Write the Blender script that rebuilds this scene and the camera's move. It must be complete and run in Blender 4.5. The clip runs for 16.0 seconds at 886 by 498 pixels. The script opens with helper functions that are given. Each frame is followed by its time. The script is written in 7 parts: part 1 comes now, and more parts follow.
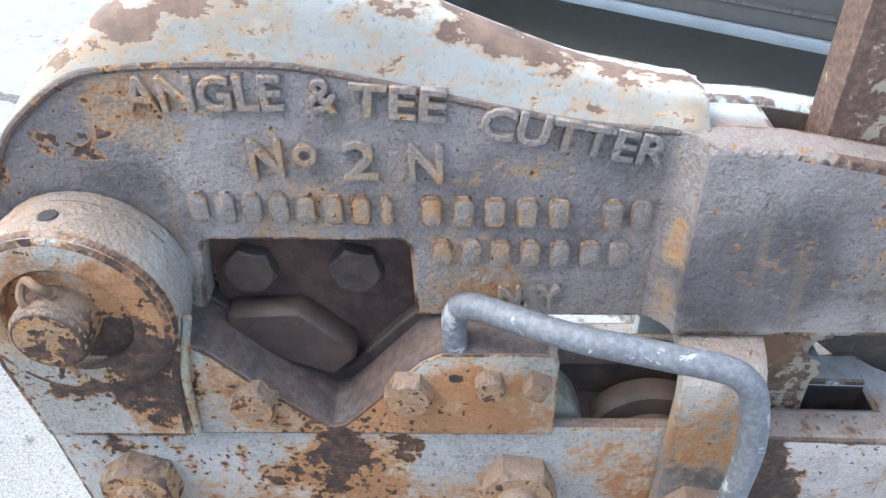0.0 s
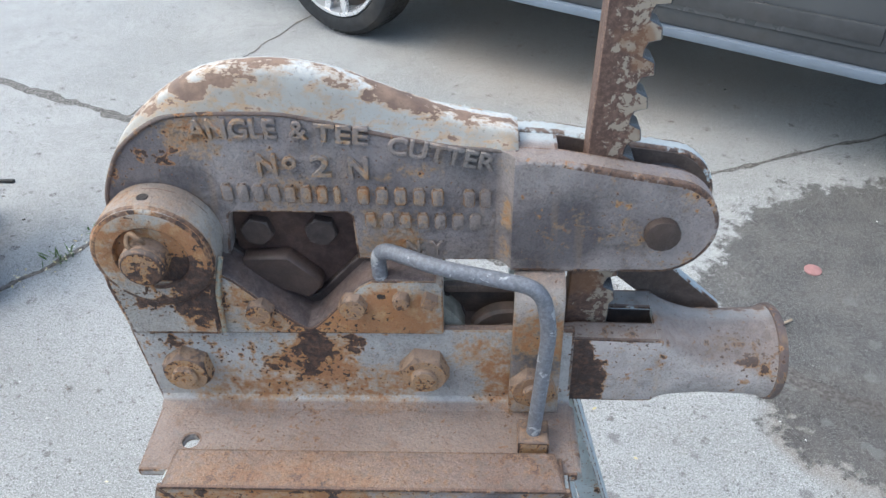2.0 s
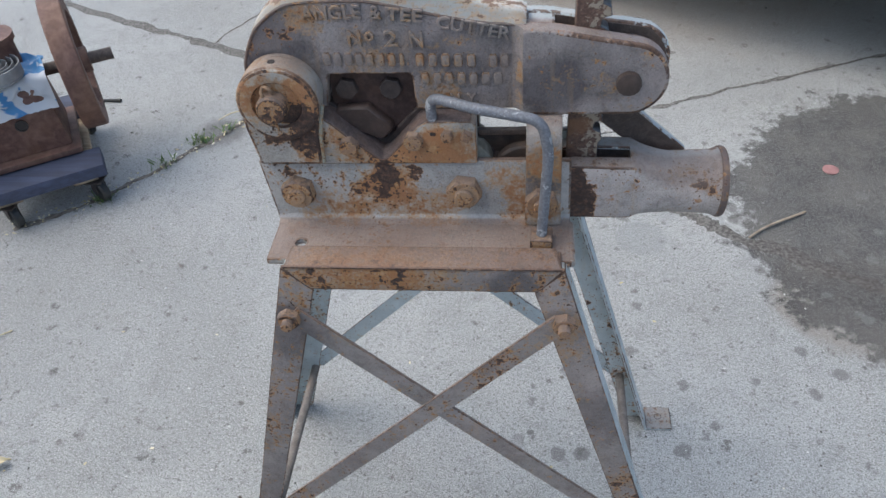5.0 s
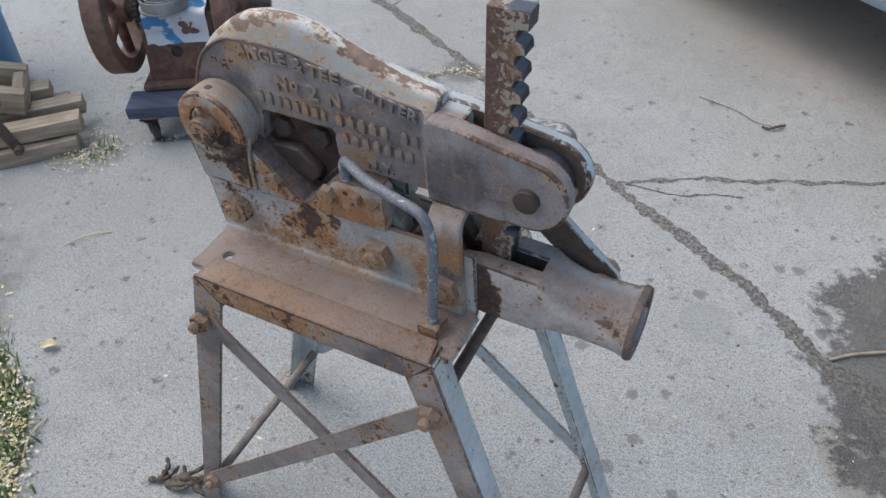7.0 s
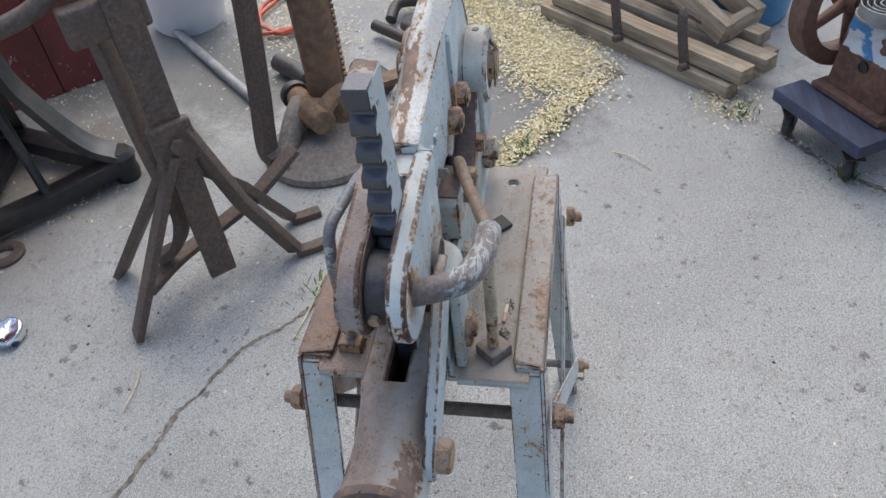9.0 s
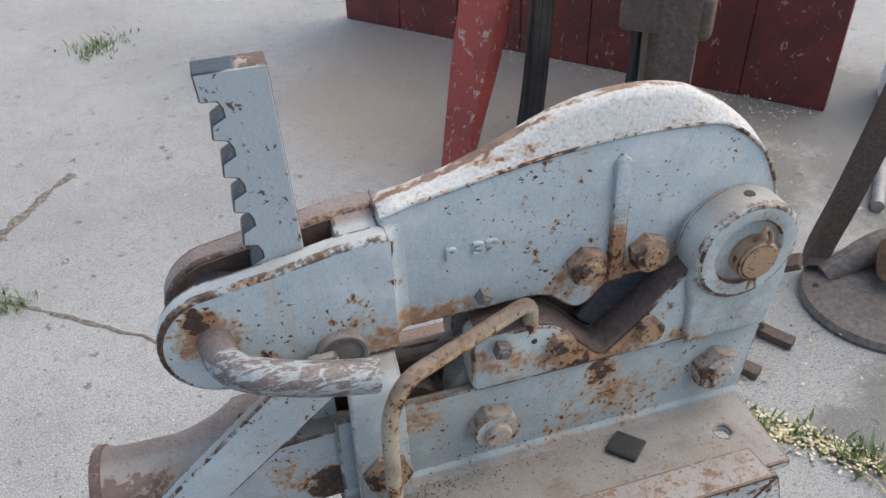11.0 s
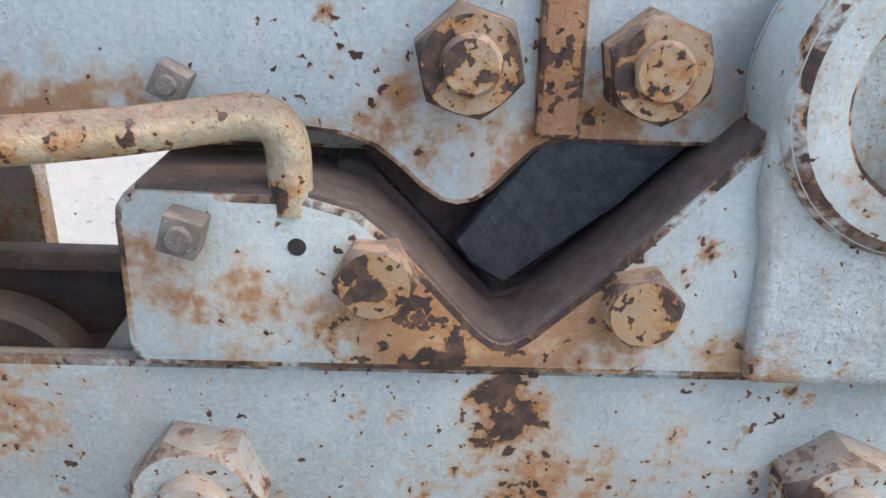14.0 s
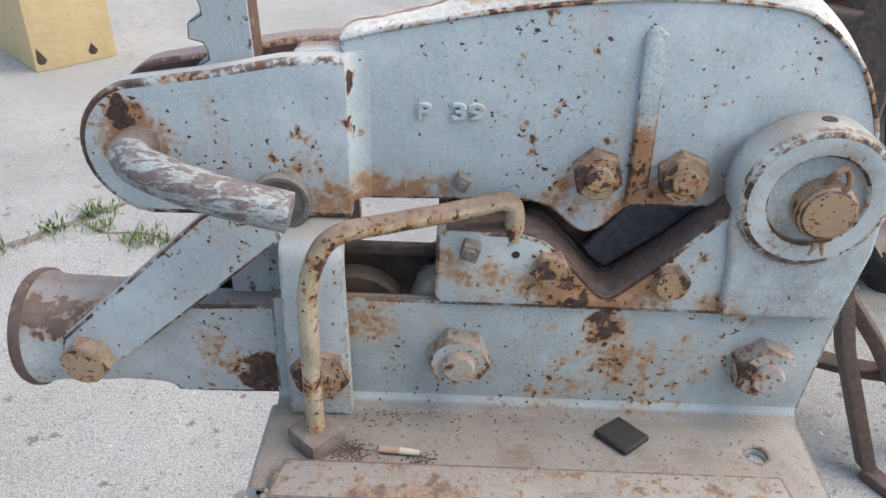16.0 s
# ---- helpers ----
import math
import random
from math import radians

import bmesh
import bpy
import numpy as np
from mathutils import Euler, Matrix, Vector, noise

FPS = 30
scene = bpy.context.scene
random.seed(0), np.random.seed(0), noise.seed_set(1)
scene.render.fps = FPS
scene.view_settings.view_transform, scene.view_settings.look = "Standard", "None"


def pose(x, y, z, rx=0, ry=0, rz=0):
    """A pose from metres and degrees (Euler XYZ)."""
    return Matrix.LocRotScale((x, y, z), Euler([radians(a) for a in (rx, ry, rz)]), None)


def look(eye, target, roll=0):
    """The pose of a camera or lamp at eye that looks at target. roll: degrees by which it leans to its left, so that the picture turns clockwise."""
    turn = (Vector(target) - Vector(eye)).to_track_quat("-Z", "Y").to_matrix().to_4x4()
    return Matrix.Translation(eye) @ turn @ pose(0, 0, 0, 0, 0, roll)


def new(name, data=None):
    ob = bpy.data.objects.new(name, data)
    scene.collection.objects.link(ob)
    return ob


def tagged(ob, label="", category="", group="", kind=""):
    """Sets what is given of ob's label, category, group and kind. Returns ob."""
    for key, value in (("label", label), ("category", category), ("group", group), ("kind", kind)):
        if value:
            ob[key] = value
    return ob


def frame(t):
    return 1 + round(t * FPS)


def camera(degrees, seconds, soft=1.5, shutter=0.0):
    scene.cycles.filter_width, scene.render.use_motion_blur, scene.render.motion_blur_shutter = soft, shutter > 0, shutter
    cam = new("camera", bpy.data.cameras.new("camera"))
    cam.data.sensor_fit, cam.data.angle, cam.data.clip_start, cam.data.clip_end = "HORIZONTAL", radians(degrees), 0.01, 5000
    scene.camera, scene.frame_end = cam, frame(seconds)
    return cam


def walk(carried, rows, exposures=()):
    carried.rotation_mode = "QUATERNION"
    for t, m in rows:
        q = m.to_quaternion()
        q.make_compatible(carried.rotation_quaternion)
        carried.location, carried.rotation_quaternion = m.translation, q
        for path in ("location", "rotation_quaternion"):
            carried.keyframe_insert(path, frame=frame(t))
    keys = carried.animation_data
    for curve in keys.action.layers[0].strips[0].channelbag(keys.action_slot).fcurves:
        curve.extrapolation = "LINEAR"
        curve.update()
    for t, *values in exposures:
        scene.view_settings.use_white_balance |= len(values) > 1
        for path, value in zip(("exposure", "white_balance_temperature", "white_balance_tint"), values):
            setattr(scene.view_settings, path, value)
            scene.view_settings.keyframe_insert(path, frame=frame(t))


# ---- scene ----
cam = camera(59.12, 16.0)
PATH = [
    (0, (0.0936, -0.3702, 1.3219), (0.0283, 1.2235, 0.1153), -1.53),
    (0.5, (0.0975, -0.4203, 1.3349), (0.0378, 1.2017, 0.1663), -1.6),
    (1, (0.1216, -0.478, 1.3855), (0.0352, 1.135, 0.2062), -1.98),
    (1.5, (0.1416, -0.5576, 1.4342), (0.0655, 1.0347, 0.2264), -1.48),
    (2, (0.1737, -0.6173, 1.4893), (0.1009, 0.9541, 0.2543), -1.45),
    (2.5, (0.1565, -0.6869, 1.5456), (0.0794, 0.8669, 0.2887), -1.46),
    (3, (0.1391, -0.7821, 1.5755), (0.0499, 0.7526, 0.2961), -1.72),
    (3.5, (0.1381, -0.881, 1.5742), (0.0416, 0.6551, 0.2971), -1.81),
    (4, (0.1358, -0.9466, 1.5334), (0.0347, 0.5838, 0.2498), -2.04),
    (6.3, (0.4788, -0.9533, 1.6875), (-0.0083, 0.3864, 0.2846), -6.25),
    (6.5, (0.5141, -0.8687, 1.6821), (0.0038, 0.4691, 0.2857), -4.4),
    (7, (0.6091, -0.7078, 1.6652), (-0.1047, 0.5453, 0.2795), -3.45),
    (7.5, (0.8173, -0.5194, 1.6716), (-0.2747, 0.4757, 0.3235), -5.36),
    (8, (0.9077, -0.3045, 1.6452), (-0.4693, 0.2744, 0.3152), -7.19),
    (8.5, (0.9056, -0.0576, 1.6427), (-0.5666, 0.129, 0.3019), -6.16),
    (9, (0.8918, 0.1992, 1.6222), (-0.5448, -0.1469, 0.2745), -7.04),
    (9.5, (0.8243, 0.3752, 1.6309), (-0.4604, -0.3848, 0.2996), -5.25),
    (9.7, (0.7575, 0.4165, 1.6078), (-0.4537, -0.4735, 0.2884), -4.8),
    (11.8, (0.1222, 0.5404, 1.3263), (0.0438, -1.1497, 0.2598), 1.38),
    (12, (0.095, 0.4631, 1.2536), (0.0434, -1.2644, 0.2472), 2.26),
    (12.5, (0.0536, 0.3441, 1.1293), (0.0478, -1.468, 0.2829), 2.4),
    (13, (0.0481, 0.2654, 1.0885), (-0.0557, -1.5581, 0.2735), 3.19),
    (13.5, (0.0326, 0.2575, 1.0765), (-0.0813, -1.5665, 0.2642), 3.08),
    (14, (0.0458, 0.2924, 1.0905), (-0.0338, -1.5469, 0.3093), 2.63),
    (14.5, (0.0796, 0.3434, 1.1211), (0.0483, -1.518, 0.39), 2.32),
    (15, (0.1048, 0.4111, 1.1779), (0.1082, -1.4407, 0.4224), 2.21),
    (15.5, (0.1246, 0.4797, 1.2473), (0.1728, -1.2979, 0.332), 1.67),
    (16, (0.1333, 0.5507, 1.3007), (0.1575, -1.1491, 0.2471), 1.6),
]
# seconds, stops, kelvin and tint of the film camera's own balance
EXPOSURES = [(0.0, 1.64, 6180, 4), (0.6, 1.56, 6200, 4), (1.5, 1.19, 6230, 4), (2.5, 0.9, 6270, 5), (4.0, 0.7, 6320, 6), (6.5, 0.46, 6420, 7), (8.5, 0.49, 6480, 8), (9.7, 0.66, 6780, 10),
             (12.0, 0.58, 6800, 9), (12.5, 0.8, 6800, 9), (13.2, 1.18, 6900, 10), (14.0, 1.38, 6900, 10), (14.6, 1.27, 6700, 10), (15.2, 1.06, 6750, 10), (16.0, 0.9, 6880, 10)]
walk(cam, [(t, look(eye, target, roll)) for t, eye, target, roll in PATH], EXPOSURES)

# ---- light: open shade under a bright hazy sky ----
SUN_ELEVATION, SUN_ROTATION = radians(60), radians(-92)
world = bpy.data.worlds.new("world")
scene.world = world
world.use_nodes = True
wn, wl = world.node_tree.nodes, world.node_tree.links
sky = wn.new("ShaderNodeTexSky")
sky.sky_type, sky.sun_disc = "NISHITA", False
sky.sun_elevation, sky.sun_rotation = SUN_ELEVATION, SUN_ROTATION
sky.air_density, sky.dust_density = 1.0, 3.0
wl.new(sky.outputs[0], wn["Background"].inputs[0])
wn["Background"].inputs[1].default_value = 0.17
sun = new("sun", bpy.data.lights.new("sun", "SUN"))
sun.data.energy, sun.data.angle, sun.data.color = 1.0, radians(80), (0.96, 0.965, 0.87)
sun.matrix_world = look((0, 0, 0), (-math.sin(SUN_ROTATION) * math.cos(SUN_ELEVATION), -math.cos(SUN_ROTATION) * math.cos(SUN_ELEVATION), -math.sin(SUN_ELEVATION)))


# ---- material tools ----
class Mat:
    """A node material under construction."""

    def __init__(self, name, roughness=0.7, metallic=0.0):
        self.m = bpy.data.materials.new(name)
        self.m.use_nodes = True
        self.t = self.m.node_tree
        self.bsdf = self.t.nodes["Principled BSDF"]
        self.bsdf.inputs["Roughness"].default_value = roughness
        self.bsdf.inputs["Metallic"].default_value = metallic
        self.co = self.t.nodes.new("ShaderNodeTexCoord").outputs["Object"]

    def put(self, sock, v):
        if isinstance(v, bpy.types.NodeSocket):
            self.t.links.new(v, sock)
        elif isinstance(v, (tuple, list)) and len(v) == 3 and sock.type == "RGBA":
            sock.default_value = (*v, 1)
        else:
            sock.default_value = v

    def noise(self, scale, detail=6, rough=0.6, distort=0.0, co=None):
        n = self.t.nodes.new("ShaderNodeTexNoise")
        self.put(n.inputs["Vector"], co or self.co)
        for k, v in (("Scale", scale), ("Detail", detail), ("Roughness", rough), ("Distortion", distort)):
            n.inputs[k].default_value = v
        return n.outputs["Fac"]

    def voronoi(self, scale, co=None, feature="F1"):
        n = self.t.nodes.new("ShaderNodeTexVoronoi")
        n.feature = feature
        self.put(n.inputs["Vector"], co or self.co)
        n.inputs["Scale"].default_value = scale
        return n.outputs["Distance"]

    def stretch(self, sx, sy, sz, co=None):
        n = self.t.nodes.new("ShaderNodeMapping")
        self.put(n.inputs["Vector"], co or self.co)
        n.inputs["Scale"].default_value = (sx, sy, sz)
        return n.outputs[0]

    def math(self, op, a, b=0.0, clamp=False):
        n = self.t.nodes.new("ShaderNodeMath")
        n.operation, n.use_clamp = op, clamp
        self.put(n.inputs[0], a)
        self.put(n.inputs[1], b)
        return n.outputs[0]

    def step(self, v, lo, hi, a=0.0, b=1.0):
        n = self.t.nodes.new("ShaderNodeMapRange")
        n.interpolation_type = "SMOOTHSTEP"
        self.put(n.inputs[0], v)
        for i, x in enumerate((lo, hi, a, b)):
            n.inputs[i + 1].default_value = x
        return n.outputs[0]

    def mix(self, f, a, b):
        n = self.t.nodes.new("ShaderNodeMix")
        n.data_type = "RGBA"
        self.put(n.inputs[0], f)
        self.put(n.inputs[6], a)
        self.put(n.inputs[7], b)
        return n.outputs[2]

    def axis(self, i):
        n = self.t.nodes.new("ShaderNodeSeparateXYZ")
        self.put(n.inputs[0], self.co)
        return n.outputs[i]

    def near(self, p, r, co=None):
        n = self.t.nodes.new("ShaderNodeVectorMath")
        n.operation = "DISTANCE"
        self.put(n.inputs[0], co or self.co)
        n.inputs[1].default_value = p
        return self.step(n.outputs["Value"], 0.25 * r, r, 1.0, 0.0)

    def rnd(self):
        return self.t.nodes.new("ShaderNodeObjectInfo").outputs["Random"]

    def edges(self):
        """1 on worn outer edges, 0 on flats."""
        n = self.t.nodes.new("ShaderNodeAttribute")
        n.attribute_name = "worn"
        return n.outputs["Fac"]

    def done(self, color, bump=None, strength=0.3, distance=0.002, rough=None):
        self.put(self.bsdf.inputs["Base Color"], color)
        if rough is not None:
            self.put(self.bsdf.inputs["Roughness"], rough)
        if bump is not None:
            n = self.t.nodes.new("ShaderNodeBump")
            n.inputs["Strength"].default_value, n.inputs["Distance"].default_value = strength, distance
            self.put(n.inputs["Height"], bump)
            self.t.links.new(n.outputs[0], self.bsdf.inputs["Normal"])
        return self.m


DARK_RUST, RUST, PALE_RUST = (0.05, 0.031, 0.026), (0.34, 0.135, 0.042), (0.5, 0.31, 0.145)


def painted_iron(name, back, front=None, amount=0.0, wear=1.0, spots=(), grime=0.5, stain=0.0, dust=0.0, grease=(), size=1.0, rough=(0.5, 0.82), soil=None):
    """Chipped paint over rusty iron. back, front: the paint tone on the two sides of the machine, the front browned by
    dirt and darkened for its dimmer light; spots: (place, radius, more chips, more rust stain); grease: (place, radius,
    how dark) of black handling stains; size: of the chips."""
    k = Mat(name, 0.62)
    smooth = k.step(k.axis(1), -0.008, 0.008, 1.0, 0.3) if front else 0.6
    grain, large, cloud = k.noise(520, 3), k.noise(13, 3), k.noise(36, 6, 0.68, 0.5)
    blob = k.noise(75 / size, 3.5, 0.55, 0.25)
    fleck = k.noise(210 / size, 2.5, 0.5, 0.2)
    pebble = k.noise(190, 3, 0.55)
    wide = k.stretch(1, 2.5, 1)
    lit = lambda c: tuple(min(0.72, 1.5 * v) for v in c)
    paint, bright = back, lit(back)
    # front tone: same paint, browned by dirt and dimmed for its lesser light
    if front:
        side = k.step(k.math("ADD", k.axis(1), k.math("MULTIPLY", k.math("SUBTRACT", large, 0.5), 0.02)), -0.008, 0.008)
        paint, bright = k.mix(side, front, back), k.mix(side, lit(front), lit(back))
    paint = k.mix(k.step(grain, 0.42, 0.7, 0.0, 0.35), paint, bright)
    paint = k.mix(k.math("MULTIPLY", k.step(k.noise(400, 3, 0.65), 0.32, 0.5, 0.62, 0.0), smooth), paint, (0.13, 0.115, 0.11))
    paint = k.mix(k.step(k.noise(22, 5, 0.6), 0.45, 0.7, 0.0, 0.45), paint, bright)
    paint = k.mix(k.step(k.noise(7, 4, 0.55, 0.3), 0.46, 0.64, 0.0, 0.45), paint, bright)
    paint = k.mix(k.step(k.noise(9, 6, 0.65, 0.4), 0.42, 0.66, 0.0, 0.4), paint, k.mix(0.72, (0.3, 0.36, 0.34), paint))
    soot = k.math("MULTIPLY", k.step(cloud, 0.42, 0.74), grime)
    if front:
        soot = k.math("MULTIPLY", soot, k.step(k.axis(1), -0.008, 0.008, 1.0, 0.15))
    paint = k.mix(soot, paint, (0.12, 0.1, 0.095))
    for p, r, how in grease:
        paint = k.mix(k.math("MULTIPLY", k.step(k.math("ADD", k.near((p[0], 2.5 * p[1], p[2]), r, wide), k.math("SUBTRACT", cloud, 0.5)), 0.1, 0.8), how * 0.85), paint, (0.04, 0.037, 0.046))
    streak = k.step(k.noise(60, 4, 0.5, 0.0, k.stretch(1, 1, 0.12)), 0.55, 0.78, 0.0, 0.28)
    paint = k.mix(streak, paint, PALE_RUST)
    # where the paint fails: a slow field, worn edges and known places
    field = k.math("MULTIPLY", k.math("SUBTRACT", k.math("ADD", large, k.math("MULTIPLY", k.noise(4, 2), 0.8)), 0.9), 0.5)
    more = k.math("ADD", field, amount)
    halo = k.math("ADD", k.math("MULTIPLY", field, 0.9), stain + 0.5 * amount + 0.055)
    for p, r, how, tint in spots:
        one = k.near((p[0], 2.5 * p[1], p[2]), r, wide)
        more = k.math("ADD", more, k.math("MULTIPLY", one, how))
        halo = k.math("ADD", halo, k.math("MULTIPLY", one, tint * 1.25))
    if wear:
        more = k.math("ADD", more, k.math("MULTIPLY", k.edges(), wear * 0.19))
        halo = k.math("ADD", halo, k.math("MULTIPLY", k.edges(), wear * 0.16))
    chips = k.math("ADD", blob, more)
    flecks = k.math("ADD", fleck, k.math("MULTIPLY", more, 0.55))
    seep = k.math("ADD", k.math("ADD", k.math("MULTIPLY", cloud, 0.45), k.math("MULTIPLY", blob, 0.4)), k.math("ADD", k.math("MULTIPLY", fleck, 0.38), halo))
    rusty = k.mix(k.step(k.noise(55, 6, 0.65), 0.46, 0.74), RUST, PALE_RUST)
    color = k.mix(k.step(seep, 0.665, 0.84, 0.0, 0.5), paint, PALE_RUST)
    color = k.mix(k.step(seep, 0.76, 0.93, 0.0, 0.8), color, rusty)
    ring = k.math("MAXIMUM", k.step(chips, 0.615, 0.695, 0.0, 0.9), k.step(flecks, 0.645, 0.685, 0.0, 0.8))
    color = k.mix(ring, color, k.mix(k.step(grain, 0.4, 0.6), RUST, (0.42, 0.24, 0.1)))
    if wear:
        rubbed = k.math("MULTIPLY", k.edges(), k.step(k.math("ADD", k.math("ADD", cloud, k.math("MULTIPLY", fleck, 0.4)), k.math("MULTIPLY", field, 1.2)), 0.58, 0.72, 0.0, 0.92 * min(wear, 1.0)))
        color = k.mix(rubbed, color, (0.105, 0.06, 0.042))
    core = k.math("MAXIMUM", k.step(chips, 0.7, 0.712), k.step(flecks, 0.675, 0.688))
    deep = k.mix(k.step(k.noise(160, 5), 0.42, 0.66), DARK_RUST, (0.13, 0.07, 0.045))
    color = k.mix(core, color, deep)
    if dust:
        up = k.t.nodes.new("ShaderNodeSeparateXYZ")
        k.t.links.new(k.t.nodes.new("ShaderNodeNewGeometry").outputs["Normal"], up.inputs[0])
        tan, pale, grey = (0.235, 0.132, 0.085), (0.32, 0.205, 0.145), (0.27, 0.235, 0.2)
        dusty = k.mix(k.step(k.noise(9, 5, 0.6), 0.35, 0.65), tan, pale)
        if front:
            dusty = k.mix(side, dusty, k.mix(0.6, dusty, grey))
        dusty = k.mix(k.step(k.noise(260, 4, 0.7), 0.4, 0.7, 0.0, 0.5), dusty, (0.17, 0.11, 0.08))
        gritty = k.noise(850, 4, 0.75)
        dusty = k.mix(k.step(gritty, 0.42, 0.56, 0.65, 0.0), dusty, (0.075, 0.055, 0.05))
        dusty = k.mix(k.step(gritty, 0.58, 0.7, 0.0, 0.5), dusty, (0.4, 0.33, 0.28))
        dusty = k.mix(k.step(k.noise(70, 6, 0.72, 0.3), 0.52, 0.66, 0.0, 0.6), dusty, (0.12, 0.098, 0.085))
        low, high = 0.45, 0.9
        if soil:
            dusty = k.mix(k.step(k.noise(30, 6, 0.65), 0.35, 0.65), soil, tuple(1.7 * v for v in soil))
            low, high = 0.05, 0.7
        cover = k.step(k.math("ADD", cloud, k.math("MULTIPLY", large, 0.5)), 0.5, 0.75, dust, dust * 0.75)
        color = k.mix(k.math("MULTIPLY", k.step(up.outputs[2], low, high), cover), color, dusty)
    pocks = k.step(k.noise(720, 3, 0.6), 0.3, 0.42, 1.0, 0.0)
    color = k.mix(k.math("MULTIPLY", k.math("MULTIPLY", pocks, 0.5), smooth), color, (0.1, 0.075, 0.065))
    height = k.math("SUBTRACT", k.math("ADD", k.math("MULTIPLY", grain, 0.6), k.math("MULTIPLY", pebble, 1.3)), k.math("MULTIPLY", pocks, 0.5))
    if front:
        height = k.math("MULTIPLY", height, k.step(k.axis(1), -0.008, 0.008, 1.8, 0.45))
    height = k.math("ADD", height, k.math("MULTIPLY", core, -0.55))
    return k.done(color, height, 0.7, 0.0013, k.step(cloud, 0.3, 0.7, rough[0], rough[1]))


def rack_iron():
    """Brown worn iron with pale scraped patches."""
    k = Mat("rack_iron", 0.6)
    side = k.step(k.axis(1), -0.006, 0.006)
    a, b = k.noise(105, 6, 0.68, 0.4), k.noise(260, 4, 0.65)
    brown = k.mix(k.step(b, 0.35, 0.7), (0.09, 0.052, 0.04), (0.18, 0.11, 0.08))
    along = k.step(k.axis(0), 0.276, 0.31, -0.13, 0.055)
    pale = k.math("ADD", k.math("ADD", a, along), k.math("MULTIPLY", b, 0.15))
    front = k.mix(k.step(pale, 0.6, 0.63, 0.0, 0.85), brown, (0.36, 0.305, 0.235))
    front = k.mix(k.step(k.noise(18, 3), 0.56, 0.66, 0.0, 0.7), front, (0.2, 0.1, 0.05))
    paint = k.mix(k.step(a, 0.6, 0.64), (0.43, 0.48, 0.49), (0.11, 0.07, 0.05))
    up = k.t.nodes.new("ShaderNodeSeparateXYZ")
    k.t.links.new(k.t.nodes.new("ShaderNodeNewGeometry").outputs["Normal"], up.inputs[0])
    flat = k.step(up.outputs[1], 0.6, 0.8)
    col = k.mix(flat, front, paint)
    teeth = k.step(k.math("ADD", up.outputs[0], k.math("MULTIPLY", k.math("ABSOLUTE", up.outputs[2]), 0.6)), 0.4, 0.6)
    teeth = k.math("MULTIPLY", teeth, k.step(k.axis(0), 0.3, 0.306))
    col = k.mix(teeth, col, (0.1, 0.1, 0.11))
    k.put(k.bsdf.inputs["Metallic"], k.math("MULTIPLY", teeth, 0.7))
    return k.done(col, k.math("ADD", b, a), 0.5, 0.0015, k.step(teeth, 0.0, 1.0, 0.62, 0.28))


def bare_iron(name, dark=(0.05, 0.035, 0.03), light=(0.17, 0.105, 0.075), scale=60, rough=0.75, rusty=0.4, metallic=0.0):
    k = Mat(name, rough, metallic)
    a, b = k.noise(scale, 8, 0.65, 0.3), k.noise(scale * 0.16, 4)
    color = k.mix(k.step(a, 0.35, 0.7), dark, light)
    color = k.mix(k.math("MULTIPLY", k.step(b, 0.42, 0.68), rusty), color, (0.26, 0.13, 0.06))
    color = k.mix(k.step(k.rnd(), 0.0, 1.0, 0.0, 0.25), color, (0.1, 0.07, 0.055))
    fine = k.noise(700, 4, 0.75)
    color = k.mix(k.step(fine, 0.58, 0.7, 0.0, 0.55), color, tuple(min(0.5, 1.9 * v + 0.02) for v in light))
    color = k.mix(k.step(fine, 0.32, 0.43, 0.5, 0.0), color, tuple(0.5 * v for v in dark))
    return k.done(color, k.math("ADD", k.math("ADD", a, fine), k.math("MULTIPLY", k.noise(scale * 6, 3), 0.6)), 0.4, 0.0012)


def plain(name, color, rough=0.5, metallic=0.0, vary=0.25, scale=30, bump=0.15):
    k = Mat(name, rough, metallic)
    a = k.noise(scale, 6)
    c2 = tuple(v * (1 - vary) for v in color)
    col = k.mix(k.step(a, 0.35, 0.68), color, c2)
    col = k.mix(k.step(k.noise(scale * 0.2, 3), 0.45, 0.75, 0.0, vary), col, (0.16, 0.13, 0.1))
    return k.done(col, k.noise(scale * 8, 4), bump, 0.001, k.step(a, 0.3, 0.7, max(0.05, rough - 0.08), min(1, rough + 0.08)))


def wood(name, pale, dark, scale=1.0):
    k = Mat(name, 0.85)
    fibre = k.noise(30 * scale, 6, 0.65, 0.6, k.stretch(0.12, 1.6, 1.6))
    blot = k.noise(6 * scale, 4)
    col = k.mix(k.step(fibre, 0.35, 0.65), dark, pale)
    col = k.mix(k.step(blot, 0.45, 0.75, 0.0, 0.5), col, tuple(v * 0.45 for v in dark))
    col = k.mix(k.step(k.rnd(), 0, 1, 0, 0.3), col, (0.2, 0.18, 0.16))
    return k.done(col, fibre, 0.5, 0.003)


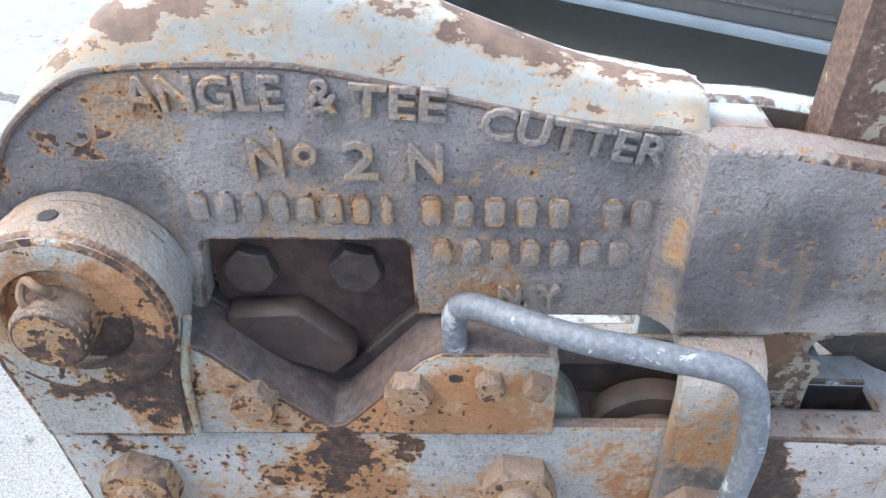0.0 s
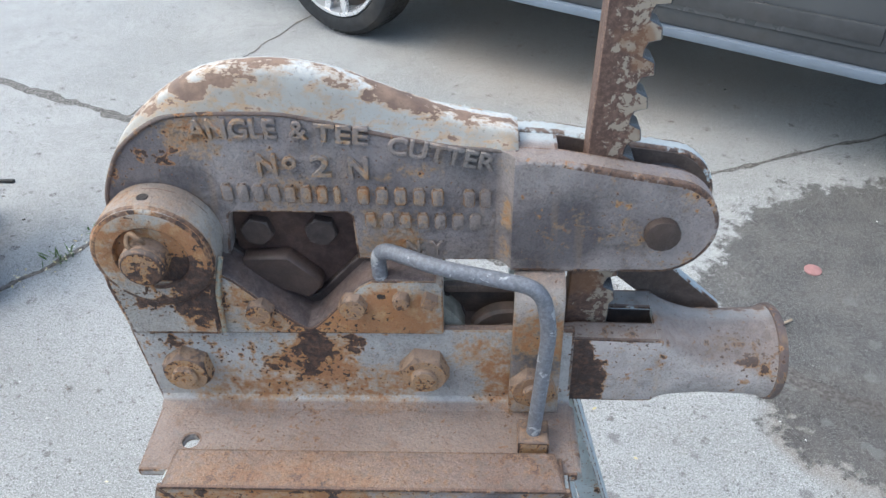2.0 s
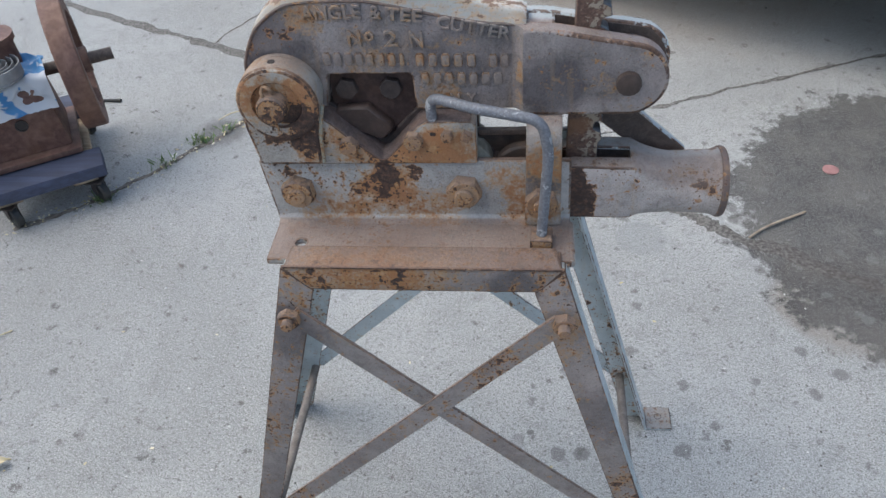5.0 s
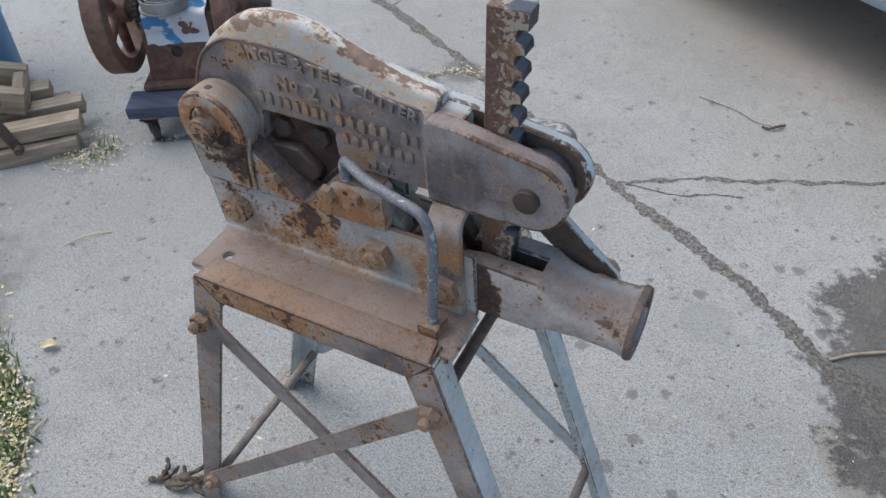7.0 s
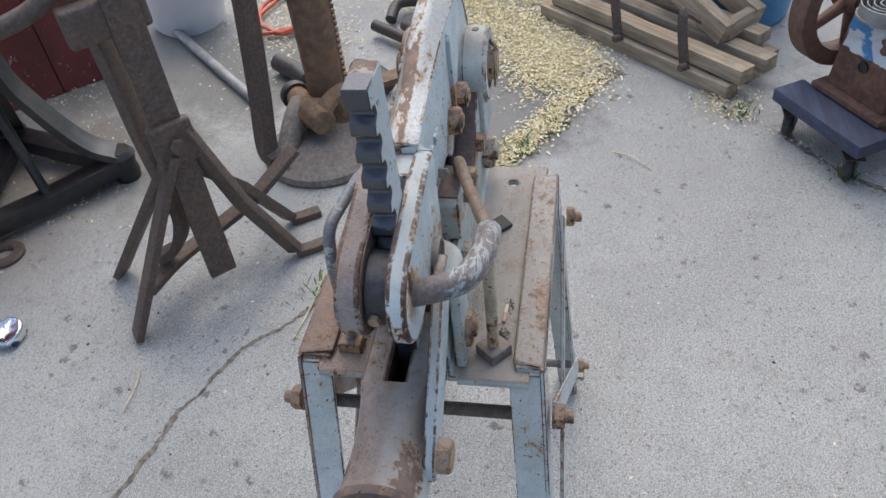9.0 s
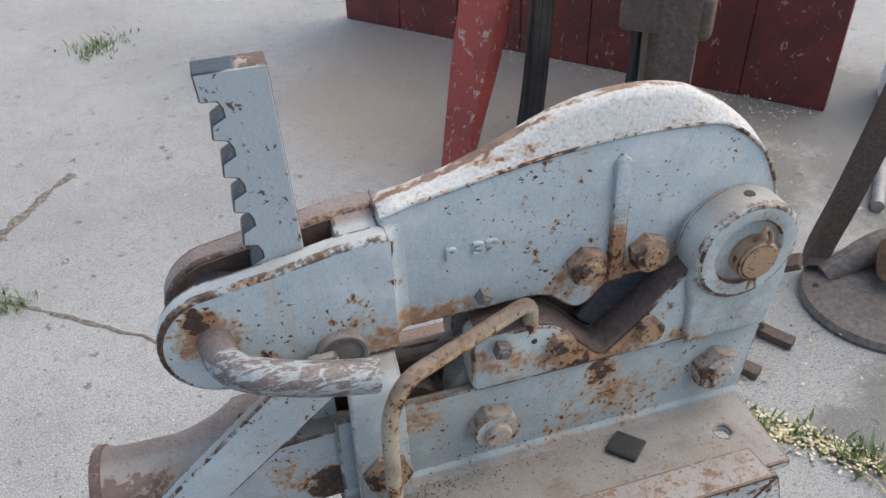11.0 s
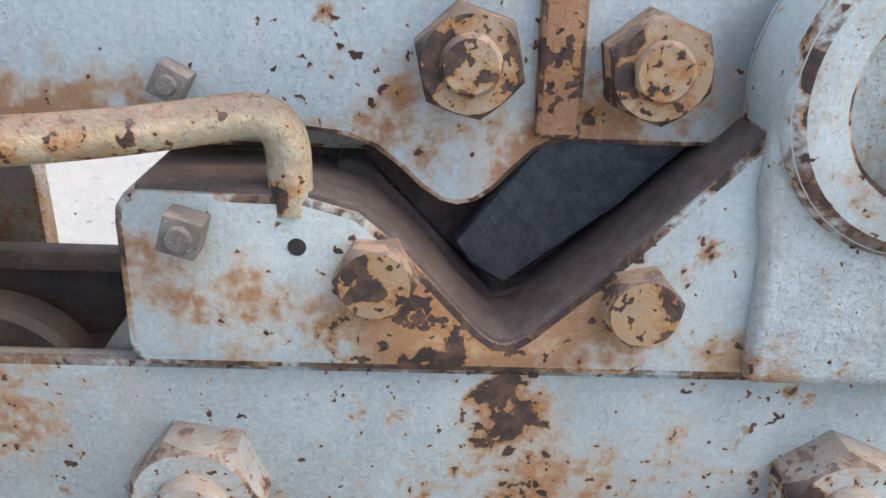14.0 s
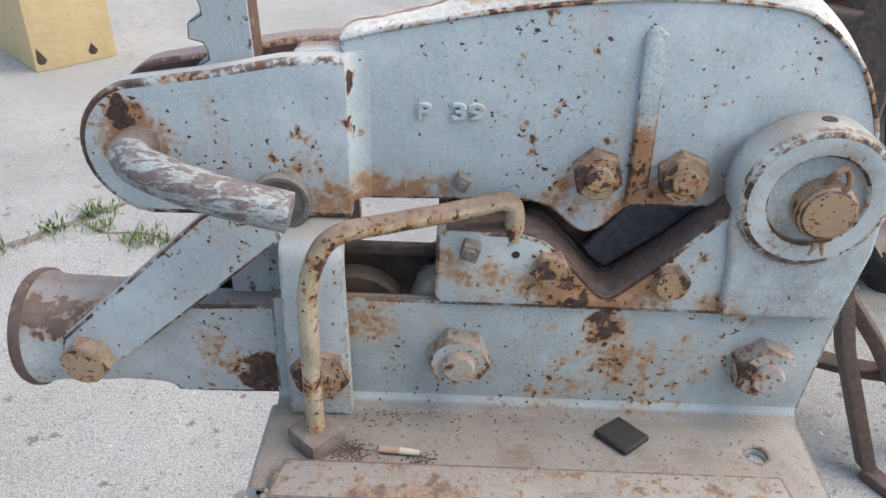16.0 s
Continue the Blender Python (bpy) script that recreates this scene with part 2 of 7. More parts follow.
def crest_iron():
    """Brown rusty ridge: streaks of pale paint left along it, cream paint down the back, dusty paint and a long rust patch on the front."""
    k = Mat("crest_paint", 0.62)
    long = k.stretch(0.4, 1, 1)
    flake, fine = k.noise(85, 5, 0.62, 0.3, long), k.noise(300, 4, 0.65)
    slow, mid = k.noise(14, 4, 0.6), k.noise(45, 5, 0.65)
    y = k.axis(1)
    front, back = k.step(y, -0.014, -0.004, 1.0, 0.0), k.step(y, 0.004, 0.01)
    brown = k.mix(k.step(mid, 0.35, 0.7), (0.16, 0.1, 0.072), (0.29, 0.19, 0.135))
    dusty = k.mix(k.step(slow, 0.35, 0.65), (0.3, 0.275, 0.235), (0.345, 0.345, 0.325))
    dusty = k.mix(k.step(k.noise(60, 5, 0.7), 0.5, 0.68, 0.0, 0.6), dusty, (0.36, 0.235, 0.125))
    paint = k.mix(front, k.mix(k.step(fine, 0.4, 0.65), (0.5, 0.5, 0.49), (0.62, 0.6, 0.55)), dusty)
    left = k.math("ADD", flake, k.math("MULTIPLY", k.math("SUBTRACT", fine, 0.5), 0.25))
    left = k.math("ADD", left, k.math("MULTIPLY", k.math("SUBTRACT", slow, 0.5), 0.35))
    left = k.math("ADD", left, k.math("ADD", k.math("MULTIPLY", front, 0.115), k.math("MULTIPLY", back, 0.2)))
    for p, r, how in (((-0.072, -0.012, 1.187), 0.024, 0.26), ((-0.045, -0.012, 1.193), 0.026, 0.24), ((0.12, -0.003, 1.172), 0.06, 0.1)):
        left = k.math("SUBTRACT", left, k.math("MULTIPLY", k.near((p[0], p[1], 2.4 * p[2]), r, k.stretch(1, 1, 2.4)), how))
    cover = k.step(left, 0.475, 0.5)
    halo = k.step(left, 0.5, 0.62, 0.75, 0.0)
    col = k.mix(halo, paint, k.mix(k.step(mid, 0.4, 0.65), (0.42, 0.25, 0.12), (0.45, 0.36, 0.28)))
    col = k.mix(cover, brown, col)
    col = k.mix(k.math("MULTIPLY", k.step(fine, 0.32, 0.42, 1.0, 0.0), 0.4), col, (0.1, 0.07, 0.055))
    return k.done(col, k.math("ADD", k.math("MULTIPLY", cover, 0.5), fine), 0.55, 0.0012, k.step(mid, 0.3, 0.7, 0.5, 0.75))


BLUE = (0.455, 0.53, 0.545)
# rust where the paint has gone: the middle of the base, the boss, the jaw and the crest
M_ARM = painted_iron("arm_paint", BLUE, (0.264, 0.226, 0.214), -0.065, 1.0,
                     [((0.375, -0.037, 1.09), 0.03, 0.1, 0.1), ((-0.163, -0.02, 1.11), 0.022, 0.24, 0.05), ((-0.105, -0.02, 1.125), 0.02, 0.2, 0.0), ((-0.125, -0.02, 1.127), 0.012, 0.2, 0.0), ((0.206, -0.027, 1.07), 0.03, -0.05, 0.17), ((0.206, -0.027, 1.02), 0.03, -0.05, 0.17), ((0.206, -0.025, 1.12), 0.03, -0.05, 0.15), ((0.09, -0.02, 1.03), 0.06, 0.0, 0.17), ((0.0, -0.02, 1.08), 0.05, 0.0, 0.13), ((-0.07, -0.02, 1.15), 0.06, 0.0, 0.1), ((0.12, -0.02, 1.13), 0.05, 0.02, 0.1),
                      ((0.208, 0.03, 1.075), 0.03, 0.22, 0.12), ((0.208, 0.03, 1.12), 0.03, 0.1, 0.12), ((0.208, 0.03, 1.03), 0.035, 0.04, 0.06), ((0.212, 0.03, 1.11), 0.018, 0.32, 0.1), ((0.25, 0.037, 1.078), 0.012, 0.12, 0.0), ((0.226, 0.035, 1.1), 0.018, 0.2, 0.16), ((0.37, 0.04, 1.088), 0.022, 0.26, 0.2), ((0.363, 0.04, 1.062), 0.04, 0.0, 0.24), ((0.385, 0.04, 1.075), 0.04, 0.14, 0.14), ((0.405, 0.025, 1.04), 0.045, 0.27, 0.12), ((0.39, -0.025, 1.02), 0.045, 0.2, 0.1), ((0.225, 0.037, 1.012), 0.03, 0.02, 0.08), ((0.25, 0.037, 1.045), 0.045, 0.09, 0.11), ((0.22, 0.037, 1.015), 0.035, 0.03, 0.16), ((-0.01, 0.026, 1.015), 0.04, 0.06, 0.28), ((0.05, 0.026, 1.01), 0.055, 0.06, 0.22), ((0.08, 0.022, 1.12), 0.12, 0.06, -0.02), ((0.3, 0.037, 1.06), 0.08, 0.05, 0.0), ((0.15, 0.026, 1.02), 0.045, 0.03, 0.2), ((0.185, 0.026, 1.02), 0.04, 0.04, 0.26), ((-0.06, 0.026, 1.02), 0.045, 0.03, 0.2)], 0.6, -0.04,
                     dust=0.45, grease=[((0.25, -0.037, 1.05), 0.07, 0.7), ((0.3, -0.037, 1.08), 0.09, 0.25), ((0.14, -0.02, 1.1), 0.08, 0.4), ((0.06, -0.02, 1.115), 0.08, 0.25), ((-0.12, -0.02, 1.12), 0.08, 0.6), ((-0.14, -0.02, 1.06), 0.06, 0.6), ((-0.09, -0.02, 1.08), 0.05, 0.4), ((-0.085, 0.022, 1.05), 0.05, 0.6)])
M_LETTER = painted_iron("letter_paint", BLUE, (0.225, 0.185, 0.165), -0.05, 0.6, [((-0.04, -0.02, 1.155), 0.06, 0.03, 0.04), ((0.06, -0.02, 1.09), 0.1, 0.0, 0.08)], 0.4, 0.03)
M_CREST = crest_iron()
M_RIMBACK = painted_iron("back_rim_paint", (0.4, 0.44, 0.44), None, 0.13, 0.0, (), 0.3, 0.02)
M_RIM = painted_iron("rim_rust", (0.1, 0.068, 0.058), (0.13, 0.09, 0.075), 0.0, 0.0, (), 0.5, -0.06)
# the spot behind the front pin also paints the recess's shade with its grease
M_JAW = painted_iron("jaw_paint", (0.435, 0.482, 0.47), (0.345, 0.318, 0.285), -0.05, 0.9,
                     [((-0.122, -0.05, 1.06), 0.075, 0.02, 0.15), ((-0.165, -0.03, 1.07), 0.05, 0.05, 0.12), ((0.12, -0.05, 0.955), 0.06, 0.02, 0.24), ((0.08, -0.05, 0.96), 0.06, 0.06, 0.22), ((0.04, -0.05, 0.945), 0.05, 0.1, 0.2), ((-0.01, -0.05, 0.945), 0.045, 0.14, 0.2), ((-0.05, -0.05, 0.98), 0.03, 0.05, 0.14), ((-0.045, -0.05, 0.955), 0.03, 0.06, 0.08),
                      ((-0.08, -0.062, 1.04), 0.03, 0.1, 0.26), ((-0.155, -0.062, 1.05), 0.05, -0.02, 0.2), ((-0.087, -0.06, 0.985), 0.04, 0.36, 0.2), ((-0.092, -0.062, 1.02), 0.032, 0.36, 0.2), ((-0.13, -0.058, 0.985), 0.032, 0.3, 0.08), ((-0.16, -0.058, 0.985), 0.03, 0.2, 0.08), ((-0.15, -0.058, 0.955), 0.035, -0.1, -0.06), ((-0.09, -0.062, 1.065), 0.03, 0.05, 0.25), ((-0.09, -0.058, 0.955), 0.035, 0.12, 0.14), ((-0.12, -0.055, 1.04), 0.036, 0.22, 0.1), ((-0.165, -0.058, 0.965), 0.03, 0.1, 0.05), ((0.24, -0.055, 0.94), 0.05, -0.03, 0.16),
                      ((0.012, 0.046, 0.945), 0.055, 0.09, 0.2), ((0.05, 0.046, 0.965), 0.045, 0.08, 0.18), ((-0.03, 0.046, 0.96), 0.035, 0.05, 0.15), ((0.11, 0.046, 0.96), 0.04, 0.03, 0.13), ((-0.08, 0.05, 0.94), 0.03, 0.05, 0.18), ((-0.12, 0.06, 1.045), 0.062, 0.1, 0.12), ((-0.125, 0.05, 1.043), 0.04, 0.08, 0.2), ((0.14, 0.046, 0.975), 0.03, 0.0, 0.15)], 0.35, 0.0, dust=0.75, grease=[((0.24, -0.06, 0.93), 0.06, 0.7), ((0.24, -0.06, 0.97), 0.05, 0.6)])
M_BOSS = painted_iron("boss_plate_paint", (0.435, 0.482, 0.47), None, -0.04, 0.12, [((-0.08, 0.055, 0.945), 0.025, 0.04, 0.12), ((-0.12, 0.06, 1.045), 0.06, 0.06, 0.08)], 0.35, 0.0, dust=0.75)
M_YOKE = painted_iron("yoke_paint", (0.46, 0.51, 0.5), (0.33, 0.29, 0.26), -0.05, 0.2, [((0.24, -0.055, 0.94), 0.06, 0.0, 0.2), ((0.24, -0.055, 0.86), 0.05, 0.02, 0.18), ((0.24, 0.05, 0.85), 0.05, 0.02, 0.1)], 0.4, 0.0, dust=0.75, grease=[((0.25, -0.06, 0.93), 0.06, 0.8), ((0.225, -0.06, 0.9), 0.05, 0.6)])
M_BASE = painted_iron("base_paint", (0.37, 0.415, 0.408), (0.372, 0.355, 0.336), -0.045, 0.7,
                      [((0.01, -0.045, 0.918), 0.025, 0.3, 0.2), ((0.015, -0.045, 0.895), 0.05, 0.14, 0.26), ((0.055, -0.045, 0.915), 0.02, 0.24, 0.1), ((0.0, -0.045, 0.87), 0.07, 0.08, 0.16), ((-0.04, -0.045, 0.89), 0.06, 0.07, 0.05), ((0.19, -0.045, 0.91), 0.06, -0.03, 0.24), ((-0.15, -0.045, 0.92), 0.03, 0.14, 0.06), ((0.22, -0.045, 0.85), 0.06, 0.0, 0.2), ((-0.08, -0.045, 0.835), 0.07, 0.02, 0.2), ((0.08, -0.045, 0.835), 0.08, 0.02, 0.17),
                       ((0.008, 0.041, 0.92), 0.026, 0.2, 0.2), ((0.0, 0.041, 0.9), 0.045, 0.09, 0.1), ((-0.055, 0.041, 0.88), 0.08, -0.05, 0.02), ((0.05, 0.041, 0.86), 0.08, -0.02, 0.04), ((0.2, 0.041, 0.92), 0.05, 0.02, 0.16), ((-0.03, 0.041, 0.85), 0.09, 0.02, 0.06)], 0.3, -0.05, dust=0.95)
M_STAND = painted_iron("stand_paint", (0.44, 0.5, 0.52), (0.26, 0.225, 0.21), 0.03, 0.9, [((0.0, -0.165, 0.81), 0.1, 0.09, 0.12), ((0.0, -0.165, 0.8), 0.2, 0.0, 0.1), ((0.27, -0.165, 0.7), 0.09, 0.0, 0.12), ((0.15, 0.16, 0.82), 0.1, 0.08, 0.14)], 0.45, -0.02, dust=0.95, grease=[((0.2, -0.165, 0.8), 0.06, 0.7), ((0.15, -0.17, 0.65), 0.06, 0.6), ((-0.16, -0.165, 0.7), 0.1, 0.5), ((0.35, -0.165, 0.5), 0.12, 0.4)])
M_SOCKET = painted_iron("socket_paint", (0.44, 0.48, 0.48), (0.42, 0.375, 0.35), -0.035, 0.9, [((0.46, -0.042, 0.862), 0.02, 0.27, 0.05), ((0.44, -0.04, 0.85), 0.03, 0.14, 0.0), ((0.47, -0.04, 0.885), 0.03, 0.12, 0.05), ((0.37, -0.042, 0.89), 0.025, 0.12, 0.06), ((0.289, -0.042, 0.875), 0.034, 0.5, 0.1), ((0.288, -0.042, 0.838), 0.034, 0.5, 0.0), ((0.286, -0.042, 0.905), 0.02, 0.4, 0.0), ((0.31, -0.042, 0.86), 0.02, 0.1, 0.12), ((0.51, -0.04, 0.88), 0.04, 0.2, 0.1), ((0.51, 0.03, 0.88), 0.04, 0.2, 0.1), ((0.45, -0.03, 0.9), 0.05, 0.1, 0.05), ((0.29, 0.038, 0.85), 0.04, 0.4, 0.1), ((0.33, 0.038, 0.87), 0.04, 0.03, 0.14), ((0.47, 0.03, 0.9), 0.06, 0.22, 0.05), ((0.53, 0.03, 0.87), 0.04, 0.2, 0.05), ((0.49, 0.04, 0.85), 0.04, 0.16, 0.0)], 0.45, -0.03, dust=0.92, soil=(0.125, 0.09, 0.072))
M_ROD = painted_iron("rod_paint", (0.43, 0.36, 0.25), None, 0.075, 0.0, [((0.15, 0.07, 1.03), 0.09, 0.05, 0.05)], 0.5, 0.03, dust=1.0, soil=(0.12, 0.084, 0.072))


def flaked(name, base, flake, cover, scale=42, along=1.0, bare=None):
    """Round bar in flaking paint: flakes of old paint over dark iron, drawn out along the bar; bare: y below which none is left."""
    k = Mat(name, 0.5)
    a, b = k.noise(scale, 6, 0.66, 0.4, k.stretch(along, 1, 1)), k.noise(260, 4, 0.65)
    if bare:
        a = k.math("MULTIPLY", a, k.step(k.axis(1), bare - 0.006, bare + 0.006, 0.5, 1.0))
    col = k.mix(k.step(b, 0.35, 0.7), base, tuple(1.7 * v for v in base))
    col = k.mix(k.step(a, cover, cover + 0.02, 0.0, 0.9), col, k.mix(k.step(b, 0.4, 0.65), flake, tuple(0.75 * v for v in flake)))
    col = k.mix(k.step(k.noise(24, 4), 0.6, 0.72, 0.0, 0.6), col, (0.2, 0.11, 0.06))
    return k.done(col, k.math("ADD", k.math("MULTIPLY", b, 0.5), k.step(a, cover, cover + 0.02)), 0.5, 0.001)


M_RODFRONT = flaked("front_rod_paint", (0.12, 0.125, 0.14), (0.46, 0.47, 0.48), 0.6, 70)
M_RODGREY = flaked("crank_paint", (0.12, 0.1, 0.095), (0.37, 0.405, 0.405), 0.495, 150, 0.3, 0.066)
M_NUT = painted_iron("nut_paint", (0.36, 0.27, 0.19), (0.22, 0.13, 0.08), 0.11, 0.9, (), 0.4, 0.07, dust=0.85, soil=(0.15, 0.11, 0.088), size=0.8)
M_LINK = painted_iron("link_paint", (0.45, 0.52, 0.54), (0.17, 0.12, 0.095), -0.03, 0.9, (), 0.35, dust=0.9)
M_PIN = painted_iron("pin_rust", (0.33, 0.22, 0.13), (0.25, 0.145, 0.09), 0.115, 0.8, (), 0.4, 0.05, dust=0.85, soil=(0.15, 0.11, 0.088))
M_NUTPALE = painted_iron("pale_nut_paint", (0.42, 0.44, 0.42), (0.35, 0.215, 0.125), 0.04, 0.9, (), 0.35, 0.03, dust=0.85, soil=(0.15, 0.11, 0.088), size=0.8)
M_STANDSIDE = painted_iron("stand_side_paint", (0.5, 0.55, 0.53), None, -0.05, 0.9, [((0.27, 0, 0.8), 0.12, 0.0, 0.1)], 0.2, -0.04)
M_RIB = painted_iron("rib_paint", BLUE, None, -0.01, 0.35, [((0.0, 0.027, 1.04), 0.06, 0.1, 0.34)], 0.3, 0.04)
M_RACK = rack_iron()
M_RIDGE = painted_iron("ridge_paint", BLUE, (0.27, 0.29, 0.245), 0.06, 0.0, (), 0.4, 0.08)
M_DARK = bare_iron("dark_iron", (0.022, 0.017, 0.017), (0.06, 0.046, 0.043), 70, 0.6, 0.08)
M_LIP = bare_iron("worn_floor_iron", (0.075, 0.057, 0.055), (0.15, 0.118, 0.112), 130, 0.6, 0.18)
M_ROLLER = bare_iron("cam_iron", (0.19, 0.185, 0.155), (0.35, 0.345, 0.29), 60, 0.8, 0.3)
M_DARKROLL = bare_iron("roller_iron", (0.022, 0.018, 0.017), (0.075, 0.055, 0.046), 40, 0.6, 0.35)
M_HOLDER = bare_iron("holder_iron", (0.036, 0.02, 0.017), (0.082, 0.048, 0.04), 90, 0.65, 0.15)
M_BLADE = bare_iron("blade_iron", (0.034, 0.023, 0.021), (0.078, 0.053, 0.047), 60, 0.5, 0.15)
M_STEEL = bare_iron("blued_steel", (0.035, 0.04, 0.052), (0.075, 0.082, 0.1), 110, 0.45, 0.05, 0.5)
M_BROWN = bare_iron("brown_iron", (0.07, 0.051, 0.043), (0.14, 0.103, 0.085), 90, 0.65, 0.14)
M_BLACKIRON = bare_iron("black_iron", (0.014, 0.013, 0.014), (0.045, 0.039, 0.038), 40, 0.42, 0.12)
M_ENGINE = bare_iron("red_brown_iron", (0.1, 0.045, 0.035), (0.22, 0.12, 0.09), 30, 0.6, 0.3)
M_FOOT = bare_iron("grey_brown_cast", (0.15, 0.132, 0.12), (0.27, 0.242, 0.215), 60, 0.8, 0.15)
M_COLUMN = bare_iron("rusty_column", (0.14, 0.09, 0.06), (0.32, 0.2, 0.115), 30, 0.8, 0.5)
M_WOOD = wood("grey_wood", (0.5, 0.4, 0.29), (0.3, 0.225, 0.15))
M_BROWNWOOD = wood("brown_wood", (0.3, 0.2, 0.13), (0.17, 0.11, 0.075))
M_BLUEWOOD = wood("blue_wood", (0.06, 0.08, 0.15), (0.035, 0.045, 0.09))
M_YELLOWWOOD = wood("yellow_wood", (0.7, 0.55, 0.3), (0.64, 0.49, 0.25), 0.5)
M_TYRE = plain("tyre_rubber", (0.022, 0.023, 0.025), 0.75, 0, 0.3, 20)
M_RUBBER = plain("caster_rubber", (0.03, 0.03, 0.03), 0.6, 0, 0.3, 40)
M_ALLOY = plain("alloy", (0.72, 0.72, 0.73), 0.28, 0.6, 0.08, 10, 0.03)
M_CARPAINT = plain("car_paint", (0.115, 0.12, 0.125), 0.25, 0.3, 0.1, 3, 0.0)
M_CARTRIM = plain("car_trim", (0.06, 0.061, 0.063), 0.55, 0, 0.2, 15)
M_CARSILL = plain("sill_guard", (0.2, 0.24, 0.29), 0.4, 0.1, 0.15, 8, 0.03)
M_CHROME = plain("polished_metal", (0.85, 0.86, 0.88), 0.16, 1.0, 0.05, 30, 0.2)
M_BLUEPLASTIC = plain("blue_plastic", (0.05, 0.22, 0.44), 0.45, 0, 0.2, 5, 0.05)
M_WHITEPLASTIC = plain("white_plastic", (0.75, 0.77, 0.8), 0.45, 0, 0.08, 6, 0.05)
M_BLACKBAG = plain("black_film", (0.02, 0.021, 0.023), 0.35, 0, 0.2, 12, 0.3)
M_WHITEBAG = plain("white_film", (0.75, 0.78, 0.82), 0.35, 0, 0.15, 12, 0.3)
def red_paint(name, fresh, old, chip, cover):
    """Weathered red paint with pale chips, scrapes and dirt."""
    k = Mat(name, 0.6)
    a, b, f = k.noise(5, 6, 0.65, 0.5), k.noise(34, 6, 0.7, 0.8, k.stretch(1, 1, 0.6)), k.noise(180, 4, 0.7)
    col = k.mix(k.step(a, 0.35, 0.65), fresh, old)
    col = k.mix(k.step(f, 0.5, 0.7, 0.0, 0.4), col, tuple(0.5 * v for v in old))
    scrape = k.step(b, cover, cover + 0.03)
    col = k.mix(k.math("MULTIPLY", scrape, 0.85), col, k.mix(k.step(f, 0.4, 0.6), chip, (0.36, 0.2, 0.16)))
    return k.done(col, k.math("SUBTRACT", f, k.math("MULTIPLY", scrape, 0.6)), 0.5, 0.002)


M_REDPAINT = red_paint("red_paint", (0.36, 0.062, 0.045), (0.25, 0.045, 0.035), (0.55, 0.42, 0.37), 0.585)
M_REDWALL = red_paint("red_wall_paint", (0.22, 0.042, 0.034), (0.13, 0.034, 0.03), (0.48, 0.42, 0.38), 0.62)
M_ORANGE = plain("orange_hose", (0.6, 0.12, 0.06), 0.5, 0, 0.2, 10, 0.05)
M_PIPE = plain("galvanised_pipe", (0.35, 0.35, 0.35), 0.5, 0.3, 0.3, 20)
M_GREEN = plain("leaf_green", (0.13, 0.21, 0.06), 0.6, 0, 0.4, 40)
M_STRAW = plain("straw", (0.62, 0.53, 0.34), 0.8, 0, 0.3, 40)


# ---- mesh tools ----
def prism(bm, pts, y0, y1):
    """A plate whose outline pts (x, z) stands upright, from y0 to y1."""
    a = [bm.verts.new((x, y0, z)) for x, z in pts]
    b = [bm.verts.new((x, y1, z)) for x, z in pts]
    n = len(pts)
    fs = [bm.faces.new(a), bm.faces.new(b[::-1])]
    fs += [bm.faces.new((a[i], b[i], b[(i + 1) % n], a[(i + 1) % n])) for i in range(n)]
    bmesh.ops.recalc_face_normals(bm, faces=fs)
    return fs


def slab(bm, pts, z0, z1):
    """A plate whose outline pts (x, y) lies flat, from z0 to z1."""
    fs = prism(bm, pts, z0, z1)
    vs = {v for f in fs for v in f.verts}
    for v in vs:
        v.co = Vector((v.co.x, v.co.z, v.co.y))
    bmesh.ops.recalc_face_normals(bm, faces=fs)
    return fs


def box(bm, c, size, m=None):
    out = bmesh.ops.create_cube(bm, size=1.0)["verts"]
    m = m or Matrix.Identity(4)
    for v in out:
        v.co = m @ Vector((c[0] + v.co.x * size[0], c[1] + v.co.y * size[1], c[2] + v.co.z * size[2]))
    return out


def frame_of(d):
    d = Vector(d).normalized()
    u = d.cross(Vector((0, 0, 1)) if abs(d.z) < 0.95 else Vector((1, 0, 0))).normalized()
    return u, d.cross(u)


def rod(bm, p0, p1, r0, r1=None, n=20, turn=0.0):
    """A straight bar from p0 to p1; n = 6 makes it hexagonal, 4 square."""
    p0, p1 = Vector(p0), Vector(p1)
    u, w = frame_of(p1 - p0)
    r1 = r0 if r1 is None else r1
    rings = []
    for p, r in ((p0, r0), (p1, r1)):
        rings.append([bm.verts.new(p + r * (math.cos(turn + 2 * math.pi * i / n) * u + math.sin(turn + 2 * math.pi * i / n) * w)) for i in range(n)])
    fs = [bm.faces.new((rings[0][i], rings[0][(i + 1) % n], rings[1][(i + 1) % n], rings[1][i])) for i in range(n)]
    fs += [bm.faces.new(rings[0][::-1]), bm.faces.new(rings[1])]
    bmesh.ops.recalc_face_normals(bm, faces=fs)
    return fs


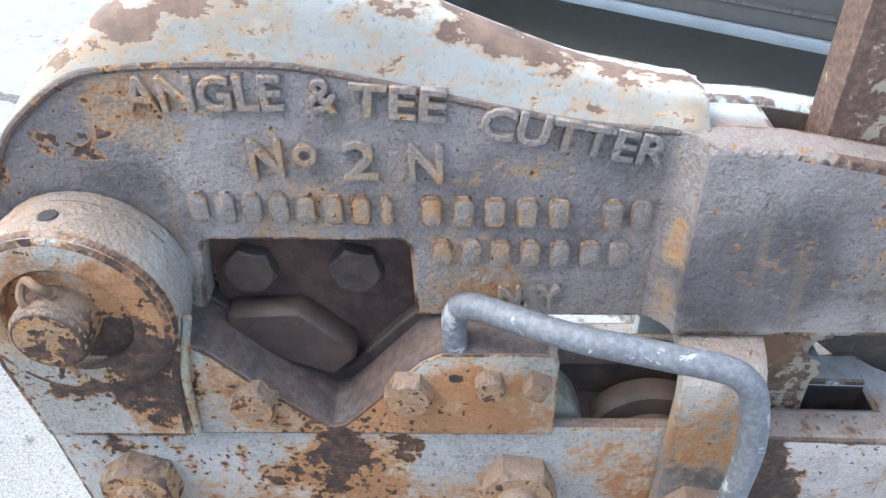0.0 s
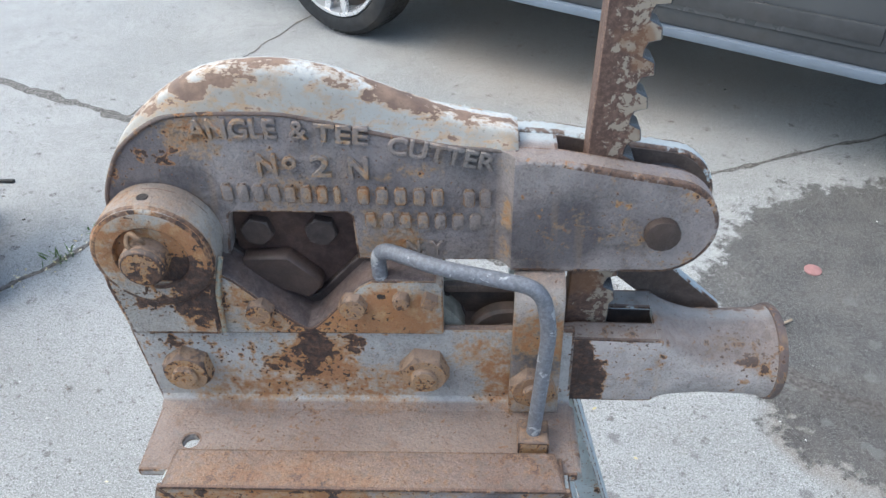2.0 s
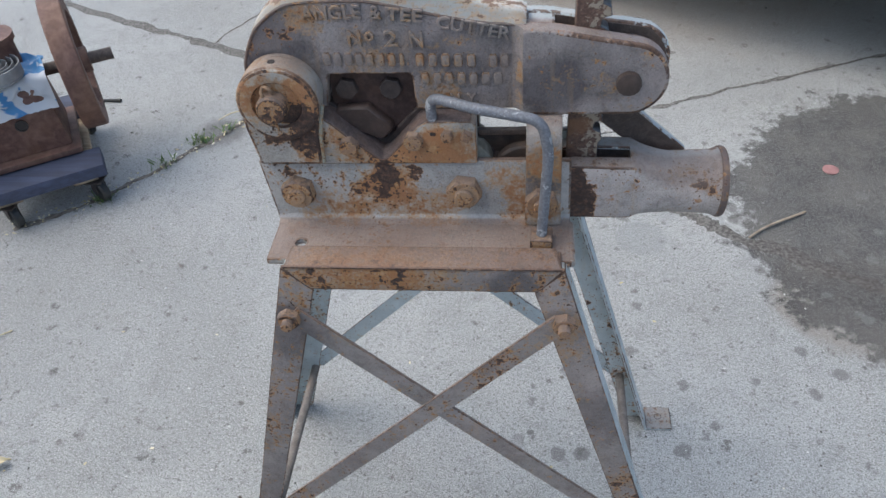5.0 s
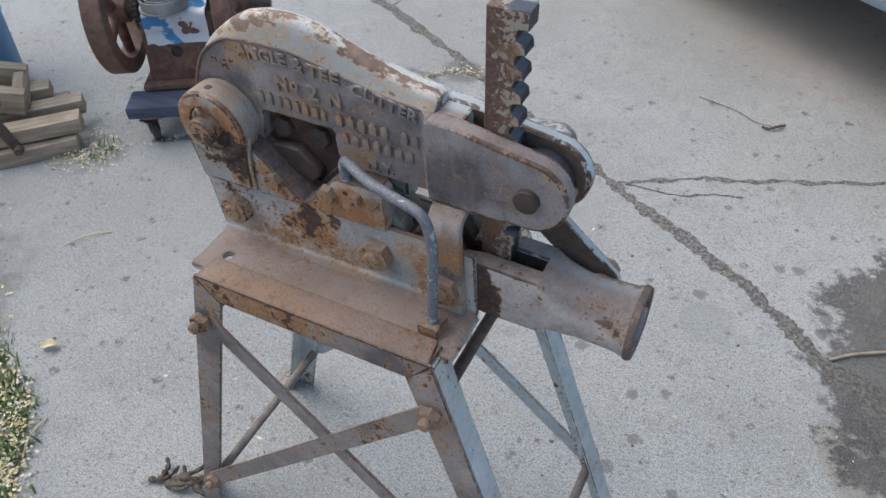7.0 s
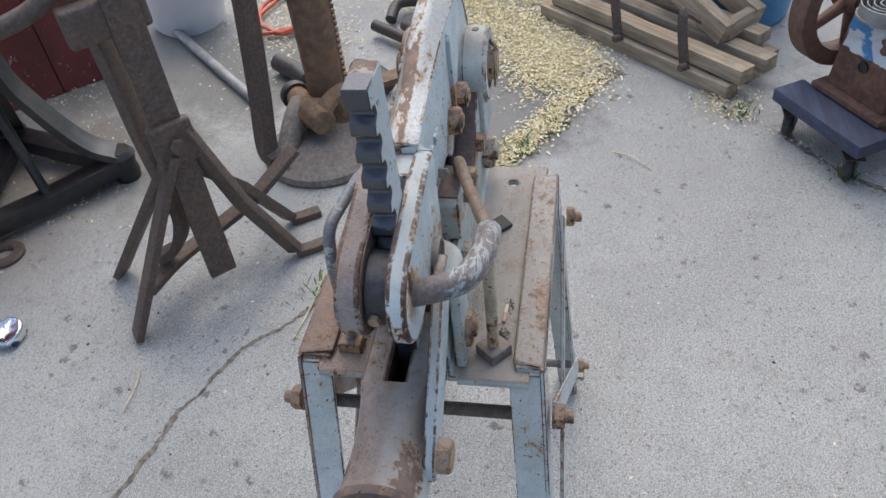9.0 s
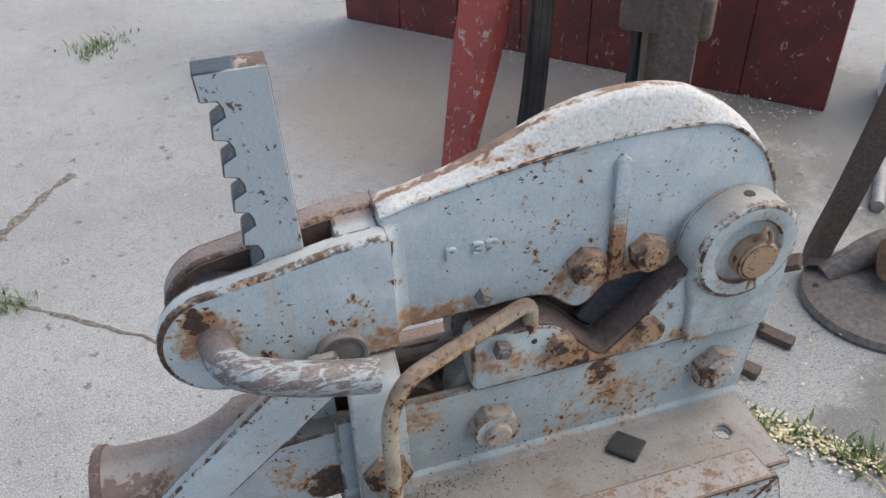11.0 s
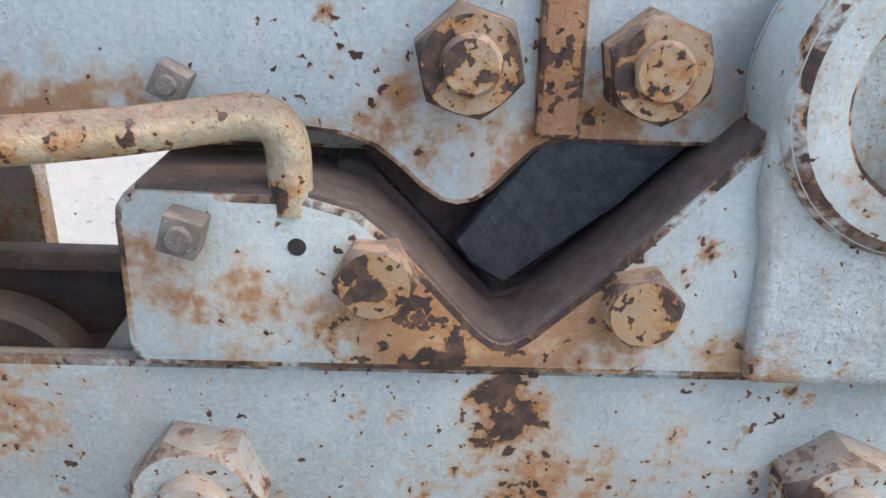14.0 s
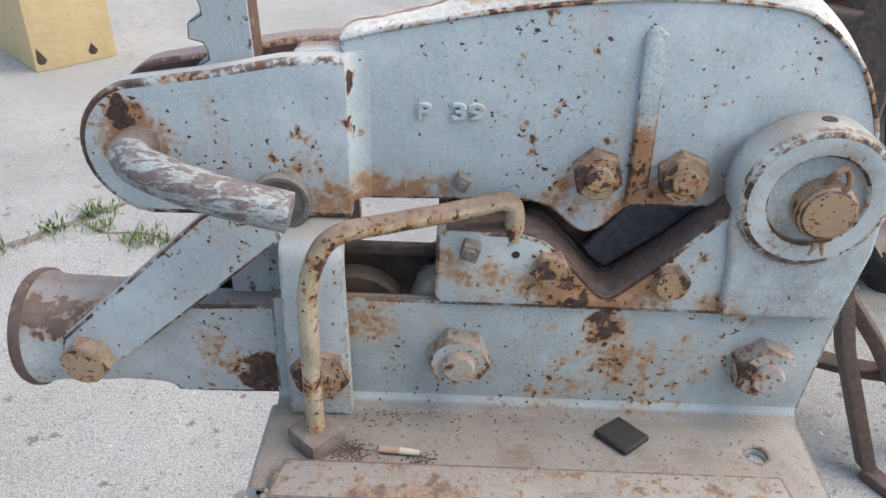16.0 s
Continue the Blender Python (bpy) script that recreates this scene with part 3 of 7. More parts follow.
def spin(bm, p, d, profile, n=32):
    """A turned body about the line from p along d; profile: (distance along, radius), closed at radius 0 or left open as a ring."""
    p, d = Vector(p), Vector(d).normalized()
    u, w = frame_of(d)
    rings = []
    for a, r in profile:
        if r <= 1e-6:
            rings.append([bm.verts.new(p + a * d)])
        else:
            rings.append([bm.verts.new(p + a * d + r * (math.cos(2 * math.pi * i / n) * u + math.sin(2 * math.pi * i / n) * w)) for i in range(n)])
    fs = []
    for q, s in zip(rings, rings[1:]):
        for i in range(n):
            j = (i + 1) % n
            if len(q) == 1 and len(s) > 1:
                fs.append(bm.faces.new((q[0], s[i], s[j])))
            elif len(s) == 1 and len(q) > 1:
                fs.append(bm.faces.new((q[i], s[0], q[j])))
            elif len(q) > 1:
                fs.append(bm.faces.new((q[i], s[i], s[j], q[j])))
    bmesh.ops.recalc_face_normals(bm, faces=fs)
    return fs


def smooth_path(pts, steps=6):
    pts = [Vector(p) for p in pts]
    full = [2 * pts[0] - pts[1]] + pts + [2 * pts[-1] - pts[-2]]
    out = []
    for i in range(1, len(full) - 2):
        a, b, c, d = full[i - 1 : i + 3]
        for k in range(steps):
            t = k / steps
            out.append(0.5 * ((2 * b) + (c - a) * t + (2 * a - 5 * b + 4 * c - d) * t * t + (3 * b - a - 3 * c + d) * t**3))
    return out + [pts[-1]]


def rounded_path(pts, radius, steps=6):
    """Straight runs with rounded corners."""
    pts = [Vector(p) for p in pts]
    out = [pts[0]]
    for a, b, c in zip(pts, pts[1:], pts[2:]):
        u, w = (a - b), (c - b)
        r = min(radius, 0.45 * u.length, 0.45 * w.length)
        p, q = b + r * u.normalized(), b + r * w.normalized()
        out += [(1 - t) ** 2 * p + 2 * t * (1 - t) * b + t * t * q for t in (i / steps for i in range(steps + 1))]
    return out + [pts[-1]]


def sweep(bm, pts, r, n=12, flat=None):
    """A round bar along pts; r: a radius or one for each point; flat: (half width, half thickness) for a strap instead."""
    pts = [Vector(p) for p in pts]
    tang = [(pts[min(i + 1, len(pts) - 1)] - pts[max(i - 1, 0)]).normalized() for i in range(len(pts))]
    u, w = frame_of(tang[0])
    rings = []
    for i, (p, d) in enumerate(zip(pts, tang)):
        u = (u - d * u.dot(d)).normalized()
        w = d.cross(u)
        rr = r[i] if isinstance(r, (list, tuple)) else r
        if flat:
            a, b = flat
            ring = [p + a * u + b * w, p - a * u + b * w, p - a * u - b * w, p + a * u - b * w]
        else:
            ring = [p + rr * (math.cos(2 * math.pi * k / n) * u + math.sin(2 * math.pi * k / n) * w) for k in range(n)]
        rings.append([bm.verts.new(v) for v in ring])
    m = len(rings[0])
    fs = [bm.faces.new((q[k], q[(k + 1) % m], s[(k + 1) % m], s[k])) for q, s in zip(rings, rings[1:]) for k in range(m)]
    fs += [bm.faces.new(rings[0][::-1]), bm.faces.new(rings[-1])]
    bmesh.ops.recalc_face_normals(bm, faces=fs)
    return fs


def strap(bm, p0, p1, width, thick, normal):
    """A flat bar from p0 to p1 whose broad side faces along normal."""
    p0, p1, nrm = Vector(p0), Vector(p1), Vector(normal).normalized()
    d = (p1 - p0).normalized()
    s = d.cross(nrm).normalized()
    vs = [bm.verts.new(p + a * s * width / 2 + b * nrm * thick / 2) for p in (p0, p1) for a, b in ((-1, -1), (1, -1), (1, 1), (-1, 1))]
    fs = [bm.faces.new([vs[i] for i in q]) for q in ((0, 1, 2, 3), (7, 6, 5, 4), (0, 4, 5, 1), (1, 5, 6, 2), (2, 6, 7, 3), (3, 7, 4, 0))]
    bmesh.ops.recalc_face_normals(bm, faces=fs)
    return fs


def soften(bm, width, segments=2, angle=35, keep=None):
    """Rounds all edges sharper than angle."""
    bm.normal_update()
    worn = bm.faces.layers.float.get("worn") or bm.faces.layers.float.new("worn")
    es = [e for e in bm.edges if len(e.link_faces) == 2 and e.calc_face_angle(0) > radians(angle) and (keep is None or keep(e))]
    for f in bmesh.ops.bevel(bm, geom=es, offset=width, segments=segments, affect="EDGES", profile=0.6, clamp_overlap=True)["faces"]:
        f[worn] = 1.0


def mesh_of(name, bm, material, sharp=38):
    bm.normal_update()
    for e in bm.edges:
        e.smooth = not (len(e.link_faces) == 2 and e.calc_face_angle(0) > radians(sharp))
    for f in bm.faces:
        f.smooth = True
    me = bpy.data.meshes.new(name)
    bm.to_mesh(me)
    bm.free()
    me.materials.append(material)
    return me


HOME = {}


def base_of(ob):
    return HOME.get(ob.name, Vector())


def thing(name, at, label, category, group="", kind=""):
    """An empty that holds a thing's parts, at its base."""
    ob = new(name)
    ob.empty_display_size = 0.05
    ob.location = at
    HOME[ob.name] = Vector(at)
    return tagged(ob, label, category, group, kind)


def part(name, bm, material, parent, label="", sharp=38):
    """A mesh, drawn in world places, as one part under a thing or a part."""
    ob = new(name, mesh_of(name, bm, material, sharp))
    ob.parent = parent
    ob.matrix_parent_inverse = Matrix.Translation(base_of(parent)).inverted()
    return tagged(ob, label)


def alone(name, bm, material, label, category, group="", kind="", sharp=38):
    return tagged(new(name, mesh_of(name, bm, material, sharp)), label, category, group, kind)


def nut(parent, at, out, r, h, stud=0.0, reach=0.0, name="hex_nut", material=None, sides=6, turn=0.3, label=""):
    """A nut or bolt head at a face, out: the way it points; stud: the radius of the bolt end that sticks out of it."""
    at, out = Vector(at), Vector(out).normalized()
    bm = bmesh.new()
    if sides == 6:
        u, w = frame_of(out)
        rings = []
        for a, m, edge in ((-0.002, 6, 1.0), (h * 0.74, 6, 1.0), (h, 24, 0.84)):
            rings.append([])
            for i in range(24):
                b = 2 * math.pi * i / 24
                flat = math.cos(math.pi / 6) / math.cos((b + math.pi / 6) % (math.pi / 3) - math.pi / 6) if m == 6 else edge
                dip = 0.0 if m != 6 or a < 0 else h * 0.2 * (1 - (flat - 0.866) / 0.134)
                rings[-1].append(bm.verts.new(at + (a + dip) * out + r * flat * (math.cos(turn + b) * u + math.sin(turn + b) * w)))
        for q, s in zip(rings, rings[1:]):
            for i in range(24):
                bm.faces.new((q[i], q[(i + 1) % 24], s[(i + 1) % 24], s[i]))
        bm.faces.new(rings[0][::-1]), bm.faces.new(rings[-1])
        bmesh.ops.recalc_face_normals(bm, faces=bm.faces)
        worn = bm.faces.layers.float.new("worn")
        for f in bm.faces:
            f[worn] = 0.6 if len(f.verts) == 4 and abs(f.normal.dot(out)) > 0.25 else 0.0
    else:
        rod(bm, at - 0.002 * out, at + h * out, r, r, sides, turn)
        soften(bm, r * 0.09, 2)
    ob = part(name, bm, material or M_NUT, parent, label)
    if stud:
        bm = bmesh.new()
        spin(bm, at + (h - 0.004) * out, out, [(0, 0), (0, stud), (reach + 0.002, stud), (reach + 0.004, stud * 0.85), (reach + 0.004, 0)], 20)
        part("bolt_end", bm, material or M_NUT, ob)
    return ob


def arc(cx, cz, r, a0, a1, n=10):
    return [(cx + r * math.cos(radians(a0 + (a1 - a0) * i / n)), cz + r * math.sin(radians(a0 + (a1 - a0) * i / n))) for i in range(n + 1)]


# ---- ground ----
def concrete():
    k = Mat("concrete", 0.85)
    fine, mid, large = k.noise(250, 4, 0.7), k.noise(14, 6, 0.7, 0.4), k.noise(1.3, 5, 0.6, 0.3)
    grit = k.noise(105, 4, 0.65, 0.2)
    col = k.mix(k.step(large, 0.35, 0.68), (0.385, 0.39, 0.379), (0.296, 0.298, 0.289))
    col = k.mix(k.step(mid, 0.45, 0.72, 0.0, 0.65), col, (0.25, 0.25, 0.24))
    col = k.mix(k.step(grit, 0.54, 0.64, 0.0, 0.36), col, (0.56, 0.55, 0.53))
    col = k.mix(k.step(grit, 0.35, 0.45, 0.75, 0.0), col, (0.18, 0.165, 0.15))
    col = k.mix(k.step(fine, 0.38, 0.46, 0.95, 0.0), col, (0.11, 0.103, 0.095))
    col = k.mix(k.step(fine, 0.56, 0.63, 0.0, 0.7), col, (0.66, 0.65, 0.63))
    pits = k.math("MULTIPLY", k.step(k.math("ADD", k.voronoi(19), k.math("MULTIPLY", k.noise(70, 4), 0.35)), 0.29, 0.4, 1.0, 0.0), k.step(k.noise(3.2, 4, 0.7), 0.4, 0.58))
    pits = k.math("MULTIPLY", pits, k.step(k.noise(40, 5, 0.7), 0.44, 0.56))
    col = k.mix(k.math("MULTIPLY", pits, 0.8), col, (0.1, 0.09, 0.08))
    # larger ragged chips, a few centimetres wide
    chips = k.math("MULTIPLY", k.step(k.math("ADD", k.voronoi(8.5), k.math("MULTIPLY", k.noise(48, 5, 0.7), 0.42)), 0.3, 0.345, 1.0, 0.0), k.step(k.noise(70, 4, 0.7), 0.42, 0.5))
    col = k.mix(k.math("MULTIPLY", chips, 0.8), col, (0.1, 0.092, 0.085))
    specks = k.step(k.math("ADD", k.voronoi(38), k.math("MULTIPLY", k.noise(120, 3), 0.3)), 0.24, 0.29, 1.0, 0.0)
    col = k.mix(k.math("MULTIPLY", specks, 0.75), col, (0.1, 0.092, 0.085))
    # oil-dark stretch beyond the handle, dirt along the joints, wet spot
    ragged = k.math("MULTIPLY", k.math("SUBTRACT", k.noise(5, 7, 0.68), 0.5), 1.1)
    oil = None
    for p, r in (((1.52, 0.95, 0), 0.98), ((2.3, 0.7, 0), 1.0)):
        one = k.near(p, r)
        oil = one if oil is None else k.math("MAXIMUM", oil, one)
    oil = k.step(k.math("ADD", k.math("ADD", oil, k.math("MULTIPLY", ragged, 0.95)), k.math("MULTIPLY", k.math("SUBTRACT", k.noise(24, 6, 0.7), 0.5), 0.8)), 0.27, 0.42)
    sandy = k.math("MULTIPLY", k.step(k.math("ADD", k.near((1.08, 0.6, 0), 0.3), ragged), 0.2, 0.6), 0.55)
    col = k.mix(sandy, col, (0.2, 0.165, 0.125))
    col = k.mix(k.math("MULTIPLY", oil, k.step(grit, 0.3, 0.7, 0.97, 0.78)), col, k.mix(k.step(k.noise(6, 5, 0.7), 0.35, 0.65), (0.022, 0.02, 0.019), (0.072, 0.065, 0.058)))
    col = k.mix(k.math("MULTIPLY", oil, k.step(fine, 0.6, 0.68, 0.0, 0.6)), col, (0.4, 0.39, 0.36))
    drips = k.math("MULTIPLY", k.step(k.math("ADD", k.voronoi(10), k.math("MULTIPLY", k.noise(28, 5, 0.7), 0.5)), 0.41, 0.47, 1.0, 0.0), k.step(k.math("ADD", k.near((0.85, 0.45, 0), 1.1), k.math("SUBTRACT", k.noise(4, 4), 0.5)), 0.15, 0.5))
    col = k.mix(k.math("MULTIPLY", drips, 0.75), col, (0.14, 0.135, 0.13))
    dirt = None
    for p, r in (((-1.6, -0.1, 0), 0.5), ((-1.15, -0.33, 0), 0.3), ((-0.93, -0.36, 0), 0.14), ((-0.95, 1.42, 0), 0.15), ((-0.8, 1.58, 0), 0.18), ((-0.65, 1.75, 0), 0.14), ((-1.9, -1.2, 0), 0.6), ((-1.3, -1.5, 0), 0.5), ((-2.0, -1.8, 0), 0.7)):
        one = k.near(p, r)
        dirt = one if dirt is None else k.math("MAXIMUM", dirt, one)
    worn_grey = k.math("MULTIPLY", k.math("SUBTRACT", k.noise(9, 8, 0.75), 0.5), 1.8)
    col = k.mix(k.step(k.math("ADD", dirt, worn_grey), 0.15, 0.8, 0.0, 0.75), col, (0.135, 0.13, 0.122))
    # painted brown: the car's warm shadow with stain, and dirt near the red wall
    brown = k.math("MULTIPLY", k.step(k.math("ADD", k.math("MAXIMUM", k.near((1.0, 3.3, 0), 1.8), k.near((-0.9, -2.5, 0), 1.5)), k.math("MULTIPLY", ragged, 0.4)), 0.1, 0.8), 0.6)
    col = k.mix(brown, col, (0.33, 0.25, 0.185))
    wet = k.step(k.math("ADD", k.near((0.545, 0.84, 0), 0.1), k.math("MULTIPLY", ragged, 0.5)), 0.2, 0.3)
    col = k.mix(k.math("MULTIPLY", wet, 0.4), col, (0.24, 0.25, 0.25))
    hgt = k.math("ADD", k.math("MULTIPLY", fine, 0.7), k.math("MULTIPLY", pits, -0.8))
    sand = k.noise(430, 3, 0.7)
    col = k.mix(k.step(sand, 0.36, 0.46, 0.7, 0.0), col, (0.13, 0.122, 0.115))
    col = k.mix(k.step(sand, 0.55, 0.66, 0.0, 0.6), col, (0.68, 0.67, 0.65))
    hgt = k.math("ADD", hgt, k.math("MULTIPLY", sand, 0.5))
    return k.done(col, k.math("ADD", hgt, k.math("ADD", grit, mid)), 0.6, 0.004)


M_CONCRETE = concrete()
M_DIRT = bare_iron("joint_dirt", (0.09, 0.08, 0.07), (0.3, 0.27, 0.235), 60, 0.95, 0.1)
k = Mat("joint_gravel", 0.95)
stones = k.noise(110, 8, 0.65, 0.3)
M_GRAVEL = k.done(k.mix(k.math("MULTIPLY", k.near((1.6, 0.95, 0), 1.1), 0.9), k.mix(k.step(stones, 0.35, 0.7), (0.07, 0.064, 0.058), (0.27, 0.255, 0.235)), (0.07, 0.06, 0.055)), stones, 0.5, 0.004)
bm = bmesh.new()
bmesh.ops.create_grid(bm, x_segments=60, y_segments=60, size=1.0)
for v in bm.verts:
    for i in (0, 1):
        c = v.co[i]
        v.co[i] = 4.0 * c + math.copysign(396 * max(0.0, abs(c) - 0.5) ** 3 * 8, c)
    v.co.z = 0.0
tagged(new("ground", mesh_of("ground", bm, M_CONCRETE)), "weathered pitted grey concrete yard slab with cracks", "ground", kind="structure")


def crack(pts, width, material, label, rough=0.35, name="crack"):
    """A dirt-filled crack or joint along pts (x, y)."""
    path = smooth_path([(x, y, 0) for x, y in pts], 26)
    bm = bmesh.new()
    rows = []
    for i, p in enumerate(path):
        d = (path[min(i + 1, len(path) - 1)] - path[max(i - 1, 0)]).normalized()
        s = Vector((-d.y, d.x, 0))
        p = p + s * (noise.noise(p * 9) * 0.016 + noise.noise(p * 45) * 0.007)
        w = width * (0.6 + rough * noise.noise(p * 17 + Vector((3, 1, 0))) * 2 + 0.6 * random.random())
        w = max(w, width * 0.15)
        rows.append([bm.verts.new(p + s * a * w + Vector((0, 0, z))) for a, z in ((-1, 0.0012), (-0.4, 0.003), (0.4, 0.003), (1, 0.0012))])
    for q, s in zip(rows, rows[1:]):
        for k in range(3):
            bm.faces.new((q[k], s[k], s[k + 1], q[k + 1]))
    bmesh.ops.recalc_face_normals(bm, faces=bm.faces)
    return tagged(new(name, mesh_of(name, bm, material)), label, "crack", "cracks in the concrete", "structure")


L1 = [(1.36, -1.645), (1.24, -1.575), (1.04, -1.54), (0.5, -1.11), (0.36, -1.01), (0.03, -0.86), (-0.2, -0.8), (-0.4, -0.71), (-0.52, -0.6), (-0.67, -0.5), (-0.8, -0.4), (-0.98, -0.21), (-1.28, -0.07), (-1.55, 0.1), (-1.75, 0.19), (-1.9, 0.32)]
L2 = [(-1.49, 0.86), (-1.25, 1.03), (-1.0, 1.33), (-0.8, 1.6), (-0.67, 1.74), (-0.57, 1.74)]
L3 = [(-3.6, 3.4), (-1.85, 2.44), (-1.215, 2.12), (-0.55, 1.73), (0.0, 1.377), (0.352, 1.179), (0.68, 0.97), (0.88, 0.82), (1.7, 0.33)]
crack(L1[:10], 0.0075, M_DIRT, "dirt-filled crack across the concrete")
crack([(2.3, -0.85), (1.75, -1.27), (1.53, -1.46), (1.36, -1.645), (1.22, -1.83), (0.95, -2.3)], 0.02, M_DIRT, "weedy joint between two slabs", 0.3, "joint")
crack(L1[9:], 0.035, M_DIRT, "wide weedy crack full of dirt")
crack(L2, 0.012, M_DIRT, "weedy crack in the concrete")
crack(L3, 0.025, M_GRAVEL, "straight slab joint filled with dirt and fine gravel", 0.3, "joint")
crack([(0.13, 1.32), (0.273, 1.408), (0.478, 1.49), (0.92, 1.67), (1.9, 2.05)], 0.0085, M_GRAVEL, "branching crack filled with fine gravel", 0.75)
crack([(0.16, 1.33), (0.32, 1.34), (0.52, 1.42)], 0.004, M_GRAVEL, "thin branching crack in the concrete")
crack([(-1.21, 2.12), (-1.05, 2.45), (-0.9, 2.62), (-0.69, 3.07), (-0.5, 3.5)], 0.004, M_DIRT, "thin branching crack in the concrete")


# ---- the angle cutter ----
def sy(s, y):
    """The distance y from the middle on the front (s = -1) or the slightly nearer back (s = 1)."""
    return -y if s < 0 else y - 0.005


CUTTER = thing("angle_cutter", (0.05, 0, 0.826), "old cast iron angle cutter in chipped blue-grey paint on a stand", "metal cutter")



def holed_slab(bm, x0, x1, ya, yb, c, r, z0, z1, n=9):
    """A flat plate with a round hole through it."""
    k = 1 if yb > ya else -1
    right = [(c[0] + r * math.sin(a), c[1] - k * r * math.cos(a)) for a in np.linspace(0, math.pi, n)]
    leftside = [(c[0] - r * math.sin(a), c[1] + k * r * math.cos(a)) for a in np.linspace(0, math.pi, n)]
    fs = []
    for halves in ([(c[0], ya), (x1, ya), (x1, yb), (c[0], yb)] + right[::-1], [(c[0], yb), (x0, yb), (x0, ya), (c[0], ya)] + leftside[::-1]):
        a = [bm.verts.new((x, y, z0)) for x, y in halves]
        b = [bm.verts.new((x, y, z1)) for x, y in halves]
        fs += [bm.faces.new(a), bm.faces.new(b)]
        m = len(halves)
        for i in range(m):
            if i not in (3, m - 1):
                fs.append(bm.faces.new((a[i], a[(i + 1) % m], b[(i + 1) % m], b[i])))
    bmesh.ops.remove_doubles(bm, verts=list({v for f in fs for v in f.verts}), dist=1e-6)
    bmesh.ops.recalc_face_normals(bm, faces=bm.faces)


# base: two angle irons back to back
for s in (-1, 1):
    bm = bmesh.new()
    prism(bm, [(-0.168, 0.815), (0.281, 0.815), (0.279, 0.936), (-0.178, 0.936)], sy(s, 0.037), sy(s, 0.046))
    edge = 0.139 if s < 0 else 0.147
    holed_slab(bm, -0.167, 0.281, sy(s, 0.04), sy(s, edge), (-0.122, sy(s, 0.102 if s < 0 else 0.092)), 0.0085, 0.815, 0.826)
    soften(bm, 0.003, 2)
    # inner fillet of the angle
    prof = [(0.045, 0.826), (0.058, 0.826), (0.0505, 0.8285), (0.0475, 0.8315), (0.045, 0.84)]
    a = [bm.verts.new((-0.167, sy(s, y), z)) for y, z in prof]
    b = [bm.verts.new((0.28, sy(s, y), z)) for y, z in prof]
    fs = [bm.faces.new((a[i], a[(i + 1) % 5], b[(i + 1) % 5], b[i])) for i in range(5)] + [bm.faces.new(a), bm.faces.new(b[::-1])]
    bmesh.ops.recalc_face_normals(bm, faces=fs)
    part("base_angle", bm, M_BASE, CUTTER, "chipped painted base angle with dusty rusty flange")
    for x in (-0.125, 0.125):
        nut(CUTTER, (x, sy(s, 0.046), 0.885), (0, s, 0), 0.0265, 0.018, 0.0135, 0.006, material=M_NUTPALE, turn=0.25 + x)
    nut(CUTTER, (0.238, sy(s, 0.061), 0.874), (0, s, 0), 0.025, 0.013, 0.012, 0.005)
bm = bmesh.new()
rod(bm, (0.2795, -0.05, 0.819), (0.2795, -0.135, 0.819), 0.007)
part("end_bead", bm, M_BASE, CUTTER)
bm = bmesh.new()
rod(bm, (0.2795, 0.05, 0.819), (0.2795, 0.142, 0.819), 0.007)
part("end_bead", bm, M_BASE, CUTTER)

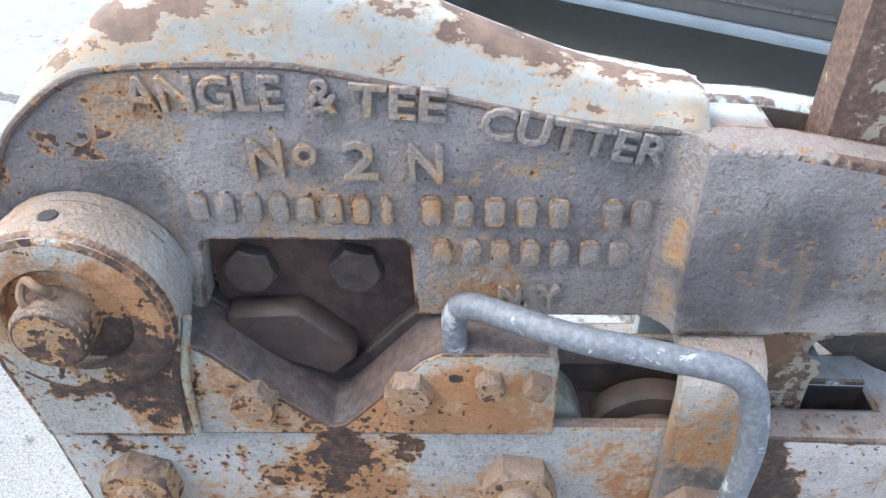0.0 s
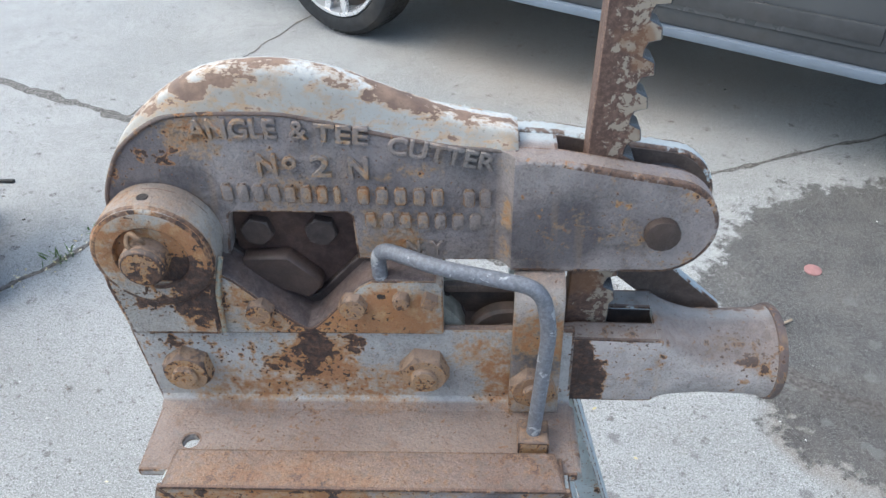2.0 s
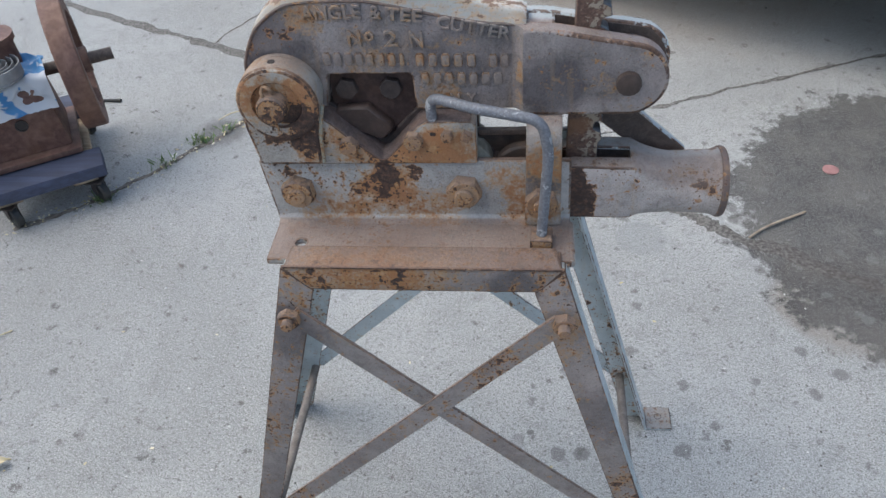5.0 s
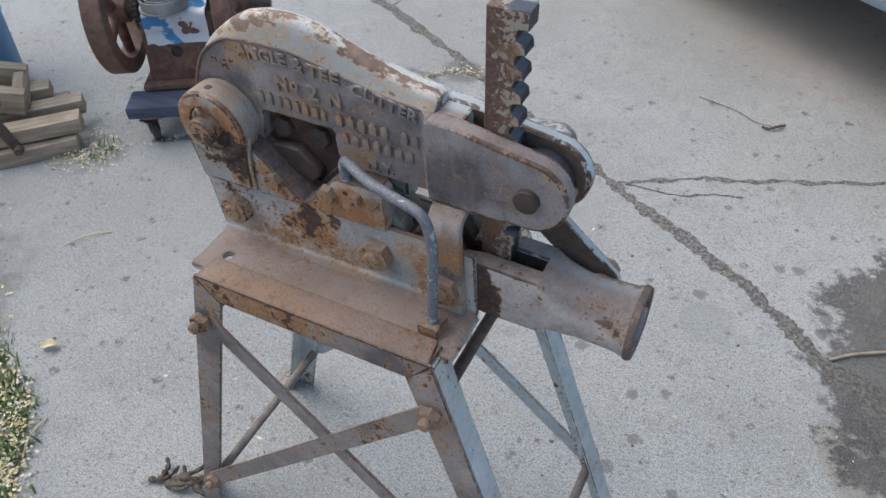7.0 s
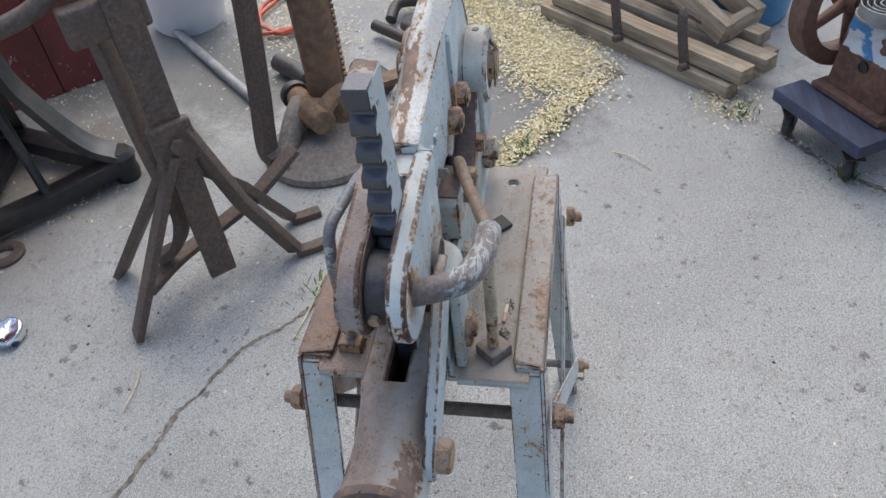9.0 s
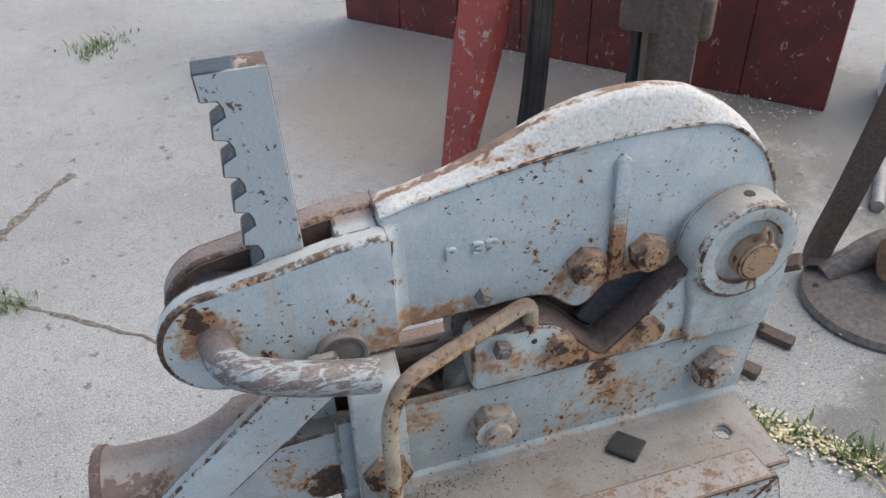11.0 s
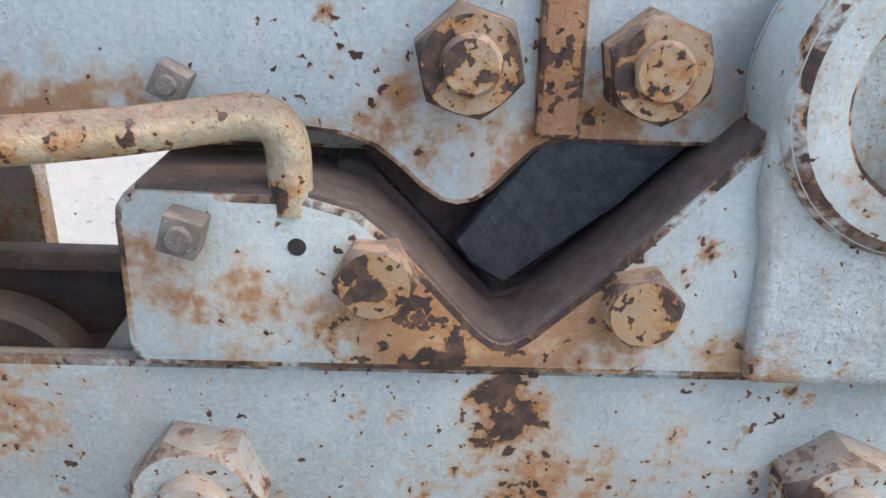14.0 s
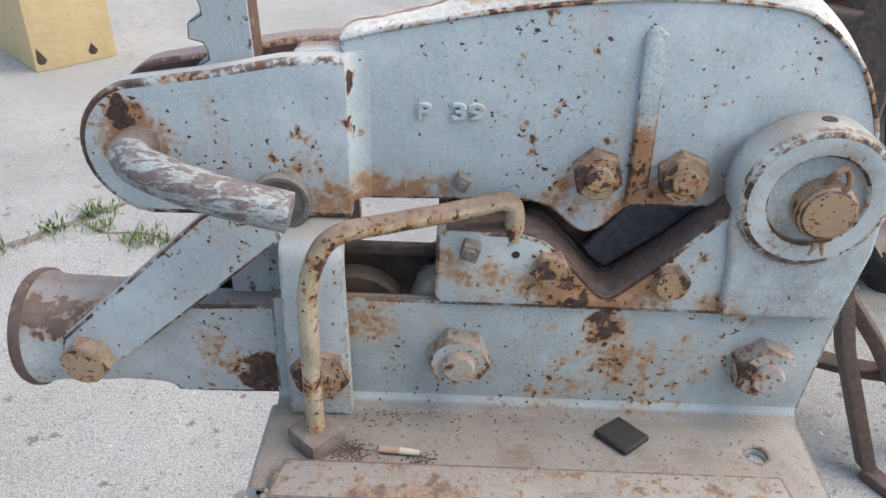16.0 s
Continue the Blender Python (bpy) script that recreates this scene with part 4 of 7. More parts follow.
# jaw cheeks with the pivot bosses
NOTCH = {-1: [(-0.074, 1.016), (-0.056, 1.003), (-0.034, 0.979), (0.001, 0.946), (0.0085, 0.941), (0.0165, 0.943), (0.024, 0.95), (0.05, 0.979), (0.066, 0.997), (0.078, 1.004)],
         1: [(-0.07, 1.029), (-0.045, 1.002), (-0.022, 0.977), (0.003, 0.953), (0.0085, 0.949), (0.0145, 0.949), (0.021, 0.954), (0.05, 0.986), (0.064, 0.998), (0.082, 1.003)]}
for s in (-1, 1):
    cx, cz, cr = (-0.122, 1.041, 0.0565) if s < 0 else (-0.1225, 1.0455, 0.054)
    V = NOTCH[s]
    bm = bmesh.new()
    low = 0.9345 if s < 0 else 0.9365
    end = [(0.139, 1.004), (0.146, 0.997), (0.146, low + 0.002), (0.144, low)] if s < 0 else [(0.137, 1.004), (0.1425, 1.0015), (0.1455, 0.997), (0.146, 0.992), (0.146, 0.945), (0.1445, 0.94), (0.1405, low)]
    prism(bm, [(-0.170, low), (-0.179, 1.0)] + arc(cx, cz, cr, 180, 0, 16) + V + end, sy(s, 0.02), sy(s, 0.051))
    soften(bm, 0.003, 2)
    cheek = part("jaw_cheek", bm, M_JAW, CUTTER, "rust-streaked jaw cheek with a V-shaped notch")
    bm = bmesh.new()
    prism(bm, [(-0.169, 0.938), (-0.178, 1.0)] + arc(cx, cz, cr, 180, 0, 18) + [(-0.069, 1.012), (-0.074, 0.99), (-0.077, 0.938)], sy(s, 0.048), sy(s, 0.058))
    soften(bm, 0.007, 4)
    part("boss_plate", bm, M_JAW if s < 0 else M_BOSS, cheek)
    if s < 0:
        bm = bmesh.new()
        sweep(bm, smooth_path([(-0.062, -0.0525, 1.034), (-0.0675, -0.0545, 1.012), (-0.0725, -0.0545, 0.985), (-0.0755, -0.0535, 0.94)], 4), 0.0028, 12)
        part("casting_bead", bm, M_RIDGE, cheek, "pale casting bead beside the boss")
    bm = bmesh.new()
    spin(bm, (cx, sy(s, 0.03), cz), (0, s, 0), [(0, 0), (0, cr + 0.001), (0.031, cr + 0.001), (0.034, cr - 0.003), (0.034, 0.036), (0.033, 0.034), (0.025, 0.034), (0.025, 0)], 44)
    soften(bm, 0.003, 2, 35)
    boss = part("pivot_boss", bm, M_JAW, cheek, "round pivot boss")
    bm = bmesh.new()
    spin(bm, (cx, sy(s, 0.046), cz + cr + 0.0005), (0, 0, 1), [(0, 0.0056), (0.001, 0.005), (0.0009, 0)], 16)
    part("oil_hole", bm, M_BLACKIRON, boss)
    # bolts of the V blade
    for x, z in ((-0.035, 0.968), (0.058, 0.976)):
        nut(CUTTER, (x, sy(s, 0.051), z), (0, s, 0), 0.0145, 0.011, name="bolt_head", material=M_PIN, turn=x * 9)
    bm = bmesh.new()
    spin(bm, (0.085, sy(s, 0.0505), 0.985), (0, s, 0), [(0, 0.0034), (0.0008, 0.0032), (0.0007, 0)], 14)
    part("screw_hole", bm, M_BLACKIRON, cheek)
    # dark worn floor of the notch, running through between the cheeks
    bm = bmesh.new()
    line = V + [(0.1385, 1.004)]
    prism(bm, [(x, z + 0.0016) for x, z in line] + [(x, z - 0.0035) for x, z in line[::-1]], sy(s, 0.0492), sy(s, 0.004))
    soften(bm, 0.0016, 2, 50)
    part("notch_floor", bm, M_LIP, cheek, "dark bare worn floor of the notch")
for x in (0.106, 0.133):
    nut(CUTTER, (x, -0.051, 0.984), (0, -1, 0), 0.009, 0.011, name="set_screw", material=M_PIN, sides=4 if x > 0.12 else 6)
nut(CUTTER, (0.12, 0.051, 0.993), (0, 1, 0), 0.0092, 0.01, 0.0045, 0.002, name="set_screw", material=M_FOOT, sides=4, turn=0.5)

# pivot pin
bm = bmesh.new()
spin(bm, (-0.127, -0.079, 1.041), (0, 1, 0), [(0, 0), (0, 0.0185), (0.003, 0.0213), (0.146, 0.0213), (0.149, 0.0185), (0.149, 0)], 36)
soften(bm, 0.001, 2, 30)
pin = part("pivot_pin", bm, M_PIN, CUTTER, "rusty pivot pin through both cheeks")
for s in (-1, 1):
    bm = bmesh.new()
    c = Vector((-0.129, sy(s, 0.07), 1.0665))
    ring = [c + Vector((0.0075 * math.cos(a), s * 0.003 * math.sin(2 * a), 0.0075 * math.sin(a))) for a in np.linspace(0.0, 5.9, 22)]
    sweep(bm, ring, 0.0024, 8)
    part("cotter_loop", bm, M_COLUMN, pin, "rusty cotter loop")
    for tip in (0.005, -0.005):
        bm = bmesh.new()
        rod(bm, c + Vector((0.3 * tip, 0, -0.05)), c + Vector((tip, 0, -0.061)), 0.0022, 0.001, 8)
        part("cotter_tip", bm, M_PIN, pin)

# the cutting arm
crest_x = [-0.158, -0.145, -0.129, -0.112, -0.094, -0.065, -0.029, 0.01, 0.057, 0.105, 0.154, 0.19, 0.215]
shoulder = [1.109, 1.131, 1.146, 1.158, 1.166, 1.169, 1.1695, 1.168, 1.158, 1.146, 1.136, 1.1325, 1.13]
back_shoulder = [1.109, 1.131, 1.147, 1.16, 1.169, 1.173, 1.1745, 1.174, 1.17, 1.1635, 1.1545, 1.147, 1.1405]
crest_z = [1.112, 1.137, 1.156, 1.171, 1.184, 1.2, 1.208, 1.2085, 1.199, 1.1785, 1.1595, 1.1505, 1.1425]
top, back_top = list(zip(crest_x, shoulder)), list(zip(crest_x, back_shoulder))
left = [(-0.168, 1.03), (-0.171, 1.06), (-0.168, 1.085)]
bm = bmesh.new()
# front web, with the window over the blade
prism(bm, left + top + [(0.215, 1.006), (0.062, 1.007), (0.0605, 1.058), (0.056, 1.0625), (-0.053, 1.0635), (-0.0575, 1.06), (-0.064, 1.012), (-0.12, 1.0)], -0.02, 0.001)
# back web, with the lobe over the blade bolts
prism(bm, left + back_top + [(0.215, 1.016), (0.084, 1.019), (0.07, 1.0175), (0.06, 1.0135), (0.051, 1.0065), (0.043, 0.999), (0.036, 0.9945), (0.03, 0.993), (0.023, 0.9945), (0.016, 0.9995), (0.009, 1.0075), (0.002, 1.0145), (-0.005, 1.0178), (-0.064, 1.018), (-0.12, 1.0)], 0.001, 0.022)
soften(bm, 0.0022, 2, 30)
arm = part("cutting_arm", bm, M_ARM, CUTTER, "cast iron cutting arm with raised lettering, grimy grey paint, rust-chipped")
bm = bmesh.new()
sec = [(-0.0205, 0.0), (-0.0195, 0.12), (-0.014, 0.42), (-0.0105, 0.75), (-0.006, 0.95), (0.002, 1.0), (0.009, 0.95), (0.0132, 0.75), (0.0165, 0.42), (0.0215, 0.12), (0.0225, 0.0)]
rows = []
for x, front, back, zc in zip(crest_x, shoulder, back_shoulder, crest_z):
    rows.append([bm.verts.new((x, y, zs - 0.001 + f * (zc - zs + 0.001))) for y, f in sec for zs in [front if y < 0.002 else back]])
for q, r in zip(rows, rows[1:]):
    for i in range(len(sec) - 1):
        bm.faces.new((q[i], q[i + 1], r[i + 1], r[i]))
bm.faces.new(rows[0])
bm.faces.new(rows[-1][::-1])
bmesh.ops.recalc_face_normals(bm, faces=bm.faces)
bmesh.ops.subdivide_edges(bm, edges=[e for e in bm.edges if abs(e.verts[0].co.x - e.verts[1].co.x) > 0.01], cuts=2, use_grid_fill=True, smooth=0.6)
part("arm_crest", bm, M_CREST, arm, "rounded rusty crest of the arm", 50)
# casting rim along the shoulder
for y in (-0.0195, 0.0215):
    bm = bmesh.new()
    sweep(bm, smooth_path([(x, y, z - 0.0015) for x, z in left + (top if y < 0 else back_top)], 3), 0.0024 if y < 0 else 0.0021, 8)
    part("casting_rim", bm, M_RIM if y < 0 else M_RIMBACK, arm)

# fork at the end of the arm
FORK = {}
for s, cx, r in ((-1, 0.347, 0.053), (1, 0.3535, 0.0535)):
    FORK[s] = [(0.211, 1.006), (0.211, 1.130), (0.222, 1.131), (0.255, 1.1285), (0.305, 1.1185)] + arc(cx, 1.057, r, 74, -80, 16) + [(0.32, 1.005)]
for s, y0, y1 in ((-1, -0.038, -0.0115), (1, 0.0165, 0.037)):
    bm = bmesh.new()
    prism(bm, FORK[s], y0, y1)
    soften(bm, 0.005, 3, 30, lambda e: max(v.co.x for v in e.verts) > 0.2115)
    part("fork_cheek", bm, M_ARM, arm, "worn fork cheek at the end of the arm")
    # thin plate, darker than the cheek, on its inner side
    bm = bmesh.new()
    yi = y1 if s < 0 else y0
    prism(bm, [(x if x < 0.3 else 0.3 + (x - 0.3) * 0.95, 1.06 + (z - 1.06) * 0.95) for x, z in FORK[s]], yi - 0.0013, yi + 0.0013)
    part("fork_inner_face", bm, M_BROWN, arm, "dark inner face of the fork")
bm = bmesh.new()
prism(bm, [(0.2135, 1.008), (0.2135, 1.1285), (0.252, 1.126), (0.252, 1.008)], -0.036, 0.035)
soften(bm, 0.004, 2)
part("fork_root", bm, M_ARM, arm)
bm = bmesh.new()
slab(bm, [(0.195, -0.0195), (0.2, -0.0215), (0.2065, -0.0275), (0.2125, -0.0365), (0.2125, -0.0195)], 1.0075, 1.1315)
slab(bm, [(0.196, 0.0215)] + [(0.1965 + 0.0146 * math.sin(a), 0.0368 - 0.0146 * math.cos(a)) for a in np.linspace(0.0, 1.45, 9)] + [(0.2125, 0.0368), (0.2125, 0.0215)], 1.0175, 1.1315)
part("fork_fillet", bm, M_ARM, arm)
# rib on the back of the arm
bm = bmesh.new()
prism(bm, [(-0.012, 1.0205), (0.004, 1.0205), (0.008, 1.15), (0.002, 1.157), (-0.0075, 1.15)], 0.02, 0.0275)
soften(bm, 0.002, 2)
part("rib", bm, M_RIB, arm, "rusty rib down the back of the arm")


def lettering(words, x, z, size, slope=0.0, back=False, width=None, squeeze=1.0):
    """Raised letters on the arm, x, z: where the line starts."""
    cu = bpy.data.curves.new("lettering", "FONT")
    cu.body, cu.size, cu.extrude, cu.offset, cu.bevel_depth, cu.resolution_u = words, size, 0.0024 if back else 0.0029, 0.0, 0.0007, 3
    tmp = bpy.data.objects.new("lettering", cu)
    scene.collection.objects.link(tmp)
    me = bpy.data.meshes.new_from_object(tmp.evaluated_get(bpy.context.evaluated_depsgraph_get()))
    bpy.data.objects.remove(tmp)
    w = max(v.co.x for v in me.vertices)
    if width:
        squeeze = width / w
    turn = Matrix.Rotation(radians(180), 4, "Z") if back else Matrix.Identity(4)
    me.transform(Matrix.Translation((x, 0.0225 if back else -0.0205, z)) @ turn @ Matrix.Rotation(slope, 4, "Y") @ Matrix.Rotation(radians(90), 4, "X") @ Matrix.Scale(squeeze, 4, (1, 0, 0)))
    me.materials.clear()
    me.materials.append(M_LETTER)
    ob = new("lettering", me)
    ob.parent = arm
    ob.matrix_parent_inverse = Matrix.Translation(base_of(arm)).inverted()
    return tagged(ob, "raised cast letters: " + words)


def bars(spots, z, h, slope=0.0):
    """Raised plain bars in place of letters, spots: their left ends and widths."""
    for x, w in spots:
        bm = bmesh.new()
        zz = z - slope * x
        prism(bm, [(x + 0.0015, zz), (x + w - 0.0015, zz - slope * w), (x + w, zz + 0.003), (x + w, zz + h - 0.003), (x + w - 0.002, zz + h), (x + 0.002, zz + h), (x, zz + h - 0.003), (x, zz + 0.003)], -0.0236, -0.019)
        soften(bm, 0.0012, 2)
        part("raised_bar", bm, M_LETTER, arm, "raised cast bar")


lettering("ANGLE", -0.076, 1.1455, 0.0255, 0.0, width=0.079)
lettering("&", 0.014, 1.1445, 0.025, 0.03, width=0.016)
lettering("TEE", 0.0345, 1.143, 0.0235, 0.1, width=0.048)
lettering("CUTTER", 0.098, 1.1305, 0.0235, 0.2, width=0.098)
lettering("N", -0.021, 1.1065, 0.031, 0.0, width=0.019)
lettering("o", 0.003, 1.114, 0.024, 0.0, width=0.013)
lettering("2", 0.028, 1.1055, 0.031, 0.0, width=0.019)
lettering("N", 0.0615, 1.103, 0.031, 0.0, width=0.019)
bars([(-0.058 + 0.0147 * i, 0.0105) for i in range(7)] + [(0.0465, 0.006)] + [(0.068 + 0.0172 * i, 0.0115) for i in range(5)] + [(0.166, 0.011), (0.181, 0.011)], 1.0765, 0.0185, 0.03)
bars([(0.073 + 0.0165 * i, 0.0112) for i in range(7)], 1.0485, 0.0175, 0.02)
lettering("N. Y.", 0.11, 1.0155, 0.022, 0.0, width=0.04)
lettering("P", 0.162, 1.084, 0.0165, 0.0, True, width=0.0105)
lettering("39", 0.138, 1.0845, 0.0165, 0.0, True, width=0.025)

# blade holder, blades and their bolts
bm = bmesh.new()
prism(bm, [(-0.06, 0.975), (-0.06, 1.075), (0.064, 1.075), (0.064, 0.975), (0.016, 0.955)], -0.004, 0.004)
part("blade_holder", bm, M_HOLDER, CUTTER, "dark greasy blade holder")
bm = bmesh.new()
prism(bm, [(-0.056, 0.994), (-0.053, 1.0085), (-0.008, 1.0105), (0.024, 0.979), (0.0225, 0.971), (0.008, 0.956), (-0.02, 0.968)], -0.022, -0.003)
soften(bm, 0.0024, 1)
part("upper_blade", bm, M_BLADE, CUTTER, "dark steel cutting blade with bevelled corners")
bm = bmesh.new()
prism(bm, [(-0.07, 0.94), (-0.07, 1.02), (-0.034, 0.988), (0.002, 0.956), (0.013, 0.952), (0.022, 0.962), (0.05, 0.992), (0.064, 1.006), (0.075, 1.006), (0.075, 0.94)], -0.012, 0.012)
soften(bm, 0.0015, 1)
part("lower_blade", bm, M_DARK, CUTTER, "dark V-shaped lower blade")
bm = bmesh.new()
prism(bm, [(-0.066, 1.03), (-0.066, 1.05), (-0.018, 1.05), (0.0, 1.018), (0.03, 0.978), (0.024, 0.969), (0.01, 0.96), (-0.03, 0.993)], 0.0122, 0.019)
soften(bm, 0.0012, 1)
part("back_blade", bm, M_STEEL, CUTTER, "blue-black steel blade")
for x in (-0.036, 0.027):
    nut(CUTTER, (x, -0.004, 1.034), (0, -1, 0), 0.0165, 0.01, name="bolt_head", material=M_DARK)
    nut(CUTTER, (x + 0.0015, 0.022, 1.047), (0, 1, 0), 0.0193, 0.016, 0.0105, 0.003, turn=0.2 + x)
nut(CUTTER, (0.128, 0.022, 1.036), (0, 1, 0), 0.0078, 0.011, 0.0035, 0.002, name="set_screw", material=M_FOOT, sides=4, turn=0.3)

# rollers and link between the base angles
bm = bmesh.new()
spin(bm, (0.098, -0.032, 0.893), (0, 1, 0), [(0, 0), (0, 0.072), (0.003, 0.076), (0.059, 0.076), (0.062, 0.072), (0.062, 0)], 48)
part("roller", bm, M_ROLLER, CUTTER, "worn grey-brown cam between the base angles")
for y0, y1 in ((-0.03, -0.012), (0.007, 0.026)):
    bm = bmesh.new()
    spin(bm, (0.212, y0, 0.905), (0, 1, 0), [(0, 0), (0, 0.014), (-0.003, 0.016), (-0.003, 0.024), (0, 0.026), (0, 0.04), (0.003, 0.043), (y1 - y0 - 0.003, 0.043), (y1 - y0, 0.04), (y1 - y0, 0)], 40)
    part("roller", bm, M_DARKROLL, CUTTER, "dark rusty roller")
bm = bmesh.new()
box(bm, (0.187, -0.0025, 0.957), (0.082, 0.01, 0.009))
soften(bm, 0.002, 2)
part("cross_strip", bm, M_BROWN, CUTTER, "brown iron strip across the gap")
# added plate, dark for the unlit void below the strip
bm = bmesh.new()
prism(bm, [(0.147, 0.86), (0.147, 0.952), (0.228, 0.952), (0.228, 0.86)], -0.004, -0.001)
part("inner_web", bm, M_DARKROLL, CUTTER, "dark plate added for the unlit gap")
for a in (24, 52):
    d = Vector((math.cos(radians(a)), 0, math.sin(radians(a))))
    bm = bmesh.new()
    spin(bm, Vector((0.098, 0.0, 0.893)) + 0.0755 * d, d, [(0, 0.011), (0.001, 0.01), (0.0009, 0)], 18)
    part("core_hole", bm, M_BLACKIRON, CUTTER, "dark round hole in the cam")
bm = bmesh.new()
prism(bm, [(-0.15, 0.84), (0.24, 0.84), (0.24, 0.915), (0.16, 0.925), (-0.15, 0.925)], -0.03, 0.03)
part("core_block", bm, M_DARK, CUTTER, "dark inner block")

# yoke strap over the lever
bm = bmesh.new()
path = rounded_path([(0.24, -0.054, 0.827), (0.24, -0.054, 1.0), (0.24, 0.054, 1.0), (0.24, 0.054, 0.827)], 0.03, 7)
u = 0.0245
rows = []
for i, p in enumerate(path):
    d = (path[min(i + 1, len(path) - 1)] - path[max(i - 1, 0)]).normalized()
    nrm = Vector((0, -d.z, d.y))
    w = u if 0.86 < p.z else u + 0.002
    rows.append([bm.verts.new(p + Vector((sx * w, 0, 0)) + sn * 0.0065 * nrm) for sx, sn in ((-1, -1), (1, -1), (1, 1), (-1, 1))])
for q, r in zip(rows, rows[1:]):
    for k in range(4):
        bm.faces.new((q[k], q[(k + 1) % 4], r[(k + 1) % 4], r[k]))
bm.faces.new(rows[0])
bm.faces.new(rows[-1][::-1])
bmesh.ops.recalc_face_normals(bm, faces=bm.faces)
soften(bm, 0.003, 2, 50)
yoke = part("yoke_strap", bm, M_YOKE, CUTTER, "bent iron strap yoke over the lever")
for y in (-0.02, 0.02):
    nut(CUTTER, (0.244, y, 1.0045), (0, 0, 1), 0.013, 0.009, name="hex_nut")

# bent hold-down rods
for s, label in ((-1, "bent grey hold-down rod"), (1, "bent rusty hold-down rod with flaking cream paint")):
    bm = bmesh.new()
    if s < 0:
        pts = [(0.086, -0.043, 0.998), (0.085, -0.043, 1.04), (0.145, -0.076, 1.042), (0.236, -0.094, 1.034), (0.246, -0.096, 0.985), (0.238, -0.098, 0.842)]
    else:
        pts = [(0.087, 0.04, 0.996), (0.088, 0.04, 1.031), (0.135, 0.057, 1.026), (0.22, 0.092, 1.025), (0.237, 0.093, 0.985), (0.239, 0.093, 0.842)]
    path = rounded_path(pts, 0.02, 8)
    sweep(bm, path, 0.0075, 14)
    hold = part("hold_down_rod", bm, M_RODFRONT if s < 0 else M_ROD, CUTTER, label)
    nut(CUTTER, (0.238, -0.098 if s < 0 else 0.093, 0.826), (0, 0, 1), 0.0225 if s < 0 else 0.024, 0.017, name="square_nut", material=M_NUT if s < 0 else M_FOOT, sides=4, turn=0.75 if s < 0 else 0.05)

# lever socket: slotted channel and round handle socket
bm = bmesh.new()
prism(bm, [(0.2, 0.826), (0.2, 0.836), (0.37, 0.836), (0.37, 0.826)], -0.0143, 0.0093)
soften(bm, 0.003, 2)
# the square end of the channel runs over into the round socket
rows = []
for x, hy, z0, z1, p in ((0.3655, 0.0404, 0.8262, 0.9192, 14), (0.372, 0.0404, 0.8262, 0.919, 9), (0.38, 0.0407, 0.826, 0.917, 5), (0.39, 0.0412, 0.8245, 0.9145, 3.6), (0.402, 0.0425, 0.8225, 0.912, 2.8), (0.415, 0.0437, 0.8205, 0.91, 2.3), (0.43, 0.0448, 0.8195, 0.9095, 2.0), (0.45, 0.045, 0.8193, 0.909, 2.0)):
    row = []
    for i in range(40):
        a = 2 * math.pi * (i + 0.5) / 40
        c, d = math.cos(a), math.sin(a)
        row.append(bm.verts.new((x, -0.0025 * min(1.0, (0.45 - x) / 0.07) + hy * math.copysign(abs(c) ** (2 / p), c), (z0 + z1) / 2 + (z1 - z0) / 2 * math.copysign(abs(d) ** (2 / p), d))))
    rows.append(row)
fs = [bm.faces.new((q[i], q[(i + 1) % 40], r[(i + 1) % 40], r[i])) for q, r in zip(rows, rows[1:]) for i in range(40)]
fs += [bm.faces.new(rows[0]), bm.faces.new(rows[-1][::-1])]
bmesh.ops.recalc_face_normals(bm, faces=fs)
socket = part("lever_socket", bm, M_SOCKET, CUTTER, "slotted lever with a flared round handle socket")
for s in (-1, 1):
    bm = bmesh.new()
    prism(bm, [(0.2, 0.828), (0.2, 0.905), (0.2825, 0.921), (0.3715, 0.9185), (0.3715, 0.8275), (0.352, 0.8265), (0.2825, 0.828)], sy(s, 0.0145), sy(s, 0.0425))
    for v in bm.verts:
        if v.co.x < 0.25:
            v.co.y = max(-0.034, min(0.029, v.co.y))
    soften(bm, 0.003, 2)
    part("lever_cheek", bm, M_SOCKET, socket, "brown dusty lever cheek")
    # thin plate, darker than the cheek paint, along the slot
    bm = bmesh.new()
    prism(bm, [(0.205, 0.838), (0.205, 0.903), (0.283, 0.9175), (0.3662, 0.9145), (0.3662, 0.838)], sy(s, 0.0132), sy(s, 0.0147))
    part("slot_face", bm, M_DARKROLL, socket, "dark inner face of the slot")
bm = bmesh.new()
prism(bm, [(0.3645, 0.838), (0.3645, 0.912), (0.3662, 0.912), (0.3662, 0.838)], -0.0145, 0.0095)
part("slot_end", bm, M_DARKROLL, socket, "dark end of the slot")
bm = bmesh.new()
spin(bm, (0.375, 0, 0.865), (1, 0, -0.012), [(0.04, 0), (0.04, 0.043), (0.055, 0.0458), (0.1, 0.0472), (0.109, 0.0482), (0.1145, 0.0503), (0.1225, 0.051), (0.1265, 0.049), (0.1265, 0.036), (0.12, 0.0325), (0.06, 0.031), (0.06, 0)], 44)
tube = part("handle_socket", bm, M_SOCKET, socket, "round socket with a worn rolled rim")
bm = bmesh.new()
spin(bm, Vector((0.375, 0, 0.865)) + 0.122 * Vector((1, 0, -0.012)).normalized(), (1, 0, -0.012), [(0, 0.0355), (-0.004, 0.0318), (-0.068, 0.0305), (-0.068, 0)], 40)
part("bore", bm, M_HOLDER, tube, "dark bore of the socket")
bm = bmesh.new()
